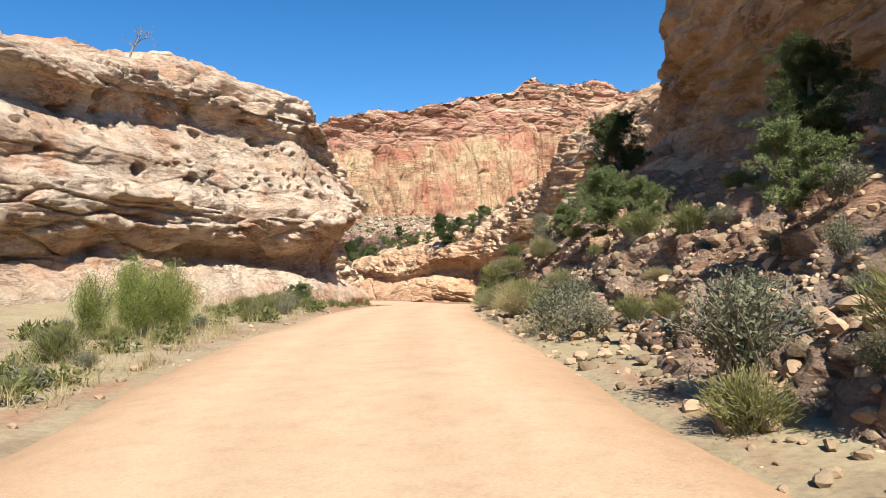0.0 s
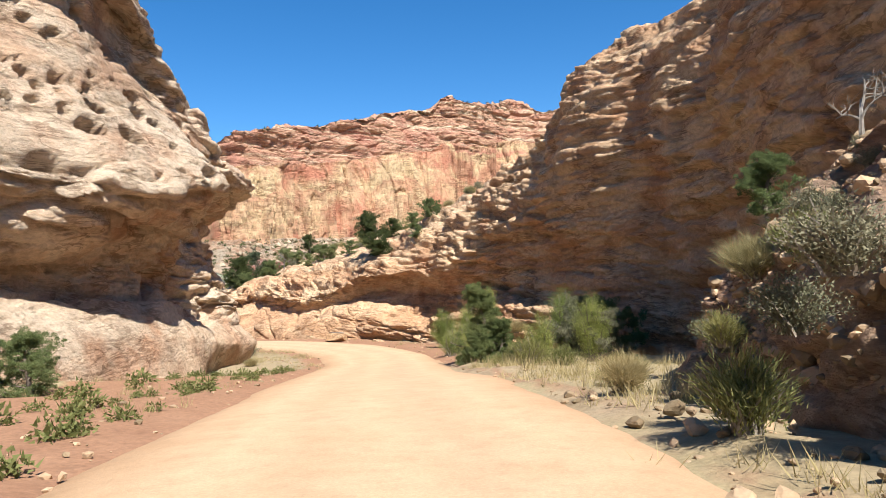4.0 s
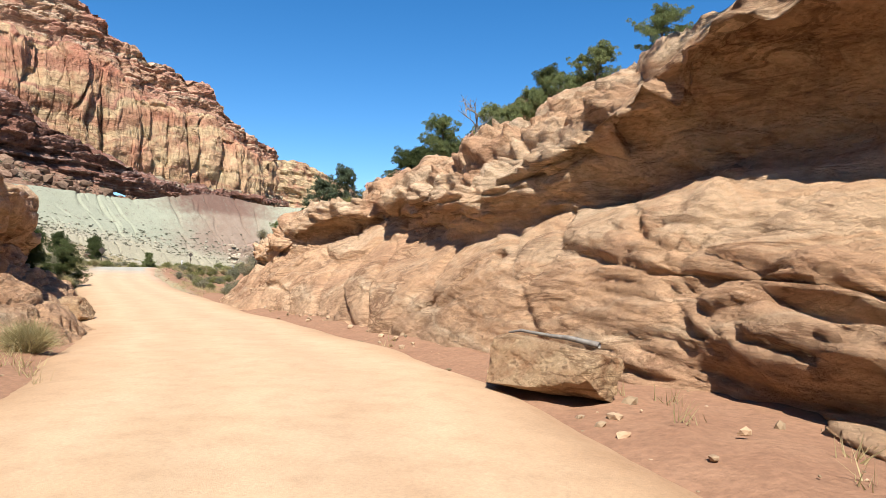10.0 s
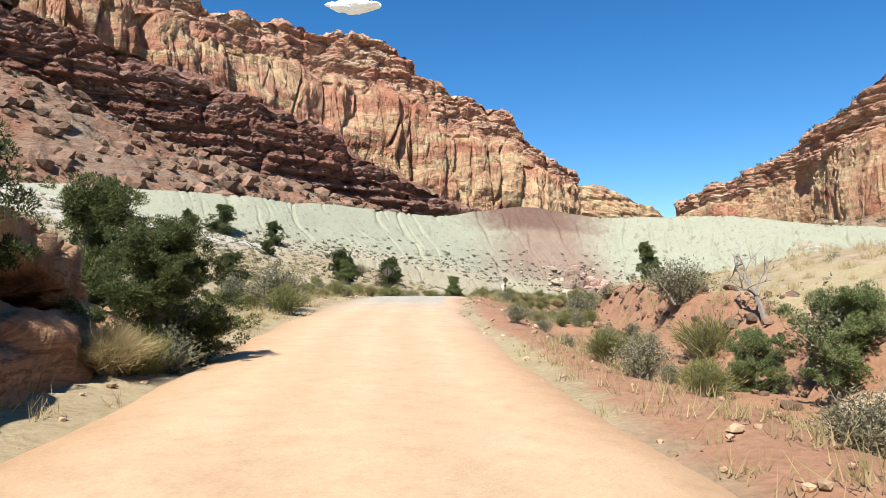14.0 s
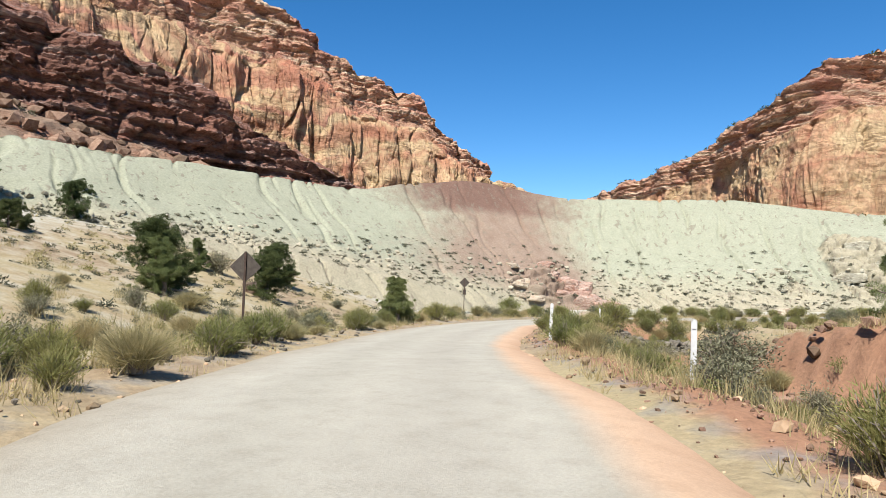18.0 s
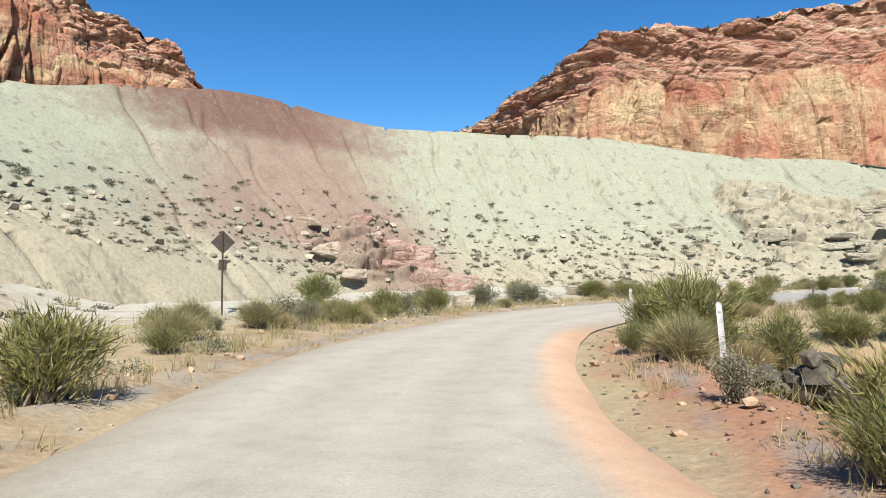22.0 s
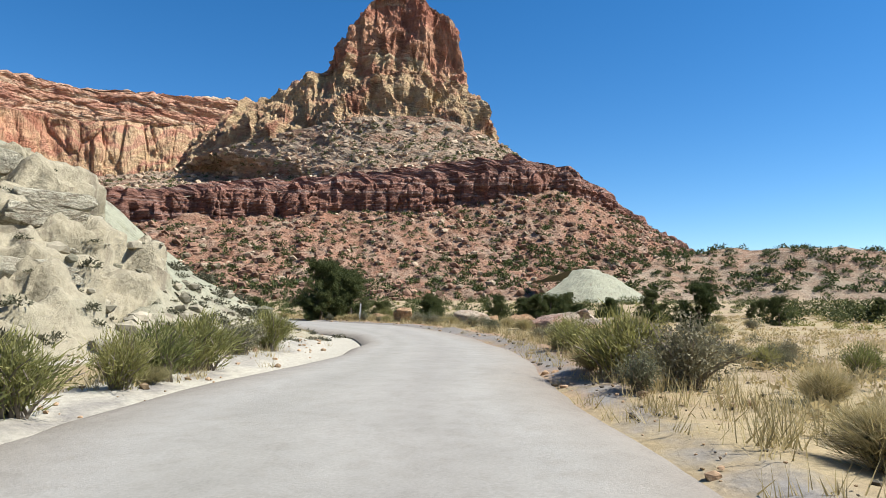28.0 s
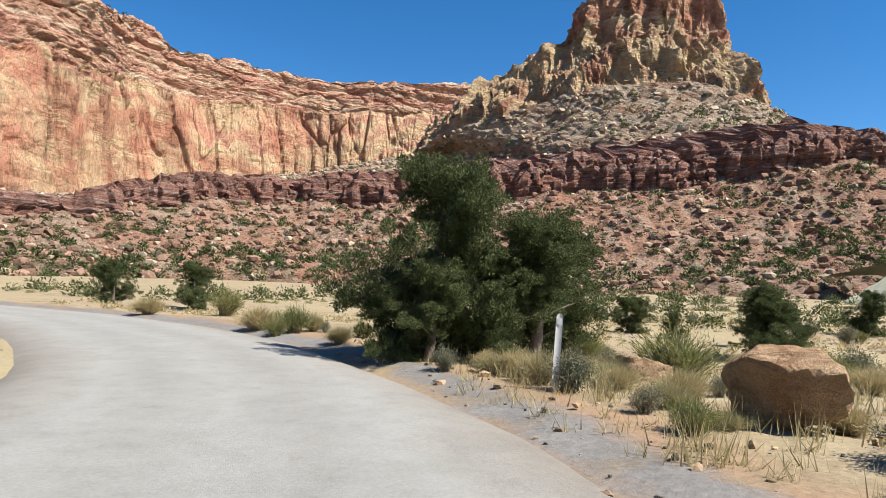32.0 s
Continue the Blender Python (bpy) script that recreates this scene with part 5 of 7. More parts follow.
DARK_SAGE = leaf_material("dark_sage_leaves", (0.07, 0.07, 0.045), (0.18, 0.18, 0.12), 0.15)
GREEN = leaf_material("fresh_green_leaves", (0.2, 0.25, 0.06), (0.48, 0.52, 0.18), 0.45)
OLIVE = leaf_material("scrub_oak_leaves", (0.12, 0.16, 0.06), (0.32, 0.37, 0.16), 0.3)
STRAW = leaf_material("dry_grass_blades", (0.34, 0.29, 0.14), (0.58, 0.5, 0.28), 0.3)


def shrub_kind(name, seed, height, width, stems, per, leaf, blade, material, upright=0.5, label=""):
    """One shrub: bent stems and a foliage mesh of small pointed leaves."""
    rng = np.random.default_rng(seed)
    az, tilt = rng.uniform(0, 2 * np.pi, stems), rng.uniform(0.02, 1.0, stems) ** upright
    long = height * rng.uniform(0.6, 1.05, stems) * (1 - 0.25 * tilt)
    out = width / 2 * tilt * rng.uniform(0.6, 1.1, stems)
    s = np.linspace(0, 1, 5)
    base = rng.normal(size=(stems, 3)) * np.array([width, width, 0]) * 0.06
    way = np.stack([np.cos(az), np.sin(az), 0 * az], 1)
    pts = base[:, None] + way[:, None] * (out[:, None] * s ** 1.3)[..., None] + np.array([0, 0, 1]) * (long[:, None] * (s - 0.15 * tilt[:, None] * s ** 3))[..., None]
    pts = pts + rng.normal(size=pts.shape) * 0.03 * height * s[None, :, None]
    wood = [tube(pts[k], np.linspace(0.012, 0.003, 5) * (1 + height), 3) for k in range(0, stems, 2)]
    k = rng.integers(0, stems, stems * per)
    f = rng.uniform(0.12, 1.0, stems * per) ** 0.7 * 4
    i = np.minimum(f.astype(int), 3)
    w = (f - i)[:, None]
    at = pts[k, i] * (1 - w) + pts[k, i + 1] * w + rng.normal(size=(len(k), 3)) * 0.035 * (height + width)
    at[:, 2] = np.maximum(at[:, 2], 0.02)
    along = unit(unit(pts[k, i + 1] - pts[k, i]) + rng.normal(size=at.shape) * (0.25 if blade else 0.9))
    tris = leaf_tris(at, along, leaf * rng.uniform(0.6, 1.4, len(k)), leaf * ((0.14 if leaf < 0.3 else 0.03) if blade else 0.5) * rng.uniform(0.7, 1.3, len(k)), rng)
    root = new(name)
    v, q = joined(wood)
    tagged(part("branchwork", soup_mesh(name + "_branchwork", v, q, TWIG), root, "thin dry woody stems"), kind="stuff")
    tagged(part("foliage", soup_mesh(name + "_foliage", tris, np.arange(len(tris)).reshape(-1, 3), material), root), kind="stuff")
    return tagged(root, label, "shrub")


def tree_kind(name, seed, height, width, clumps, material, label, conical=0.4, bare=0.12, leaf=0.09, per=70, category="tree"):
    """A tapered bent trunk, limbs, and a crown of many small leaf clumps with gaps."""
    rng = np.random.default_rng(seed)
    s = np.linspace(0, 1, 8)
    lean = rng.normal(size=2) * 0.06 * height
    trunk = np.stack([lean[0] * s ** 2 + 0.03 * height * np.sin(5 * s + seed), lean[1] * s ** 2 + 0.03 * height * np.cos(4 * s + seed), height * 0.9 * s], 1)
    wood, tips = [tube(trunk, height * 0.045 * (1 - 0.85 * s), 7)], []
    for b in range(26):
        h = bare + (0.97 - bare) * (b + rng.uniform(0, 1)) / 26
        a = rng.uniform(0, 2 * np.pi)
        full = np.sin(np.pi * min(1, (h - bare * 0.5) / (1 - bare * 0.5)) ** (0.55 + 0.0 * conical)) ** 0.8
        reach = width / 2 * ((1 - conical) * full + conical * (1 - h)) * rng.uniform(0.65, 1.15)
        k = min(6, int(h / 0.9 * 7))
        start = trunk[k]
        r = np.linspace(0, 1, 5)
        limb = start + np.stack([np.cos(a) * reach * r, np.sin(a) * reach * r, reach * (0.35 + 0.4 * h) * r - 0.12 * reach * r ** 2 * (1 - h)], 1) + rng.normal(size=(5, 3)) * 0.03 * reach * r[:, None]
        wood.append(tube(limb, height * 0.014 * (1 - 0.8 * r) * (1.2 - h), 4))
        tips.append(limb[1:])
    tips = np.concatenate(tips)
    c = tips[rng.integers(0, len(tips), clumps)] + rng.normal(size=(clumps, 3)) * 0.05 * np.array([width, width, height * 0.8])
    c[:, 2] = np.clip(c[:, 2], bare * height * 0.6, height)
    size = rng.uniform(0.025, 0.06, clumps) * (width + height) * 0.5
    k = np.repeat(np.arange(clumps), per)
    d = rng.normal(size=(len(k), 3))
    d = unit(d) * rng.uniform(0.2, 1, (len(k), 1)) ** 0.5
    at = c[k] + d * size[k][:, None] * np.array([1, 1, 0.8])
    along = unit(d + np.array([0, 0, 0.5]) + rng.normal(size=d.shape) * 0.4)
    tris = leaf_tris(at, along, leaf * rng.uniform(0.6, 1.4, len(k)), leaf * 0.4 * rng.uniform(0.7, 1.3, len(k)), rng)
    root = new(name)
    tv, tq = wood[0]
    part("trunk", soup_mesh(name + "_trunk", tv, tq, BARK, True), root, "bent grey-brown trunk")
    v, q = joined(wood[1:])
    tagged(part("branchwork", soup_mesh(name + "_branchwork", v, q, BARK, True), root, "grey-brown limbs"), kind="stuff")
    part("crown", soup_mesh(name + "_crown", tris, np.arange(len(tris)).reshape(-1, 3), material), root)
    return tagged(root, label, category)


def snag_kind(name, seed, height, label):
    """A dead tree: bare trunk and forking bleached branches."""
    rng = np.random.default_rng(seed)
    wood = []

    def grow(start, way, length, radius, depth):
        s = np.linspace(0, 1, 5)
        bend = rng.normal(size=3) * 0.25 * length
        pts = start + way * length * s[:, None] + bend * (s ** 2)[:, None]
        wood.append(tube(pts, radius * (1 - 0.6 * s), 5))
        if depth:
            for _ in range(3 + (depth > 1)):
                k = rng.integers(2, 5)
                grow(pts[k], unit(way + rng.normal(size=3) * 0.75 + np.array([0, 0, 0.15])), length * rng.uniform(0.45, 0.7), radius * 0.5, depth - 1)

    grow(np.zeros(3), unit(np.array([0.15, 0.1, 1.0])), height * 0.5, height * 0.025, 3)
    v, q = joined(wood)
    return tagged(new(name, soup_mesh(name, v, q, SNAG)), label, "dead tree")




# x, y and height of the plants along the road
PLANTS = []
PLANTS += [("brush", *r) for r in (
    (-35.3, 131.5, 1.7), (-48.4, 123.3, 1.29), (-57.7, 129.7, 0.99), (-62.5, 137.5, 1.04), (-66.4, 175.0, 1.7), (-58.3, 133.8, 1.04),
    (-64.6, 168.7, 1.48), (-60.1, 137.4, 0.55), (-63.7, 143.1, 0.71), (-65.5, 145.9, 0.92), (-70.6, 155.7, 0.96), (-60.0, 153.4, 1.07),
    (-56.5, 158.9, 1.06), (-64.9, 144.8, 0.81), (-70.3, 155.1, 0.86), (-63.4, 142.4, 0.85), (-63.7, 159.5, 0.78), (-58.7, 149.9, 0.71),
)]
PLANTS += [("brush", *r) for r in (
    (-62.4, 157.9, 0.78), (-64.2, 161.5, 0.77), (-60.1, 163.6, 1.13), (-74.2, 166.7, 1.15), (-69.6, 186.7, 1.29), (-65.9, 165.6, 0.66),
    (-63.7, 180.1, 1.53), (-79.2, 184.5, 0.99), (-67.1, 179.0, 1.22), (-65.7, 182.0, 0.98), (-67.5, 174.0, 0.65), (-82.4, 191.6, 1.7),
    (-76.8, 185.6, 1.26), (-75.1, 186.5, 1.13), (-67.9, 201.8, 0.94), (-67.3, 200.7, 0.97), (-65.8, 201.7, 0.92), (-63.0, 203.8, 0.9),
    (-55.7, 207.2, 0.95), (-63.7, 187.8, 0.95), (-73.5, 198.1, 1.04), (-67.6, 200.0, 0.91), (-66.8, 201.7, 0.81), (-65.2, 201.8, 1.18),
    (-62.5, 204.2, 0.9), (-61.2, 205.0, 0.78), (-59.4, 205.3, 0.91), (-54.3, 210.6, 0.95), (-53.5, 209.9, 0.95), (-51.5, 209.8, 1.09),
)]
PLANTS += [("brush", *r) for r in (
    (-48.3, 211.4, 0.93), (-59.0, 206.0, 1.12), (-44.6, 213.0, 0.92), (-54.8, 198.9, 0.97), (-41.9, 214.2, 0.88), (-53.8, 199.6, 1.21),
    (-47.0, 202.6, 0.95), (-50.1, 210.5, 1.05), (-47.0, 212.0, 1.05), (-41.3, 214.4, 1.26), (-43.1, 213.7, 1.09), (-36.5, 216.5, 1.23),
    (-33.9, 208.2, 0.93), (-39.6, 206.2, 1.32), (-32.9, 208.8, 1.02), (-24.3, 211.0, 0.35), (-10.1, 238.9, 0.6), (-7.0, 247.4, 1.18),
    (-9.3, 239.1, 0.85),
)]
PLANTS += [("green", *r) for r in (
        (-55.7, 156.2, 1.64), (-63.1, 176.7, 2.3),
    (-66.5, 182.3, 1.47), (-69.5, 198.7, 1.1), (-75.3, 187.9, 1.36), (-69.0, 198.8, 1.1), (-66.6, 181.6, 1.3), (-62.4, 191.0, 0.8),
    (-62.8, 189.6, 0.95), (-2.2, 226.7, 1.71), (-9.8, 226.9, 0.81),
)]
PLANTS += [("sage", *r) for r in (
      (-38.7, 113.6, 1.25), (-40.0, 114.7, 1.53),  (-38.5, 136.4, 2.2),
    (-30.5, 127.3, 2.2), (-49.9, 123.9, 2.1), (-52.6, 125.5, 1.46), (-55.2, 125.3, 1.58), (-52.9, 152.2, 1.11), (-47.0, 142.4, 0.75),
    (-65.9, 135.4, 0.88), (-56.2, 158.6, 2.2), (-48.1, 148.1, 1.12), (-63.7, 138.6, 0.87), (-70.6, 153.0, 1.12), (-88.5, 162.2, 1.71),
)]
PLANTS += [("sage", *r) for r in (
    (-59.5, 161.9, 1.21), (-70.3, 142.1, 0.68), (-69.0, 151.0, 0.84), (-61.3, 166.2, 1.1), (-73.9, 151.0, 0.86), (-74.8, 155.7, 0.97),
    (-84.1, 169.0, 0.79), (-98.7, 201.0, 2.15), (-70.4, 152.2, 0.56), (-93.4, 191.2, 1.94), (-81.4, 173.4, 0.55), (-66.5, 168.6, 0.68),
    (-77.5, 187.3, 1.05), (-76.8, 190.4, 1.14), (-77.1, 178.0, 0.96), (-76.7, 178.6, 0.88), (-74.9, 193.8, 1.04), (-73.2, 195.7, 1.1),
    (-76.5, 187.5, 0.97), (-74.3, 192.7, 1.38), (-72.3, 194.1, 1.26), (-66.3, 182.8, 0.7), (-70.6, 201.8, 0.81), (-55.5, 196.7, 1.41),
    (-64.0, 203.2, 0.84), (-59.5, 194.2, 0.75), (-55.3, 196.3, 0.86), (-51.8, 200.5, 0.94), (-63.8, 202.7, 0.88), (-55.4, 197.9, 1.39),
)]
PLANTS += [("sage", *r) for r in (
    (-58.6, 196.0, 0.54), (-57.5, 195.7, 0.67), (-54.5, 198.5, 1.26), (-38.8, 215.5, 0.93), (-40.5, 205.0, 1.33), (-41.8, 205.6, 0.68),
    (-35.8, 206.7, 1.14), (75.4, 241.8, 2.2), (-1.4, 226.0, 1.03), (-13.8, 220.4, 0.65), (-12.4, 230.0, 0.53),
)]
PLANTS += [("straw", *r) for r in (
         (-37.4, 112.3, 0.9),
    (-41.0, 115.7, 0.9), (-51.5, 126.0, 0.9), (-47.4, 138.8, 0.9), (-64.1, 135.4, 0.9), (-57.1, 132.0, 0.68), (-75.4, 150.5, 0.9),
    (-47.8, 156.1, 0.9), (-59.0, 135.3, 0.76), (-64.8, 136.3, 0.85), (-75.2, 157.5, 0.9), (-67.6, 146.8, 0.9), (-60.9, 139.0, 0.9),
    (-54.7, 157.4, 0.9), (-65.2, 140.6, 0.76), (-67.8, 144.9, 0.82), (-66.9, 148.1, 0.56), (-63.8, 143.2, 0.47), (-57.5, 148.9, 0.71),
    (-56.5, 156.3, 0.9), (-60.1, 153.2, 0.59), (-57.6, 157.5, 0.89), (-67.7, 150.0, 0.44), (-61.1, 156.1, 0.9), (-59.2, 160.8, 0.9),
)]
PLANTS += [("straw", *r) for r in (
    (-76.3, 169.1, 0.9), (-77.2, 173.2, 0.77), (-70.9, 157.3, 0.49), (-65.0, 162.6, 0.7), (-65.5, 164.9, 0.55), (-76.9, 176.2, 0.9),
    (-78.3, 175.4, 0.9), (-74.5, 165.5, 0.69), (-67.3, 176.7, 0.55), (-66.8, 176.5, 0.42), (-76.4, 180.0, 0.9), (-77.6, 185.4, 0.9),
    (-76.4, 176.6, 0.5), (-66.5, 178.8, 0.44), (-66.5, 182.3, 0.32), (-72.8, 190.1, 0.55), (-66.7, 181.1, 0.51), (-61.6, 192.4, 0.42),
    (-63.2, 190.0, 0.25), (-57.2, 197.0, 0.29), (-59.6, 195.2, 0.3), (-57.1, 207.4, 0.47), (-60.0, 205.9, 0.46), (-56.4, 197.6, 0.49),
    (-55.7, 198.2, 0.34), (-39.0, 206.9, 0.59), (-32.2, 209.2, 0.52), (-16.8, 209.4, 0.9), (-34.7, 205.2, 0.65), (-43.7, 213.3, 0.38),
)]
PLANTS += [("straw", *r) for r in (
    (-29.0, 210.1, 0.48), (-33.4, 207.8, 0.51), (-18.4, 208.0, 0.9), (-13.7, 205.4, 0.9), (-1.9, 215.4, 0.9), (52.4, 231.1, 0.9),
    (1.5, 211.3, 0.9), (-18.8, 215.2, 0.68), (-0.4, 217.2, 0.9), (-20.5, 213.8, 0.72), (-26.0, 211.2, 0.38), (-5.7, 206.8, 0.9),
    (4.0, 230.0, 0.87), (-16.0, 211.7, 0.9), (19.1, 206.2, 0.9), (48.2, 196.4, 0.9), (-16.3, 216.7, 0.47), (-9.6, 240.7, 0.9),
    (-11.3, 227.2, 0.5), (-12.0, 225.8, 0.58), (-10.8, 222.7, 0.57), (-10.8, 222.1, 0.68), (-11.6, 228.9, 0.59), (-11.0, 230.1, 0.42),
    (7.5, 222.2, 0.9), (-11.8, 229.4, 0.44), (-12.2, 228.1, 0.63), (-10.9, 228.1, 0.49), (-11.8, 226.9, 0.44), (-12.7, 225.7, 0.46),
)]
PLANTS += [("straw", *r) for r in (
    (-12.2, 223.7, 0.45), (-4.6, 225.0, 0.68), (-6.0, 230.6, 0.57), (-9.2, 249.7, 0.85), (-10.6, 235.3, 0.56), (-13.3, 224.7, 0.28),
)]
PLANTS += [("juniper", *r) for r in (
     (-50.5, 119.7, 3.72), (-63.1, 129.8, 2.2), (-81.5, 160.1, 2.73), (-108.6, 155.4, 4.15),
    (-110.1, 151.8, 2.49), (-105.3, 161.6, 3.04), (-89.7, 149.9, 1.59), (-81.9, 153.8, 2.71), (-108.8, 177.7, 3.12), (-88.7, 167.5, 3.09),
    (-48.9, 166.4, 2.6), (-89.2, 168.1, 3.23), (-90.6, 150.8, 1.73), (-109.4, 164.3, 3.44), (-116.7, 184.0, 3.46), (-78.8, 151.4, 3.32),
    (13.7, 226.5, 2.03), (16.6, 225.0, 2.0), (21.4, 223.2, 2.03), (15.3, 220.6, 2.55), (1.8, 237.9, 5.22),
    (13.1, 239.8, 2.03), (10.9, 236.5, 1.42),
)]
PLANTS += [("conifer", *r) for r in (
    (-76.9, 150.3, 2.71), (-50.6, 159.4, 4.2), (-88.6, 160.8, 2.19), (-74.8, 163.6, 2.71), (-73.9, 162.5, 2.81),
    (-44.1, 200.9, 1.37),
)]


def tops(arrays):
    """Heights of rock faces by plan cell: the highest vertex near a place."""
    cells = {}
    for a in arrays:
        for x, y, z in a.reshape(-1, 3)[::2]:
            key = (int(x // 0.7), int(y // 0.7))
            if z > cells.get(key, -99):
                cells[key] = z
    return cells


ROCK_TOPS = tops([RIGHT_P, LEFT_P])


def ground_at(x, y):
    return float(ground_height(np.array([x]), np.array([y]))[0])


def top_at(x, y):
    i, j = int(x // 0.7), int(y // 0.7)
    near = [ROCK_TOPS[k] for k in ((i + a, j + b) for a in (-1, 0, 1) for b in (-1, 0, 1)) if k in ROCK_TOPS]
    return max(float(np.median(near)) if near else -99, ground_at(x, y))


CEDAR = leaf_material("light_cedar_foliage", (0.1, 0.13, 0.045), (0.28, 0.32, 0.13), 0.25)
KINDS = {
    "brush": [shrub_kind("rabbitbrush", 11, 1.0, 1.3, 90, 46, 0.13, True, BRUSH, 0.6, "yellow-green rabbitbrush with upright wiry stems"),
              shrub_kind("rabbitbrush", 12, 1.0, 1.5, 110, 40, 0.12, True, BRUSH, 0.5, "broad yellow-green rabbitbrush by the road")],
    "sage": [shrub_kind("sagebrush", 21, 1.0, 1.4, 80, 60, 0.055, False, SAGE, 0.6, "grey-green sagebrush with dry twigs"),
             shrub_kind("sagebrush", 22, 1.0, 1.2, 60, 70, 0.05, False, SAGE, 0.7, "dusty grey sagebrush on sandy ground")],
    "green": [shrub_kind("green_bush", 31, 1.0, 0.95, 60, 200, 0.022, False, GREEN, 0.8, "fresh green bush with airy leaves"),
              shrub_kind("green_bush", 32, 1.0, 0.8, 48, 230, 0.021, False, GREEN, 0.9, "tall light-green bush at the verge")],
    "straw": [shrub_kind("grass_tuft", 41, 1.0, 1.3, 120, 40, 0.42, True, STRAW, 0.6, "straw-coloured dry grass tuft"),
              shrub_kind("grass_tuft", 42, 1.0, 1.6, 150, 36, 0.4, True, STRAW, 0.5, "wide clump of pale dry grass")],
    "juniper": [tree_kind("juniper", 51, 1.0, 1.1, 600, JUNIPER, "dark green bushy juniper with dense crown", 0.25, 0.02, 0.017, 170),
                tree_kind("juniper", 52, 1.0, 1.0, 560, JUNIPER, "rounded dark juniper on dry ground", 0.35, 0.03, 0.017, 170)],
    "conifer": [tree_kind("young_juniper", 61, 1.0, 0.95, 460, CEDAR, "small upright cone-shaped juniper", 0.95, 0.0, 0.014, 260)],
    "sapling": [shrub_kind("tamarisk", 91, 1.0, 0.62, 30, 520, 0.02, False, GREEN, 0.9, "airy yellow-green tamarisk sapling on sandy flat"),
                shrub_kind("tamarisk", 92, 1.0, 0.5, 24, 560, 0.019, False, GREEN, 1.1, "tall light-green tamarisk with thin stems")],
    "oak": [tree_kind("scrub_oak", 95, 1.0, 1.35, 460, OLIVE, "rounded olive-green scrub oak on rocky ground", 0.1, 0.02, 0.026, 100, "shrub"),
            tree_kind("scrub_oak", 96, 1.0, 1.15, 420, OLIVE, "leafy green scrub bush among rocks", 0.2, 0.02, 0.032, 70, "shrub")],
    "sage_tree": [tree_kind("big_sagebrush", 97, 1.0, 1.1, 460, SAGE, "tall grey-green brush below the cliff", 0.1, 0.03, 0.026, 80, "shrub")],
    "pinyon": [tree_kind("pinyon_pine", 71, 1.0, 0.85, 150, PINE, "open-crowned grey-green pinyon pine on the rim", 0.3, 0.2, 0.035, 70)],
}
for kinds in KINDS.values():
    for k in kinds:
        k["fresh"] = 1
GROUPS = {"brush": "rabbitbrush along the road", "sage": "sagebrush along the road", "green": "green bushes along the road", "straw": "grass tufts along the road",
          "juniper": "junipers of the valley", "conifer": "young junipers", "pinyon": "pines on the rim", "sapling": "tamarisks on the flat", "oak": "scrub oaks of the canyon", "sage_tree": "tall brush below the cliff"}
DICE = random.Random(7)


def plant(kind, x, y, height, z=None, wide=1.0):
    src = DICE.choice(KINDS[kind])
    z = (top_at(x, y) if y < 48 and 2.4 < x < 16 else ground_at(x, y)) if z is None else z
    w = height * wide * DICE.uniform(0.9, 1.15)
    if kind == "straw":
        height *= 0.75
        w = max(w * 0.85, 0.4)
    m = Matrix.LocRotScale((x, y, z - 0.03), Euler((0, 0, DICE.uniform(0, 6.28))), (w, w, height))
    if src.get("fresh"):
        del src["fresh"]
        ob = src
        ob.matrix_basis = m
    else:
        ob = copy_thing(src, Matrix())
        ob.matrix_basis = m
    return tagged(ob, group=GROUPS[kind])


for kind, x, y, height in PLANTS:
    t_, d_, z_ = near_line(np.array([x]), np.array([y]))
    if abs(d_[0] - off_centre(t_[0])) > 3.5:
        plant("brush" if kind == "green" and y > 140 else kind, x, y, 1.0 if kind == "green" and y > 140 else height)
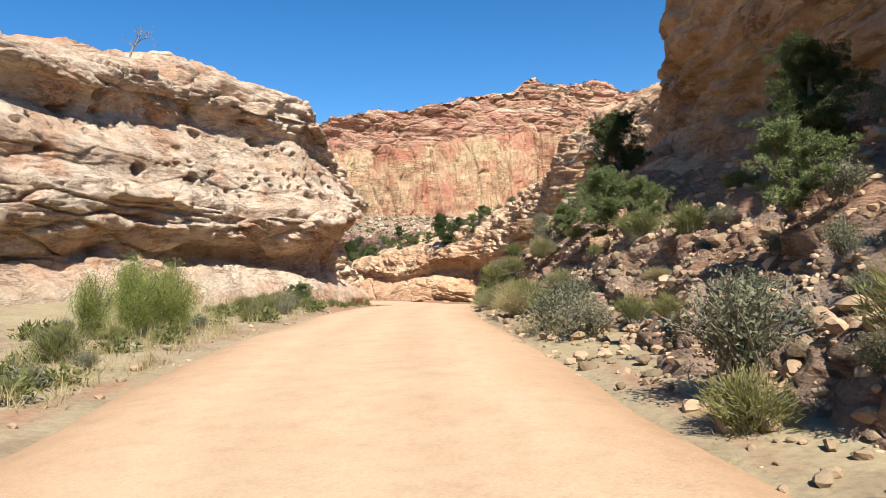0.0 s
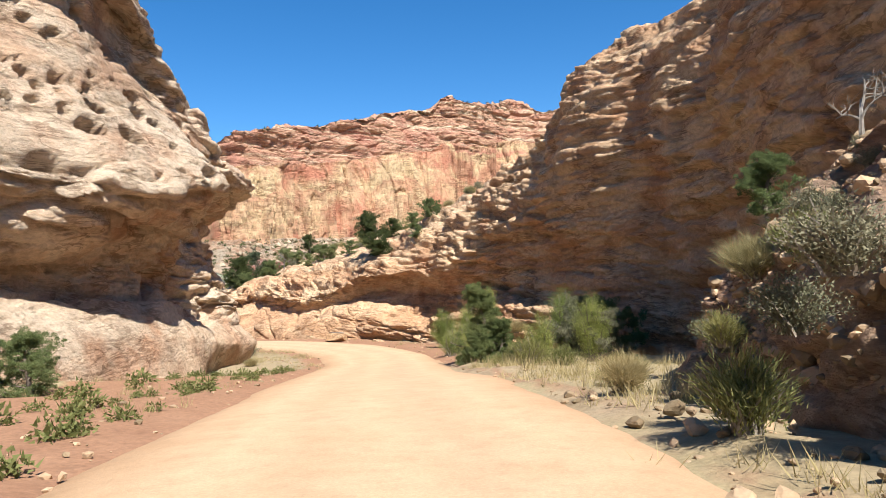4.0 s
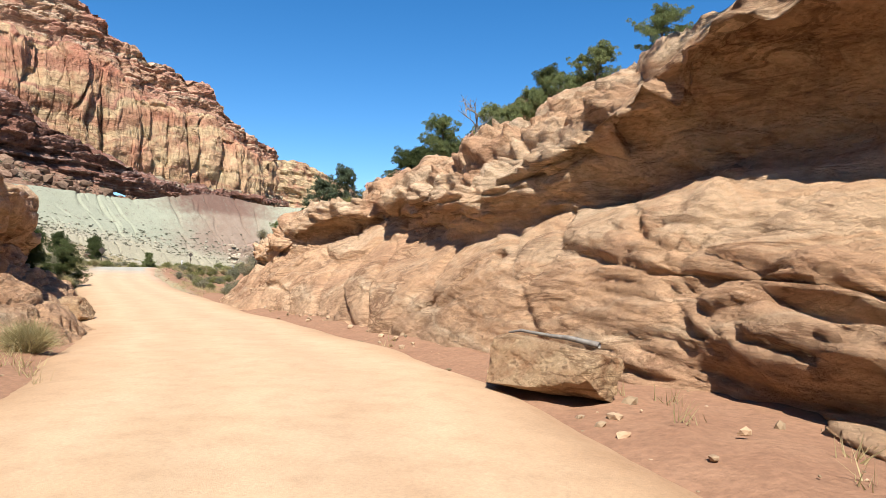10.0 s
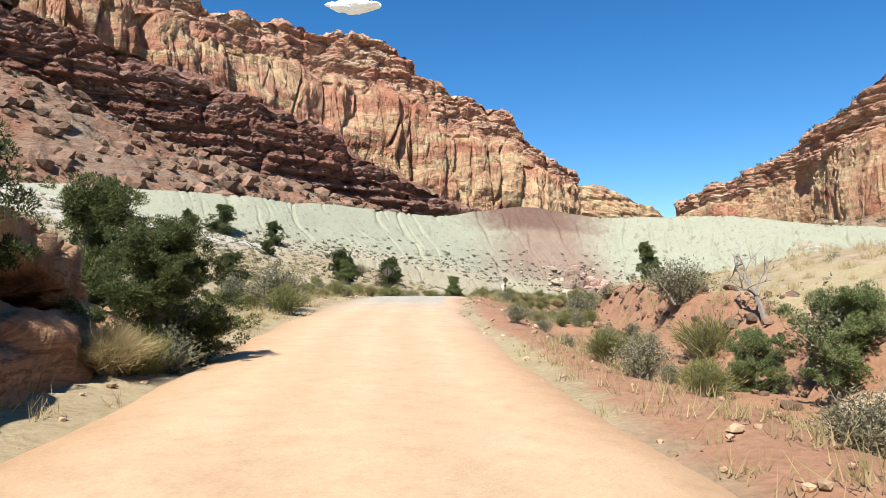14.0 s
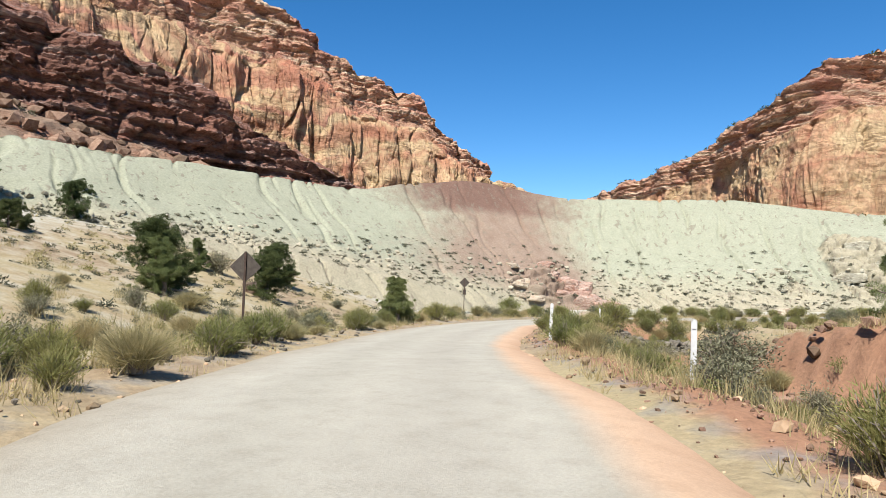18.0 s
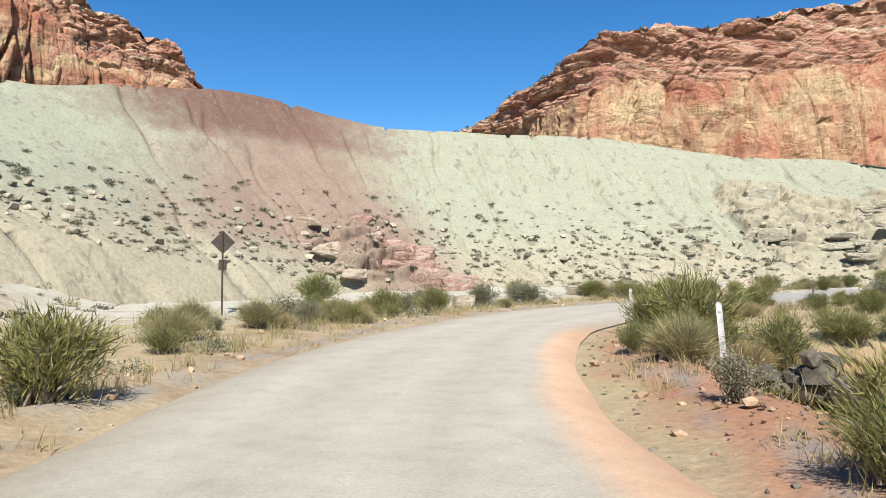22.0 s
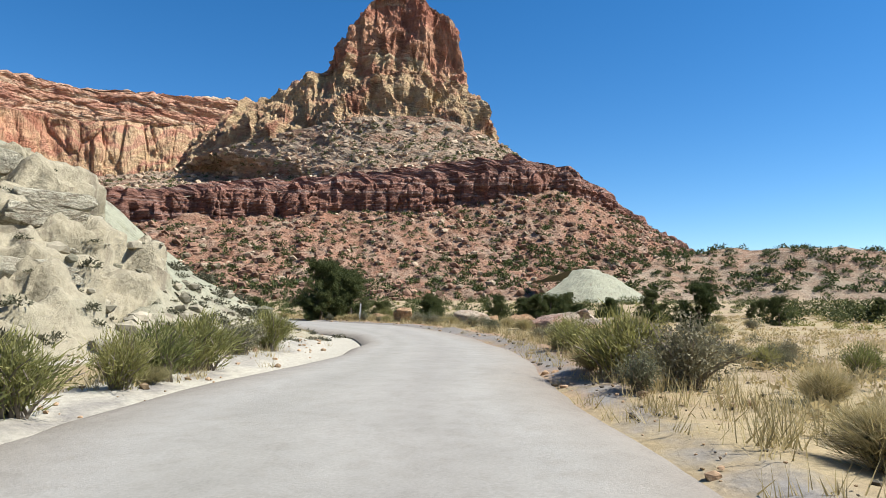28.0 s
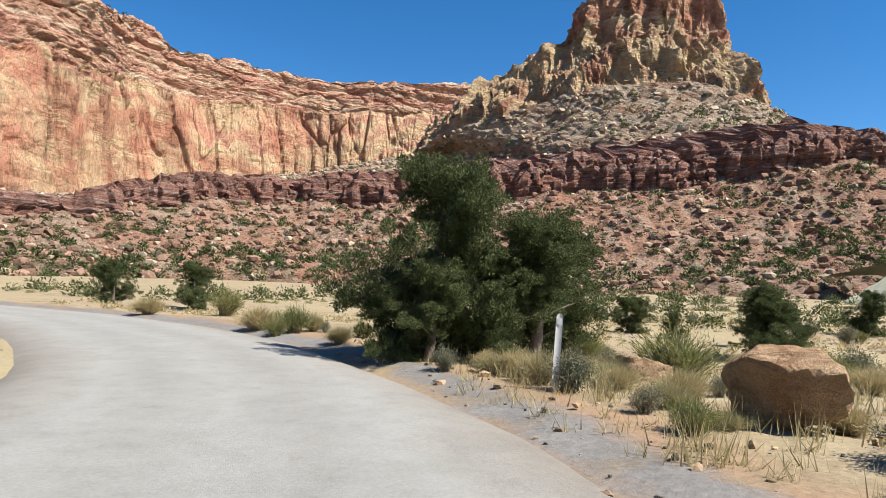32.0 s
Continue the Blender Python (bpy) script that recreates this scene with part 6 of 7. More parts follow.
# in the canyon: verges, talus, the flat below the alcoves, rims
for kind, rows in (
        ("sapling", ((-6.9, 15.2, 2.1), (-7.6, 17.6, 1.9), (-6.4, 16.1, 2.0), (-7.3, 16.0, 2.2), (-7.5, 14.5, 1.8), (-6.8, 17.0, 1.8), (9.2, 63.4, 3.6), (6.0, 56.4, 2.6), (8.0, 55.6, 3.2), (4.2, 74.2, 2.9), (5.4, 71.6, 2.9), (7.0, 72.6, 2.6), (6.0, 74.6, 2.4))),
        ("green", ((4.5, 67.9, 2.0), (4.5, 71.0, 1.2), (5.4, 68.5, 1.2), (3.5, 66.2, 1.8), (6.6, 70.4, 1.2), (4.0, 64.4, 1.0))),
        ("brush", ((-6.5, 11.5, 0.76), (-6.8, 27.0, 0.8), (2.6, 5.9, 0.65), (2.4, 21.0, 1.2), (2.2, 29.4, 0.9), (2.4, 30.6, 0.8), (2.4, 35.2, 0.9), (3.4, 41.0, 0.8), (4.2, 51.7, 1.1), (3.5, 52.2, 0.6), (5.4, 51.4, 0.9), (4.3, 68.3, 0.6), (4.4, 77.9, 1.1), (-16.5, 109.3, 0.65), (-33, 125, 1.2), (-37.5, 112.8, 0.8))),
        ("sage", ((-5.5, 8.9, 0.5), (-8.5, 34.8, 1.0), (-7.5, 31.9, 0.9), (2.6, 12.9, 0.95), (2.9, 6.8, 1.1), (2.5, 14.4, 1.15), (4.2, 29.1, 0.7), (4.1, 27.6, 0.9), (5.3, 63.7, 0.6), (5.9, 63.2, 0.6), (-9.6, 80, 1.3), (-9.1, 70.4, 1.0), (-10.2, 83.8, 1.2), (-18.9, 112.2, 0.6), (-26, 101.5, 0.65), (-38, 113.5, 1.0), (-27.5, 117, 1.0), (-24.6, 113.2, 0.9), (-23.0, 112.0, 0.7), (-26.2, 114.6, 0.8))),
        ("straw", ((2.2, 20.6, 1.0), (2.0, 26.8, 1.1), (2.3, 21.6, 1.0), (2.2, 27.9, 0.5), (2.2, 25.9, 0.5), (3.6, 25.0, 0.9), (3.4, 19.8, 0.8), (4.6, 38.5, 0.8), (3.6, 62.4, 0.5), (8.0, 69.4, 0.9), (8.1, 67.4, 0.7), (-13, 88.5, 0.8), (-7.5, 68, 0.6), (7.6, 60.5, 0.6), (6.6, 57.5, 0.7))),
        ("oak", ((-9.7, 46.9, 1.7), (5.0, 9.7, 1.3), (5.1, 17.2, 1.3), (4.9, 20.1, 1.6), (4.6, 25.5, 1.0), (5.2, 22.4, 1.8), (4.7, 26.5, 1.1), (6.2, 40.5, 1.2), (10.4, 60.6, 3.0), (5.4, 90.4, 1.7), (3.9, 88.8, 1.4), (4.0, 94, 1.5), (-2, 99.5, 1.4), (-4, 101.5, 1.5), (-6.5, 104, 1.5), (-8, 108, 1.8), (-10.7, 106, 1.8), (-12, 112, 2.0), (-5, 106, 2.0), (-9.5, 111, 2.4), (-15, 116.5, 2.4), (-18, 122, 2.2), (-30, 126.8, 2.4), (-32.5, 127, 1.8), (-26, 119.5, 1.7), (-27.2, 121.5, 1.5))),
        ("sage_tree", ((9.6, 63.0, 3.2), (8.3, 56.0, 2.4))),
        ("juniper", ((7.0, 27.0, 2.6), (6.9, 12.5, 2.3), (0.2, 93.6, 4.3), (-16.4, 118.4, 4.1), (-12.5, 114.5, 2.8), (-46.6, 115.2, 4.9), (-37.6, 109.4, 4.0), (-38.6, 113.6, 2.9), (2.2, 96.5, 2.0), (-6.8, 110, 2.6))),
        ("conifer", ((3.9, 58.0, 3.9), (3.2, 56.6, 1.5), (4.5, 57.3, 2.2))),
        ("pinyon", ((-24.8, 122.6, 3.8), (-21.6, 119.6, 3.8), (-14.4, 119.5, 4.4)))):
    for x, y, height in rows:
        plant(kind, x, y, height, (ground_at(x, y) if x < -5 and 60 < y < 87 else top_at(x, y)) - 0.08)
for _ in range(64):
    w_, b_ = DICE.uniform(0, 1), DICE.uniform(5.5, 19)
    x, y = -27 + 31 * w_ + 0.72 * b_, 117 - 31 * w_ + 0.69 * b_
    plant(DICE.choice(("sage", "brush", "oak", "sage", "straw")), x, y, DICE.uniform(0.4, 1.2), top_at(x, y) - 0.06)
for _ in range(46):
    a_, r_ = DICE.uniform(-0.5, 1.35), DICE.uniform(16, 62)
    x, y = -22 + r_ * math.cos(a_), 214 + r_ * math.sin(a_)
    t_, d_, z_ = near_line(np.array([x]), np.array([y]))
    if d_[0] > 9:
        k_ = DICE.choice(("juniper", "brush", "sage", "juniper"))
        plant(k_, x, y, DICE.uniform(1.6, 3.4) if k_ == "juniper" else DICE.uniform(0.6, 1.1))
plant("juniper", -10.9, 231.9, 4.6, None, 0.8)
plant("juniper", -8.9, 230.6, 3.4, None, 0.95)
plant("juniper", -9.9, 231.0, 2.5, None, 1.2)
plant("juniper", -11.4, 231.4, 2.2, None, 1.15)

# brush on the talus at the start, and along the verges of the open valley
for _ in range(44):
    i_, j_ = int(DICE.uniform(0, 0.99) * TALUS_P.shape[0]), int(DICE.uniform(0.05, 0.99) * TALUS_P.shape[1])
    x, y, z = TALUS_P[i_, j_]
    plant(DICE.choice(("sage", "brush", "sage", "sage")), x, y, DICE.uniform(0.3, 0.75), z - 0.05)


def roadside(kinds, count, t0, t1, side, lo, hi, small, tall):
    ks = [k for k in range(len(LINE)) if t0 < LINE_T[k] < t1]
    for _ in range(count):
        k = DICE.choice(ks)
        d = off_centre(LINE_T[k]) + side * (lo + (hi - lo) * DICE.uniform(0, 1) ** 1.4)
        x, y = LINE[k, :2] + RIGHT[k] * d
        t_, d_, z_ = near_line(np.array([x]), np.array([y]))
        if abs(d_[0] - off_centre(t_[0])) > 4.0:
            plant(DICE.choice(kinds), x, y, DICE.uniform(small, tall))


roadside(("brush", "straw", "brush", "brush"), 80, 18.5, 27.5, 1, 4.2, 11, 0.4, 1.0)
roadside(("sage", "straw", "brush", "brush"), 56, 20.0, 28.5, -1, 4.2, 8, 0.35, 0.8)
roadside(("sage", "brush", "brush", "sage", "straw"), 84, 14.5, 21.0, -1, 4.4, 16, 0.4, 0.95)
roadside(("sage", "brush", "sage"), 45, 14.5, 20.5, 1, 4.3, 12, 0.4, 0.9)
roadside(("straw", "sage", "brush", "sage"), 84, 28.0, 34.5, 1, 4.8, 16, 0.35, 0.8)
roadside(("straw", "sage", "brush", "brush"), 34, -0.5, 5.5, 1, 4.1, 6.5, 0.3, 0.8)
roadside(("brush", "sage", "brush"), 30, 0.0, 5.0, -1, 4.2, 8, 0.35, 0.8)
for kinds in KINDS.values():
    for k in kinds:
        if k.get("fresh"):
            for c in k.children:
                bpy.data.objects.remove(c)
            bpy.data.objects.remove(k)

SNAGS = [(-18.5, 41, 3.2), (-33.5, 131.5, 4.0), (-9.5, 107, 3.0), (6.2, 38, 2.0), (7.6, 29.5, 4.2), (-21.2, 120.5, 3.0)]
snag = snag_kind("dead_juniper", 81, 1.0, "bare bleached dead juniper with forked branches")
for i, (x, y, h) in enumerate(SNAGS):
    m = Matrix.LocRotScale((x, y, top_at(x, y) - 0.1), Euler((0, 0, i * 2.1)), (h, h, h))
    if i:
        copy_thing(snag, Matrix()).matrix_basis = m
    else:
        snag.matrix_basis = m


# ---- loose rock and brush that nobody could count ----
def ball(level):
    bm = bmesh.new()
    bmesh.ops.create_icosphere(bm, subdivisions=level, radius=1)
    v = np.array([q.co[:] for q in bm.verts])
    f = np.array([[q.index for q in t.verts] for t in bm.faces])
    bm.free()
    return v, f


BALL1, BALL2, BALL4 = ball(1), ball(2), ball(5)


def chunk(dirs, rng, planes=11, lo=0.55, flat=0.7):
    """An angular stone: a ball cut by planes."""
    n = unit(rng.normal(size=(planes, 3)))
    h = rng.uniform(lo, 1.0, planes)
    r = np.min(h[None] / np.maximum(dirs @ n.T, 0.05), axis=1)
    return dirs * np.minimum(r, 1.35)[:, None] * np.array([1, rng.uniform(0.7, 1.1), flat])


STONES = [chunk(BALL1[0], np.random.default_rng(300 + k)) for k in range(12)]
STONES2 = [chunk(BALL2[0], np.random.default_rng(400 + k)) for k in range(12)]


def scatter(at, size, rng, shapes=STONES, faces=BALL1[1], sink=0.25):
    verts, out, n = [], [], 0
    for p, s in zip(at, size):
        v = shapes[rng.integers(len(shapes))]
        a = rng.uniform(0, 6.28)
        c, d = math.cos(a), math.sin(a)
        w = np.stack([v[:, 0] * c - v[:, 1] * d, v[:, 0] * d + v[:, 1] * c, v[:, 2]], 1) * s
        verts.append(w + p + np.array([0, 0, s * (0.5 - sink)]))
        out.append(faces + n)
        n += len(v)
    return np.concatenate(verts), np.concatenate(out)


def picks(grid, count, rng, lo=0.0, hi=1.0, left=0.0, right=1.0):
    """Places on a grid surface, kept within shares of its rows and columns."""
    n, m = grid.shape[:2]
    i = (rng.uniform(left, right, count) * (n - 2)).astype(int)
    j = (rng.uniform(lo, hi, count) * (m - 2)).astype(int)
    w = rng.uniform(0, 1, (count, 2))
    return grid[i, j] * (1 - w[:, :1]) * (1 - w[:, 1:]) + grid[i + 1, j] * w[:, :1] * (1 - w[:, 1:]) + grid[i, j + 1] * (1 - w[:, :1]) * w[:, 1:] + grid[i + 1, j + 1] * w[:, :1] * w[:, 1:]


def stuff(name, verts, faces, material, label, category):
    return tagged(new(name, soup_mesh(name, verts, faces, material)), label, category, kind="stuff")


PALE_STONE = plain_material("pale_fallen_stone", (0.38, 0.3, 0.22), (0.6, 0.5, 0.38), 1.5, 0.9, relief=0.6, per="random")
RED_STONE = plain_material("red_fallen_stone", (0.2, 0.11, 0.08), (0.4, 0.27, 0.2), 1.5, 0.9, relief=0.6, per="random")
TAN_STONE = plain_material("tan_fallen_stone", (0.42, 0.27, 0.17), (0.62, 0.46, 0.32), 3.0, 0.9, relief=0.6, per="random")
GREY_STONE = plain_material("dark_riprap_stone", (0.09, 0.075, 0.06), (0.3, 0.26, 0.22), 5.0, 0.9, relief=0.5, per="random")
WHITE_STONE = plain_material("white_shale_stone", (0.28, 0.26, 0.2), (0.5, 0.46, 0.37), 4.0, 0.9, relief=0.5, per="random")
rng = np.random.default_rng(5)


def sizes(n, lo, hi, power=2.5):
    return lo + (hi - lo) * rng.uniform(0, 1, n) ** power


for name, grid, count, lo, hi, mat, label in (("slope_boulders", T_UPPER, 3400, 0.5, 2.6, PALE_STONE, "pale boulders strewn over the butte's upper slope"), ("slope_boulders", T_LOWER, 4200, 0.4, 2.4, RED_STONE, "red-brown boulders strewn over the butte's slope"),
                                              ("slope_boulders", T_LOWER, 1100, 0.4, 2.2, PALE_STONE, "pale boulders fallen onto the red slope"), ("slope_boulders", B_TALUS, 1800, 0.5, 3.2, RED_STONE, "dark red boulders below the ledge"),
                                              ("slope_boulders", B_UPPER, 1300, 0.6, 3.4, PALE_STONE, "grey boulders at the cliff's foot"), ("slope_boulders", A_TALUS, 700, 0.6, 3.0, PALE_STONE, "boulders below the orange cliff")):
    p = picks(grid, count, rng, 0.12, 1.0)
    v, f = scatter(p, sizes(count, lo, hi), rng)
    stuff(name, v, f, mat, label, "boulders")


def tufts(at, size, rng, per=26, flat=0.8, leaf=0.5):
    """Small bushes far off: balls of loose leaves."""
    k = np.repeat(np.arange(len(at)), per)
    d = unit(rng.normal(size=(len(k), 3))) * rng.uniform(0.3, 1, (len(k), 1))
    d[:, 2] = np.abs(d[:, 2])
    p = at[k] + d * size[k][:, None] * np.array([1, 1, flat])
    along = unit(d + rng.normal(size=d.shape) * 0.5)
    t = leaf_tris(p, along, size[k] * leaf * rng.uniform(0.6, 1.3, len(k)), size[k] * leaf * 0.6 * rng.uniform(0.6, 1.3, len(k)), rng)
    return t, np.arange(len(t)).reshape(-1, 3)


for name, grid, count, lo, hi, mat, label, a, b in (("slope_junipers", T_LOWER, 2300, 0.8, 2.4, JUNIPER, "dark junipers dotted over the red slope", 0.1, 1.0), ("slope_junipers", T_LOWER, 900, 1.2, 3.0, JUNIPER, "junipers crowded at the slope's foot", 0.18, 0.5),
                                                    ("slope_junipers", T_UPPER, 1500, 0.8, 2.2, JUNIPER, "junipers among boulders under the butte", 0.1, 1.0), ("slope_junipers", A_TALUS, 900, 0.8, 2.4, JUNIPER, "junipers below the orange cliff", 0.3, 1.0),
                                                    ("slope_brush", B_TALUS, 500, 0.5, 1.3, SAGE, "grey brush on the red slope", 0.1, 1.0), ("slope_brush", B_UPPER, 350, 0.6, 1.6, JUNIPER, "dark brush at the foot of the cliff", 0.1, 1.0),
                                                    ("ridge_junipers", RIDGE_P, 1500, 1.2, 3.2, JUNIPER, "junipers along the low ridge", 0.2, 0.8), ("rim_junipers", A_P[:, 108:115], 420, 0.8, 2.2, JUNIPER, "junipers along the cliff's rim", 0.0, 1.0)):
    p = picks(grid, count, rng, a, b)
    v, f = tufts(p, sizes(count, lo, hi, 1.5), rng, 46, 0.9, 0.45)
    stuff(name, v, f, mat, label, "junipers" if mat is JUNIPER else "brush")

# brush and stones on the clay hill
p = picks(HILL_P, 1900, rng, 0.07, 0.55)
keep_ = rng.uniform(0, 1, 1900) < np.clip(1.0 - (p[:, 2] + 4) / 12, 0.12, 1)
v, f = tufts(p[keep_], sizes(int(keep_.sum()), 0.14, 0.5), rng, 130, 0.6, 0.26)
stuff("hill_brush", v, f, DARK_SAGE, "small grey bushes dotting the clay hill", "brush")
p = picks(HILL_P, 2600, rng, 0.06, 0.4)
t_, d_, z_ = near_line(p[:, 0], p[:, 1])
p = p[np.abs(d_) > 5.2]
v, f = scatter(p, sizes(len(p), 0.05, 0.4, 3), rng)
stuff("hill_stones", v, f, WHITE_STONE, "broken pale stones on the clay hill", "stones")
# field of brush beyond the last bend, and over the slope to the left
n_ = 1500
xy = np.stack([rng.uniform(-10, 130, n_), rng.uniform(150, 330, n_)], 1)
t_, d_, z_ = near_line(xy[:, 0], xy[:, 1])
xy = xy[np.abs(d_) > 34]
z_ = ground_height(xy[:, 0], xy[:, 1])
big_ = rng.uniform(0, 1, len(xy)) < 0.4
p = np.column_stack([xy, z_])
v, f = tufts(p[big_], sizes(int(big_.sum()), 0.6, 1.9, 1.5), rng, 170, 1.1, 0.22)
stuff("field_junipers", v, f, JUNIPER, "dark junipers over the flat field", "junipers")
v, f = tufts(p[~big_], sizes(int((~big_).sum()), 0.3, 0.7, 1.5), rng, 80, 0.7, 0.3)
stuff("field_brush", v, f, BRUSH, "yellow-green brush over the flat field", "brush")
n_ = 7000
xy = np.stack([rng.uniform(-50, 40, n_), rng.uniform(180, 262, n_)], 1)
t_, d_, z_ = near_line(xy[:, 0], xy[:, 1])
xy = xy[(d_ > 4.4) & (vnoise(xy[:, 0] * 0.2, xy[:, 1] * 0.2, 0 * xy[:, 0], 77) > -0.35)]
v, f = tufts(np.column_stack([xy, ground_height(xy[:, 0], xy[:, 1])]), sizes(len(xy), 0.1, 0.34, 1.5), rng, 24, 1.0)
stuff("field_grass", v, f, STRAW, "pale dry grass over the flat field", "grass")
xy = np.stack([rng.uniform(-120, -40, 7000), rng.uniform(100, 205, 7000)], 1)
up_ = beside_slope(xy[:, 0], xy[:, 1])
t_, d_, z_ = near_line(xy[:, 0], xy[:, 1])
xy = xy[(up_ > 0.5) & (np.abs(d_) > 4.5)]
p = np.column_stack([xy, ground_height(xy[:, 0], xy[:, 1])])
half = rng.uniform(0, 1, len(p)) < 0.6
v, f = tufts(p[half], sizes(int(half.sum()), 0.12, 0.5), rng, 70, 0.7, 0.3)
stuff("slope_sage", v, f, DARK_SAGE, "low grey brush over the pale slope", "brush")
v, f = tufts(p[~half], sizes(int((~half).sum()), 0.12, 0.4), rng, 50, 0.9, 0.4)
stuff("slope_grass", v, f, STRAW, "dry grass over the pale slope", "grass")


def verge(count, lo, hi, t0, t1, side=0):
    k = rng.integers(0, len(LINE), count * 2)
    k = k[(LINE_T[k] > t0) & (LINE_T[k] < t1)][:count]
    s = np.where(rng.uniform(0, 1, len(k)) < 0.5, -1, 1) if side == 0 else np.full(len(k), side)
    d = off_centre(LINE_T[k]) + s * (lo + (hi - lo) * rng.uniform(0, 1, len(k)) ** 1.6)
    xy = LINE[k, :2] + RIGHT[k] * d[:, None] + rng.normal(size=(len(k), 2)) * 0.3
    return np.column_stack([xy, ground_height(xy[:, 0], xy[:, 1])])


# low brush that crowds the verges of the open valley
for t0, t1, side, lo, hi, count, mat, label in ((14, 21.5, -1, 4.6, 22, 700, SAGE, "low grey-green brush beside the road"), (14, 21.5, -1, 4.6, 20, 320, BRUSH, "low yellow-green brush beside the road"), (17.5, 27.5, 1, 4.8, 12, 360, BRUSH, "yellow-green brush along the wash"),
                                                (20, 28.5, -1, 4.6, 9, 220, SAGE, "grey brush at the clay hill's foot"), (27.5, 34, 1, 5.5, 24, 420, SAGE, "grey-olive brush in the field"), (14, 21, 1, 13, 30, 300, SAGE, "grey brush on the red mound")):
    p = verge(count, lo, hi, t0, t1, side)
    v, f = tufts(p, sizes(len(p), 0.16, 0.5, 1.4), rng, 190, 0.8, 0.16)
    stuff("roadside_brush", v, f, mat, label, "brush")

# green brush and grass before the sunny wall
n_ = 420
xy = np.stack([rng.uniform(-13, -3.2, n_), rng.uniform(4, 62, n_)], 1)
t_, d_, z_ = near_line(xy[:, 0], xy[:, 1])
xy = xy[(d_ < -4.2) & (d_ > -4.2 - 5 * rng.uniform(0, 1, n_))]
p = np.column_stack([xy, ground_height(xy[:, 0], xy[:, 1])])
v, f = tufts(p, sizes(len(p), 0.14, 0.45, 1.2), rng, 150, 0.9, 0.3)
stuff("verge_brush", v, f, BRUSH, "low yellow-green brush before the sunny wall", "brush")


# grass blades and pebbles along the verges
def blades(p, per, wide, lo, hi, lean=0.45):
    """Tufts of thin upright grass blades."""
    k = np.repeat(np.arange(len(p)), per)
    at = p[k] + rng.normal(size=(len(k), 3)) * np.array([wide, wide, 0])
    way = unit(np.array([0, 0, 1.0]) + rng.normal(size=at.shape) * np.array([lean, lean, 0.1]))
    t = leaf_tris(at, way, rng.uniform(lo, hi, len(k)), rng.uniform(0.006, 0.014, len(k)) * (1 + hi), rng)
    return t, np.arange(len(t)).reshape(-1, 3)


p = verge(10500, 3.6, 9.5, -1, 34)
t_, d_, z_ = near_line(p[:, 0], p[:, 1])
sandy = (d_ > 0) & (t_ > 7.2) & (t_ < 13.5) | (d_ < 0) & (t_ > 4.0) & (t_ < 8.0)
p = p[(vnoise(p[:, 0] * 0.35, p[:, 1] * 0.35, 0 * p[:, 0], 40) > -0.15) & ~(sandy & (rng.uniform(0, 1, len(p)) < 0.85))]
stuff("verge_grass", *blades(p, 16, 0.1, 0.08, 0.34), STRAW, "thin dry grass along the road's verges", "grass")
for t0, t1, side, lo, hi, count in ((14.2, 21.5, -1, 4.4, 20, 1500), (14.2, 21.5, 1, 12.5, 26, 1500), (18, 27.5, 1, 4.6, 12, 700), (20, 28.5, -1, 4.4, 9, 500), (27.5, 34, 1, 4.4, 22, 2200), (5.0, 9.0, 1, 4.4, 9.5, 700), (-0.5, 5, -1, 4.2, 8, 420)):
    p = verge(count, lo, hi, t0, t1, side)
    stuff("tall_grass", *blades(p, 34, 0.13, 0.2, 0.55, 0.35), STRAW, "straw-coloured bunch grass over the dry ground", "grass")
p = verge(5000, 2.9, 6.5, -1, 34)
v, f = scatter(p, sizes(len(p), 0.015, 0.11, 3), rng)
stuff("verge_stones", v, f, TAN_STONE, "small loose stones along the verges", "stones")
p = verge(3500, 3.3, 5.0, 17.5, 26.5, 1)
v, f = scatter(p, sizes(len(p), 0.01, 0.055, 2), rng)
stuff("verge_gravel", v, f, RED_STONE, "red-brown clods along the road's shoulder", "gravel")
p = verge(2600, 3.2, 6.0, -0.5, 5.5, 1)
v, f = scatter(p, sizes(len(p), 0.02, 0.16, 3), rng, STONES2, BALL2[1])
stuff("verge_rubble", v, f, TAN_STONE, "tan rubble at the foot of the talus", "stones")
p = verge(3200, 2.7, 4.8, 20.5, 26.8, 1)
v, f = scatter(p, sizes(len(p), 0.01, 0.055, 2), rng)
stuff("shoulder_clods", v, f, GREY_STONE, "dark brown clods along the road's shoulder", "gravel")
p = verge(2600, 10.0, 14.0, 14.5, 21.5, 1)
v, f = scatter(p, sizes(len(p), 0.04, 0.32, 2.5), rng)
stuff("mound_clods", v, f, RED_STONE, "red-brown clods on the brink of the wash", "gravel")
p = verge(900, 3.4, 4.6, 18.5, 21.5, -1)
v, f = scatter(p, sizes(len(p), 0.02, 0.13, 2), rng)
stuff("verge_clods", v, f, GREY_STONE, "grey clods along the road's edge", "gravel")
p = verge(2600, 3.4, 9.0, 28.0, 33.5, 1)
v, f = scatter(p, sizes(len(p), 0.012, 0.07, 2.5), rng)
stuff("field_stones", v, f, GREY_STONE, "brown stones in dry grass beside the seal", "stones")
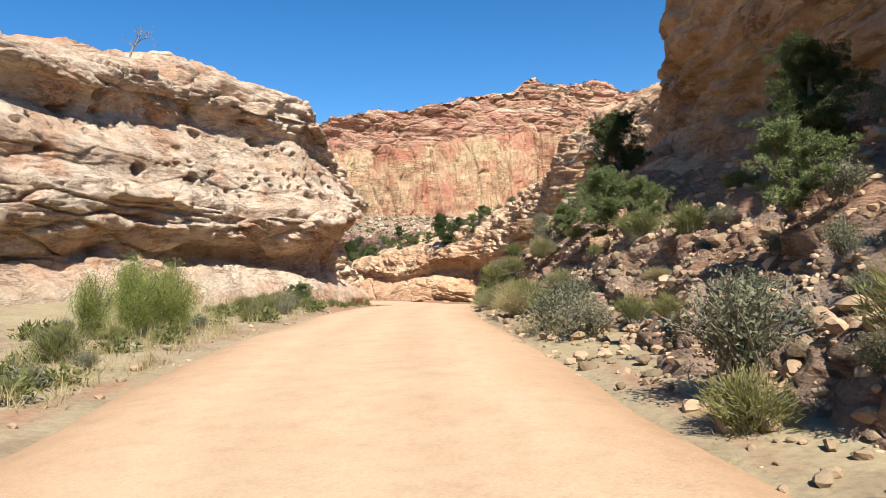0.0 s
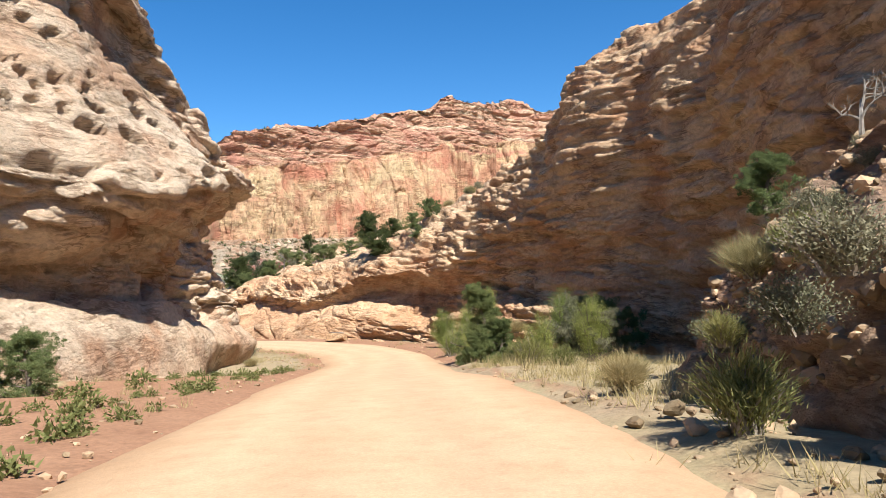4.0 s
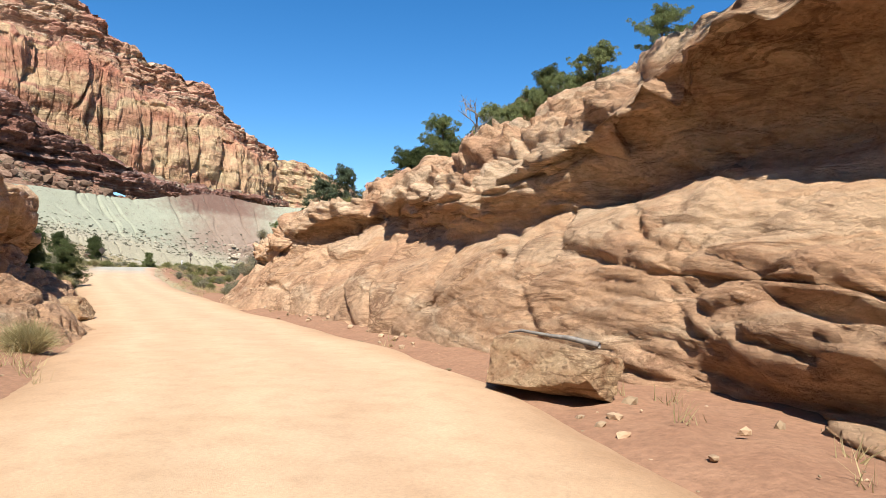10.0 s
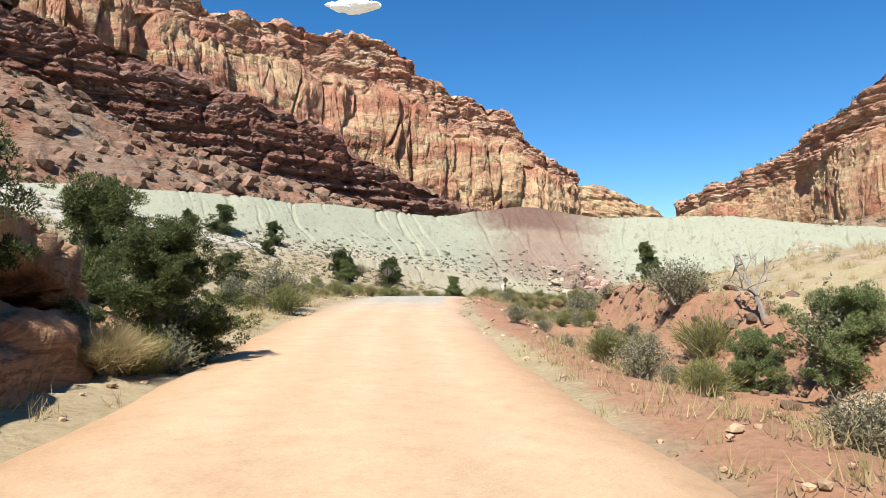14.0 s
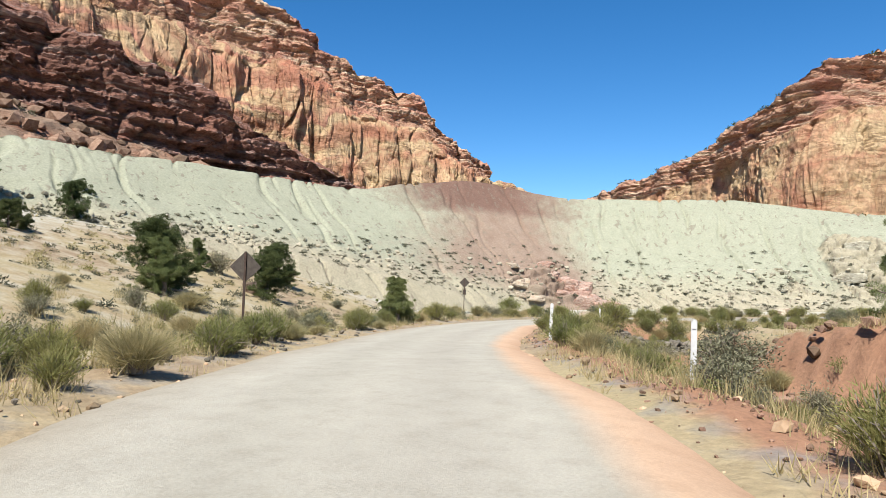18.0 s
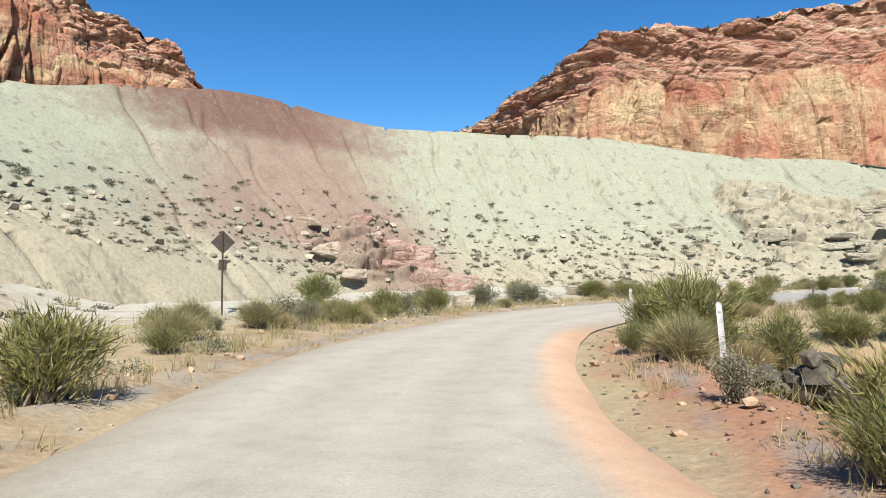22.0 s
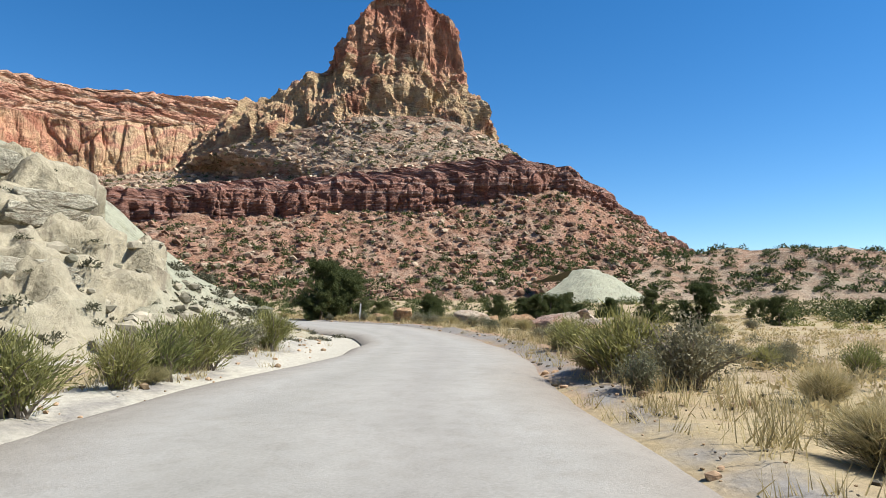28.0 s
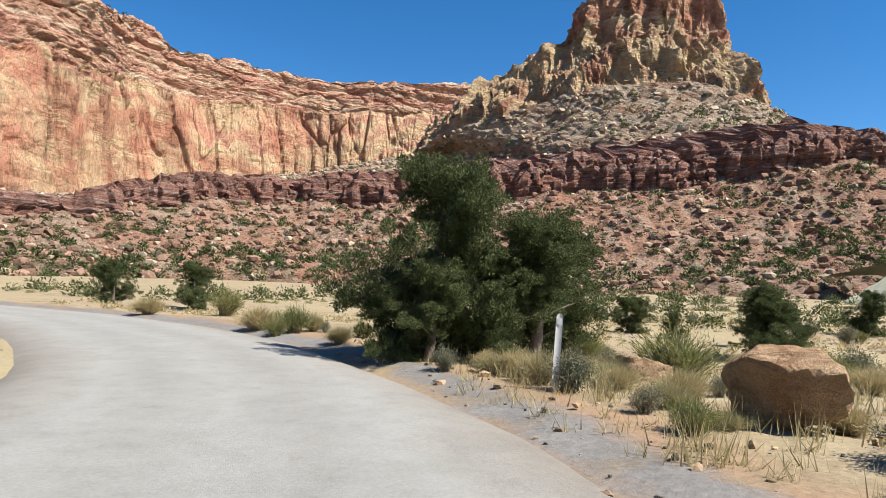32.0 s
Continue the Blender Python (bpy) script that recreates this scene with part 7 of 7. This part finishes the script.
# rubble on the slope at the canyon's start
p = picks(TALUS_P, 1500, rng)
v, f = scatter(p, sizes(len(p), 0.05, 0.2, 2.5), rng, STONES2, BALL2[1], 0.35)
stuff("slope_rubble", v, f, TAN_STONE, "broken tan stones on the canyon's talus", "stones")
p = picks(TALUS_P, 8000, rng)
v, f = scatter(p, sizes(len(p), 0.02, 0.1, 2.0), rng)
stuff("slope_pebbles", v, f, TAN_STONE, "small broken stones on the canyon's talus", "stones")


# ---- boulders ----
BALL3 = ball(4)
BOULDER_TAN = rock_material("tan_boulder_rock", [(0.46, 0.28, 0.15), (0.64, 0.43, 0.25), (0.72, 0.52, 0.32), (0.56, 0.36, 0.21)], (0.5, 0.29, 0.16), 0.8, 0.5, 0.0, 9.0, 0.8, 0.3, 0.4, flat=(0.4, 0.5))
BOULDER_PALE = rock_material("pale_boulder_rock", [(0.46, 0.4, 0.31), (0.64, 0.57, 0.44), (0.55, 0.46, 0.35), (0.68, 0.62, 0.5)], (0.5, 0.38, 0.28), 1.0, 0.6, 0.0, 9.0, 0.8, 0.3, 0.4, flat=(0.4, 0.6))
BOULDER_PINK = rock_material("pink_boulder_rock", [(0.42, 0.27, 0.21), (0.62, 0.5, 0.42), (0.52, 0.34, 0.27), (0.66, 0.57, 0.49)], (0.46, 0.27, 0.2), 1.2, 0.6, 0.0, 9.0, 0.8, 0.3, 0.4, flat=(0.4, 0.6))
BOULDER_DARK = rock_material("dark_boulder_rock", [(0.12, 0.09, 0.07), (0.22, 0.17, 0.13), (0.3, 0.22, 0.16), (0.17, 0.12, 0.09)], (0.2, 0.14, 0.1), 0.8, 0.6, 0.0, 9.0, 0.8, 0.3, 0.4, flat=(0.4, 0.5))


def boulder(x, y, long, wide, high, turn, seed, material, label, z=None, sink=0.12, tilt=0.0, group="boulders beside the road", shape=None):
    """An angular worn block, cut by planes and pitted, with its foot in the ground."""
    g = np.random.default_rng(seed)
    dirs, faces = shape or BALL3
    n = unit(np.concatenate([np.array([(1, 0, 0), (-1, 0, 0), (0, 1, 0), (0, -1, 0), (0, 0, 1), (0, 0, -1)]) + g.normal(size=(6, 3)) * 0.22, g.normal(size=(7, 3))]))
    h = np.r_[g.uniform(0.5, 0.68, 6), g.uniform(0.68, 0.92, 7)]
    v = dirs * np.minimum(np.min(h[None] / np.maximum(dirs @ n.T, 0.05), axis=1), 1.3)[:, None]
    v = v / (v.max(0) - v.min(0)) * np.array([long, wide, high])
    s = high
    out = unit(v)
    d = 0.07 * s * fbm(v[:, 0] / s * 1.7 + seed, v[:, 1] / s * 1.7, v[:, 2] / s * 2.6, 4, seed) - 0.04 * s * smooth(ridged(v[:, 0] / s * 1.3, v[:, 1] / s * 1.3, v[:, 2] / s * 4 + seed, 2, seed + 1), 0.6, 0.95)
    v = v + out * d[:, None]
    v[:, 2] -= v[:, 2].min()
    ob = tagged(new("boulder", soup_mesh("boulder", v, faces, material, False)), label, "boulder", group)
    ob.matrix_basis = Matrix.LocRotScale((x, y, (ground_at(x, y) if z is None else z) - sink * high), Euler((tilt, 0, turn)), (1, 1, 1))
    return ob


for k, (x, y, l, w, h, turn, mat, label) in enumerate((
        (-12.45, 224.3, 1.5, 1.25, 1.15, 0.75, BOULDER_TAN, "big squared tan boulder on the gravel shoulder"),
        (-10.5, 220.4, 2.4, 1.5, 1.2, 1.26, BOULDER_PALE, "pale broken boulder beside the seal"),
        (-13.4, 216.0, 2.6, 1.6, 0.9, 1.26, BOULDER_TAN, "flat-topped tan block among dry grass"),
        (-14.2, 213.4, 2.0, 1.5, 1.15, 1.26, BOULDER_PALE, "squarish pale block in the field"),
        (-19.0, 213.0, 1.9, 1.3, 1.0, 1.26, BOULDER_PINK, "pinkish white slab in dry grass"),
        (-16.6, 211.2, 2.7, 1.6, 1.0, 1.26, BOULDER_PALE, "long pale slab lying in grass"),
        (-6.8, 220.9, 2.4, 1.5, 1.0, 2.1, BOULDER_TAN, "tan block behind smaller boulders"),
        (-3.0, 218.0, 2.6, 1.7, 1.2, 0.9, BOULDER_PALE, "pale flat-topped boulder in the field"),
        (3.0, 216.0, 3.0, 2.2, 1.7, 0.4, BOULDER_PALE, "large cream block standing in the field"),
        (-22.0, 210.2, 1.8, 1.1, 0.7, 2.5, BOULDER_TAN, "low brown ledge of rock in grass"),
        (-10.9, 227.0, 0.9, 0.8, 0.6, 1.0, BOULDER_TAN, "small tan boulder beside the bigger one"),
        (-60.3, 206.2, 1.4, 1.0, 0.95, 0.6, BOULDER_PALE, "cream boulder among brush at the hill's foot"),
        (-70.0, 199.3, 1.3, 0.9, 0.85, 0.2, BOULDER_PALE, "yellowish boulder at the road's edge"),
        (-75.2, 192.6, 1.6, 1.1, 0.7, 1.9, BOULDER_PALE, "low pale boulder beneath brush"),
        (-79.2, 186.0, 1.4, 1.2, 0.7, 2.6, BOULDER_PALE, "yellow-white boulder below the clay hill"),
        (-82.6, 160.2, 1.5, 1.2, 0.9, 0.4, BOULDER_DARK, "dark rounded rock on the sandy slope"),
        (-68.8, 146.0, 0.8, 0.6, 0.5, 1.2, BOULDER_DARK, "dark stone near a road sign"),
        (-19.8, 95.9, 1.7, 1.5, 0.95, 0.5, BOULDER_TAN, "rounded brown boulder below the shaded bank"),
        (-3.4, 87.9, 2.3, 1.3, 0.8, 2.45, BOULDER_TAN, "flat tan boulder fallen at the wall's foot"),
        (4.5, 31.0, 1.7, 1.3, 0.9, 0.7, BOULDER_TAN, "tan block fallen on the talus"),
        (6.2, 33.0, 1.4, 1.1, 1.0, 1.5, BOULDER_PALE, "pale block resting on the talus"),
        (5.4, 33.4, 0.9, 0.8, 0.7, 2.2, BOULDER_PALE, "pale angular block below the cliff"),
        (4.0, 14.2, 0.7, 0.5, 0.4, 0.2, BOULDER_TAN, "small tan block at the road's edge"),
        (4.4, 19.0, 0.8, 0.6, 0.4, 1.1, BOULDER_TAN, "small angular block at the talus foot"))):
    z = top_at(x, y) - 0.25 if y < 60 else None
    boulder(x, y, l, w, h, turn, 500 + k, mat, label, z, 0.35 if y < 60 else 0.16, -0.32 if turn == 1.26 else 0.0)

# the broken slabs that jut out of the clay hill
HILL_TOPS = {}
for q in HILL_P.reshape(-1, 3):
    HILL_TOPS.setdefault((int(q[0] // 1.0), int(q[1] // 1.0)), []).append(q[2])


def hill_at(x, y):
    near = [z for a in (-1, 0, 1) for b in (-1, 0, 1) for z in HILL_TOPS.get((int(x // 1) + a, int(y // 1) + b), ())]
    return max(float(np.median(near)) if near else -99, ground_at(x, y))


BOULDER_CLAY = rock_material("pale_clay_rock", [(0.4, 0.38, 0.29), (0.62, 0.6, 0.47), (0.53, 0.5, 0.39), (0.68, 0.66, 0.54)], (0.5, 0.47, 0.36), 2.2, 0.6, 0.0, 9.0, 0.8, 0.3, 0.3, flat=(0.3, 0.9))
SLABS = random.Random(12)
BALL_SLAB = ball(3)
for cx, cy, rx, ry, count, mat, big, flat, label in ((-83.4, 210.2, 4.4, 1.8, 24, BOULDER_PINK, 4.0, 1.9, "broken pink and white slab on the clay hill"), (-88.0, 206.2, 2.6, 3.0, 10, BOULDER_PALE, 2.8, 1.1, "pale slab heaved out of the clay"),
                                                (-43.0, 224.6, 8.0, 4.6, 80, BOULDER_CLAY, 4.2, 0.62, "flat greenish-white ledge of layered shale"), (-55.0, 226.0, 2.6, 3.4, 14, BOULDER_CLAY, 3.4, 1.3, "overhanging pale shale ledge on the clay hill"), (-62.0, 222.0, 5.0, 3.0, 8, BOULDER_CLAY, 1.8, 0.5, "small pale ledge on the clay hill")):
    for k in range(count):
        a_, r_ = SLABS.uniform(0, 6.28), SLABS.uniform(0, 1) ** 0.6
        x, y = cx + rx * r_ * math.cos(a_), cy + ry * r_ * math.sin(a_)
        s = SLABS.uniform(0.45, 1.0) ** 1.6
        boulder(x, y, big * s, big * (0.3 if mat is BOULDER_CLAY else 0.6) * s, flat * (1.3 if mat is BOULDER_CLAY else 1.0) * s ** 0.7, SLABS.uniform(-0.15, 0.35), 700 + k + int(-cx), mat, label, hill_at(x, y), 0.5, SLABS.uniform(-0.1, 0.05), "slabs of the clay hill", BALL_SLAB)

# ---- posts and signs ----
WHITE_PLASTIC = plain_material("weathered_white_plastic", (0.62, 0.62, 0.6), (0.8, 0.8, 0.78), 6.0, 0.6, relief=0.1)
DULL_PLASTIC = plain_material("weathered_brown_plastic", (0.22, 0.19, 0.16), (0.34, 0.3, 0.25), 6.0, 0.6, relief=0.1)
REFLECTOR = plain_material("reflector_sheet", (0.7, 0.7, 0.68), (0.85, 0.85, 0.82), 40.0, 0.25, relief=0.0)
RUST_STEEL = plain_material("dark_rusted_steel", (0.06, 0.04, 0.03), (0.13, 0.09, 0.07), 12.0, 0.7, 0.4, relief=0.2)
SIGN_BACK = plain_material("dull_sign_back", (0.07, 0.055, 0.045), (0.13, 0.11, 0.09), 7.0, 0.6, 0.3, relief=0.1)
SIGN_FACE = plain_material("yellow_sign_face", (0.62, 0.42, 0.03), (0.72, 0.5, 0.05), 5.0, 0.5, relief=0.05)


def block(size, at=(0, 0, 0), bevel=0.004, spin=0.0):
    bm = bmesh.new()
    bmesh.ops.create_cube(bm, size=1)
    bmesh.ops.scale(bm, vec=size, verts=bm.verts)
    bmesh.ops.bevel(bm, geom=bm.edges[:], offset=bevel, segments=2, affect="EDGES")
    if spin:
        bmesh.ops.rotate(bm, cent=(0, 0, 0), matrix=Matrix.Rotation(spin, 3, "Y"), verts=bm.verts)
    bmesh.ops.translate(bm, vec=at, verts=bm.verts)
    return bm


def solid(name, bm, material):
    mesh = bpy.data.meshes.new(name)
    bm.to_mesh(mesh)
    bm.free()
    mesh.materials.append(material)
    return mesh


def curved_post(high):
    """A thin flexible strip with a bent section and a rounded top."""
    xs = np.linspace(-0.05, 0.05, 7)
    zs = np.r_[np.linspace(-0.25, high - 0.05, 9), high - 0.03, high - 0.012, high]
    rows = []
    for sgn in (0, 1):
        for z in zs:
            pinch = 1 - 0.55 * max(0, (z - high + 0.05) / 0.05) ** 2
            rows.append(np.stack([xs * pinch, 0.012 * (1 - (xs / 0.05) ** 2) - 0.008 * sgn, np.full(7, z)], 1))
    front, back = np.stack(rows[:len(zs)]), np.stack(rows[len(zs):])
    ring = np.concatenate([front, back[:, ::-1], front[:, :1]], 1)
    cap = np.stack([front[-1], back[-1]])
    v = np.concatenate([ring.reshape(-1, 3), cap.reshape(-1, 3)])
    n, m = ring.shape[:2]
    f = [(i * m + j, i * m + j + 1, (i + 1) * m + j + 1, (i + 1) * m + j) for i in range(n - 1) for j in range(m - 1)]
    f += [(n * m + j, n * m + j + 1, n * m + 7 + j + 1, n * m + 7 + j) for j in range(6)]
    return v, f


def delineator(material, label):
    root = new("delineator_post")
    v, f = curved_post(1.15)
    part("post", soup_mesh("delineator_strip", v, f, material), root)
    for side, nm in ((-1, "front"), (1, "back")):
        part("reflector", solid("reflector_" + nm, block((0.07, 0.003, 0.1), (0, -0.0115 if side < 0 else 0.0165, 1.04), 0.001), REFLECTOR), root, "pale reflector sheet")
    return tagged(root, label, "road marker", "delineator posts along the road")


first = delineator(WHITE_PLASTIC, "white plastic delineator post beside the road")
for k, (x, y, lean, turn) in enumerate(((-54.2, 144.9, 0.02, 0.5), (-60.6, 153.2, 0.05, 0.4), (-66.1, 172.5, -0.08, 0.1), (-67.4, 183.8, -0.07, -0.3), (-12.8, 227.4, 0.05, -0.8))):
    ob = copy_thing(first, Matrix()) if k else first
    ob.matrix_basis = Matrix.LocRotScale((x, y, ground_at(x, y)), Euler((0.03, lean, turn)), (1, 1, 1))
second = delineator(DULL_PLASTIC, "weathered grey-brown delineator post in brush")
second.matrix_basis = Matrix.LocRotScale((-58.9, 196.6, ground_at(-58.9, 196.6)), Euler((0, 0.03, -1.1)), (1, 1, 1))


def road_sign(x, y, high, turn, label, small_plate):
    """A diamond warning sign on a steel post, its back towards the canyon."""
    root = new("road_sign")
    part("post", solid("sign_post", block((0.06, 0.05, high + 0.3), (0, 0, high / 2 - 0.15), 0.004), RUST_STEEL), root, "dark rusted steel post")
    plate = part("plate", solid("sign_plate", block((0.62, 0.004, 0.62), (0, 0.034, high - 0.42), 0.0015, math.pi / 4), SIGN_BACK), root, "dull diamond plate, back side")
    part("face", solid("sign_face", block((0.6, 0.002, 0.6), (0, 0.039, high - 0.42), 0.0008, math.pi / 4), SIGN_FACE), plate, "yellow warning face")
    for dz in (-0.18, 0.18):
        part("bolt", solid("sign_bolt", block((0.02, 0.012, 0.02), (0, -0.03, high - 0.42 + dz), 0.003), RUST_STEEL), plate)
    if small_plate:
        part("small_plate", solid("small_sign_plate", block((0.3, 0.004, 0.38), (0, 0.034, high - 1.25), 0.0015), SIGN_BACK), root, "small rectangular plate, back side")
    root.matrix_basis = Matrix.LocRotScale((x, y, ground_at(x, y)), Euler((0, 0.02, turn)), (1, 1, 1))
    return tagged(root, label, "road sign", "road signs")


road_sign(-66.2, 145.5, 2.5, 0.55, "diamond road sign on a dark post, seen from behind", False)
road_sign(-82, 182.5, 3.1, 0.35, "diamond road sign with a small plate below", True)

# ---- dead wood and riprap ----


def stick(x, y, points, radius, turn, label, z=None, name="fallen_branch"):
    v, f = tube(np.array(points, float), np.linspace(radius, radius * 0.35, len(points)), 7)
    ob = tagged(new(name, soup_mesh(name, v, f, SNAG, True)), label, "branch")
    ob.matrix_basis = Matrix.LocRotScale((x, y, (ground_at(x, y) if z is None else z) + radius * 0.7), Euler((0, 0, turn)), (1, 1, 1))
    return ob


stick(-68.3, 183.7, [(0, 0, 0), (0.4, 0.05, 0.05), (0.8, 0.0, 0.03), (1.2, 0.12, 0.06)], 0.03, 0.3, "dark fallen branch at the road's edge")
stick(-59.8, 197.0, [(0, 0, 0), (0.5, 0.06, 0.03), (1.0, 0.02, 0.05)], 0.03, -0.6, "thin dry branch on the shoulder")
stick(-2.75, 87.4, [(0, 0, 0.0), (0.45, 0.1, 0.05), (0.9, -0.05, 0.02), (1.35, 0.12, 0.06), (1.7, 0.05, 0.0)], 0.04, 2.45, "weathered twisted log lying on a fallen boulder", ground_at(-3.4, 87.9) + 0.62, "weathered_log")
stick(2.6, 84.6, [(0, 0, 0), (0.5, 0.1, 0.02), (0.9, -0.02, 0.05)], 0.03, 2.2, "dark stick on red sand by the road")
for a, b, label in (((-65.2, 170.5), (-60.0, 179.5), "dark riprap stones banked across the wash"),):
    n_ = 1500
    f_ = rng.uniform(0, 1, n_)[:, None]
    w_ = rng.normal(size=n_)
    p = np.array(a) * (1 - f_) + np.array(b) * f_ + w_[:, None] * np.array([-0.87, 0.5]) * 0.7
    z = ground_height(p[:, 0], p[:, 1]) + np.clip(0.75 - 0.5 * np.abs(w_), 0, 1) * rng.uniform(0.2, 1, n_)
    v, f = scatter(np.column_stack([p, z]), sizes(n_, 0.08, 0.34, 1.5), rng)
    stuff("riprap", v, f, GREY_STONE, label, "riprap")

# ---- a small cloud ----
CLOUD = plain_material("white_cloud", (1.4, 1.42, 1.48), (1.45, 1.47, 1.5), 0.004, 1.0, relief=0.0)
puffs = []
for k in range(26):
    c = np.array([rng.normal() * 52, rng.normal() * 20, rng.normal() * 9 + 0.1 * abs(rng.normal()) * 30])
    v = BALL3[0] * rng.uniform(12, 30) * np.array([1.7, 1.0, 0.55])
    puffs.append((v * (1 + 0.3 * fbm(v[:, 0] / 14 + k, v[:, 1] / 14, v[:, 2] / 9, 4, 77))[:, None] + c, BALL3[1]))
v, f = joined(puffs)
way = Vector((-42, 123, -3)) + Vector((-0.7035, 0.596, 0.3865)).normalized() * 2600
cloud = tagged(new("cloud", soup_mesh("cloud", v, f, CLOUD, True)), "small bright white cloud in the blue sky", "cloud", kind="structure")
cloud.matrix_basis = Matrix.LocRotScale(way, Euler((0, 0, 0.86)), (0.85, 0.85, 0.7))
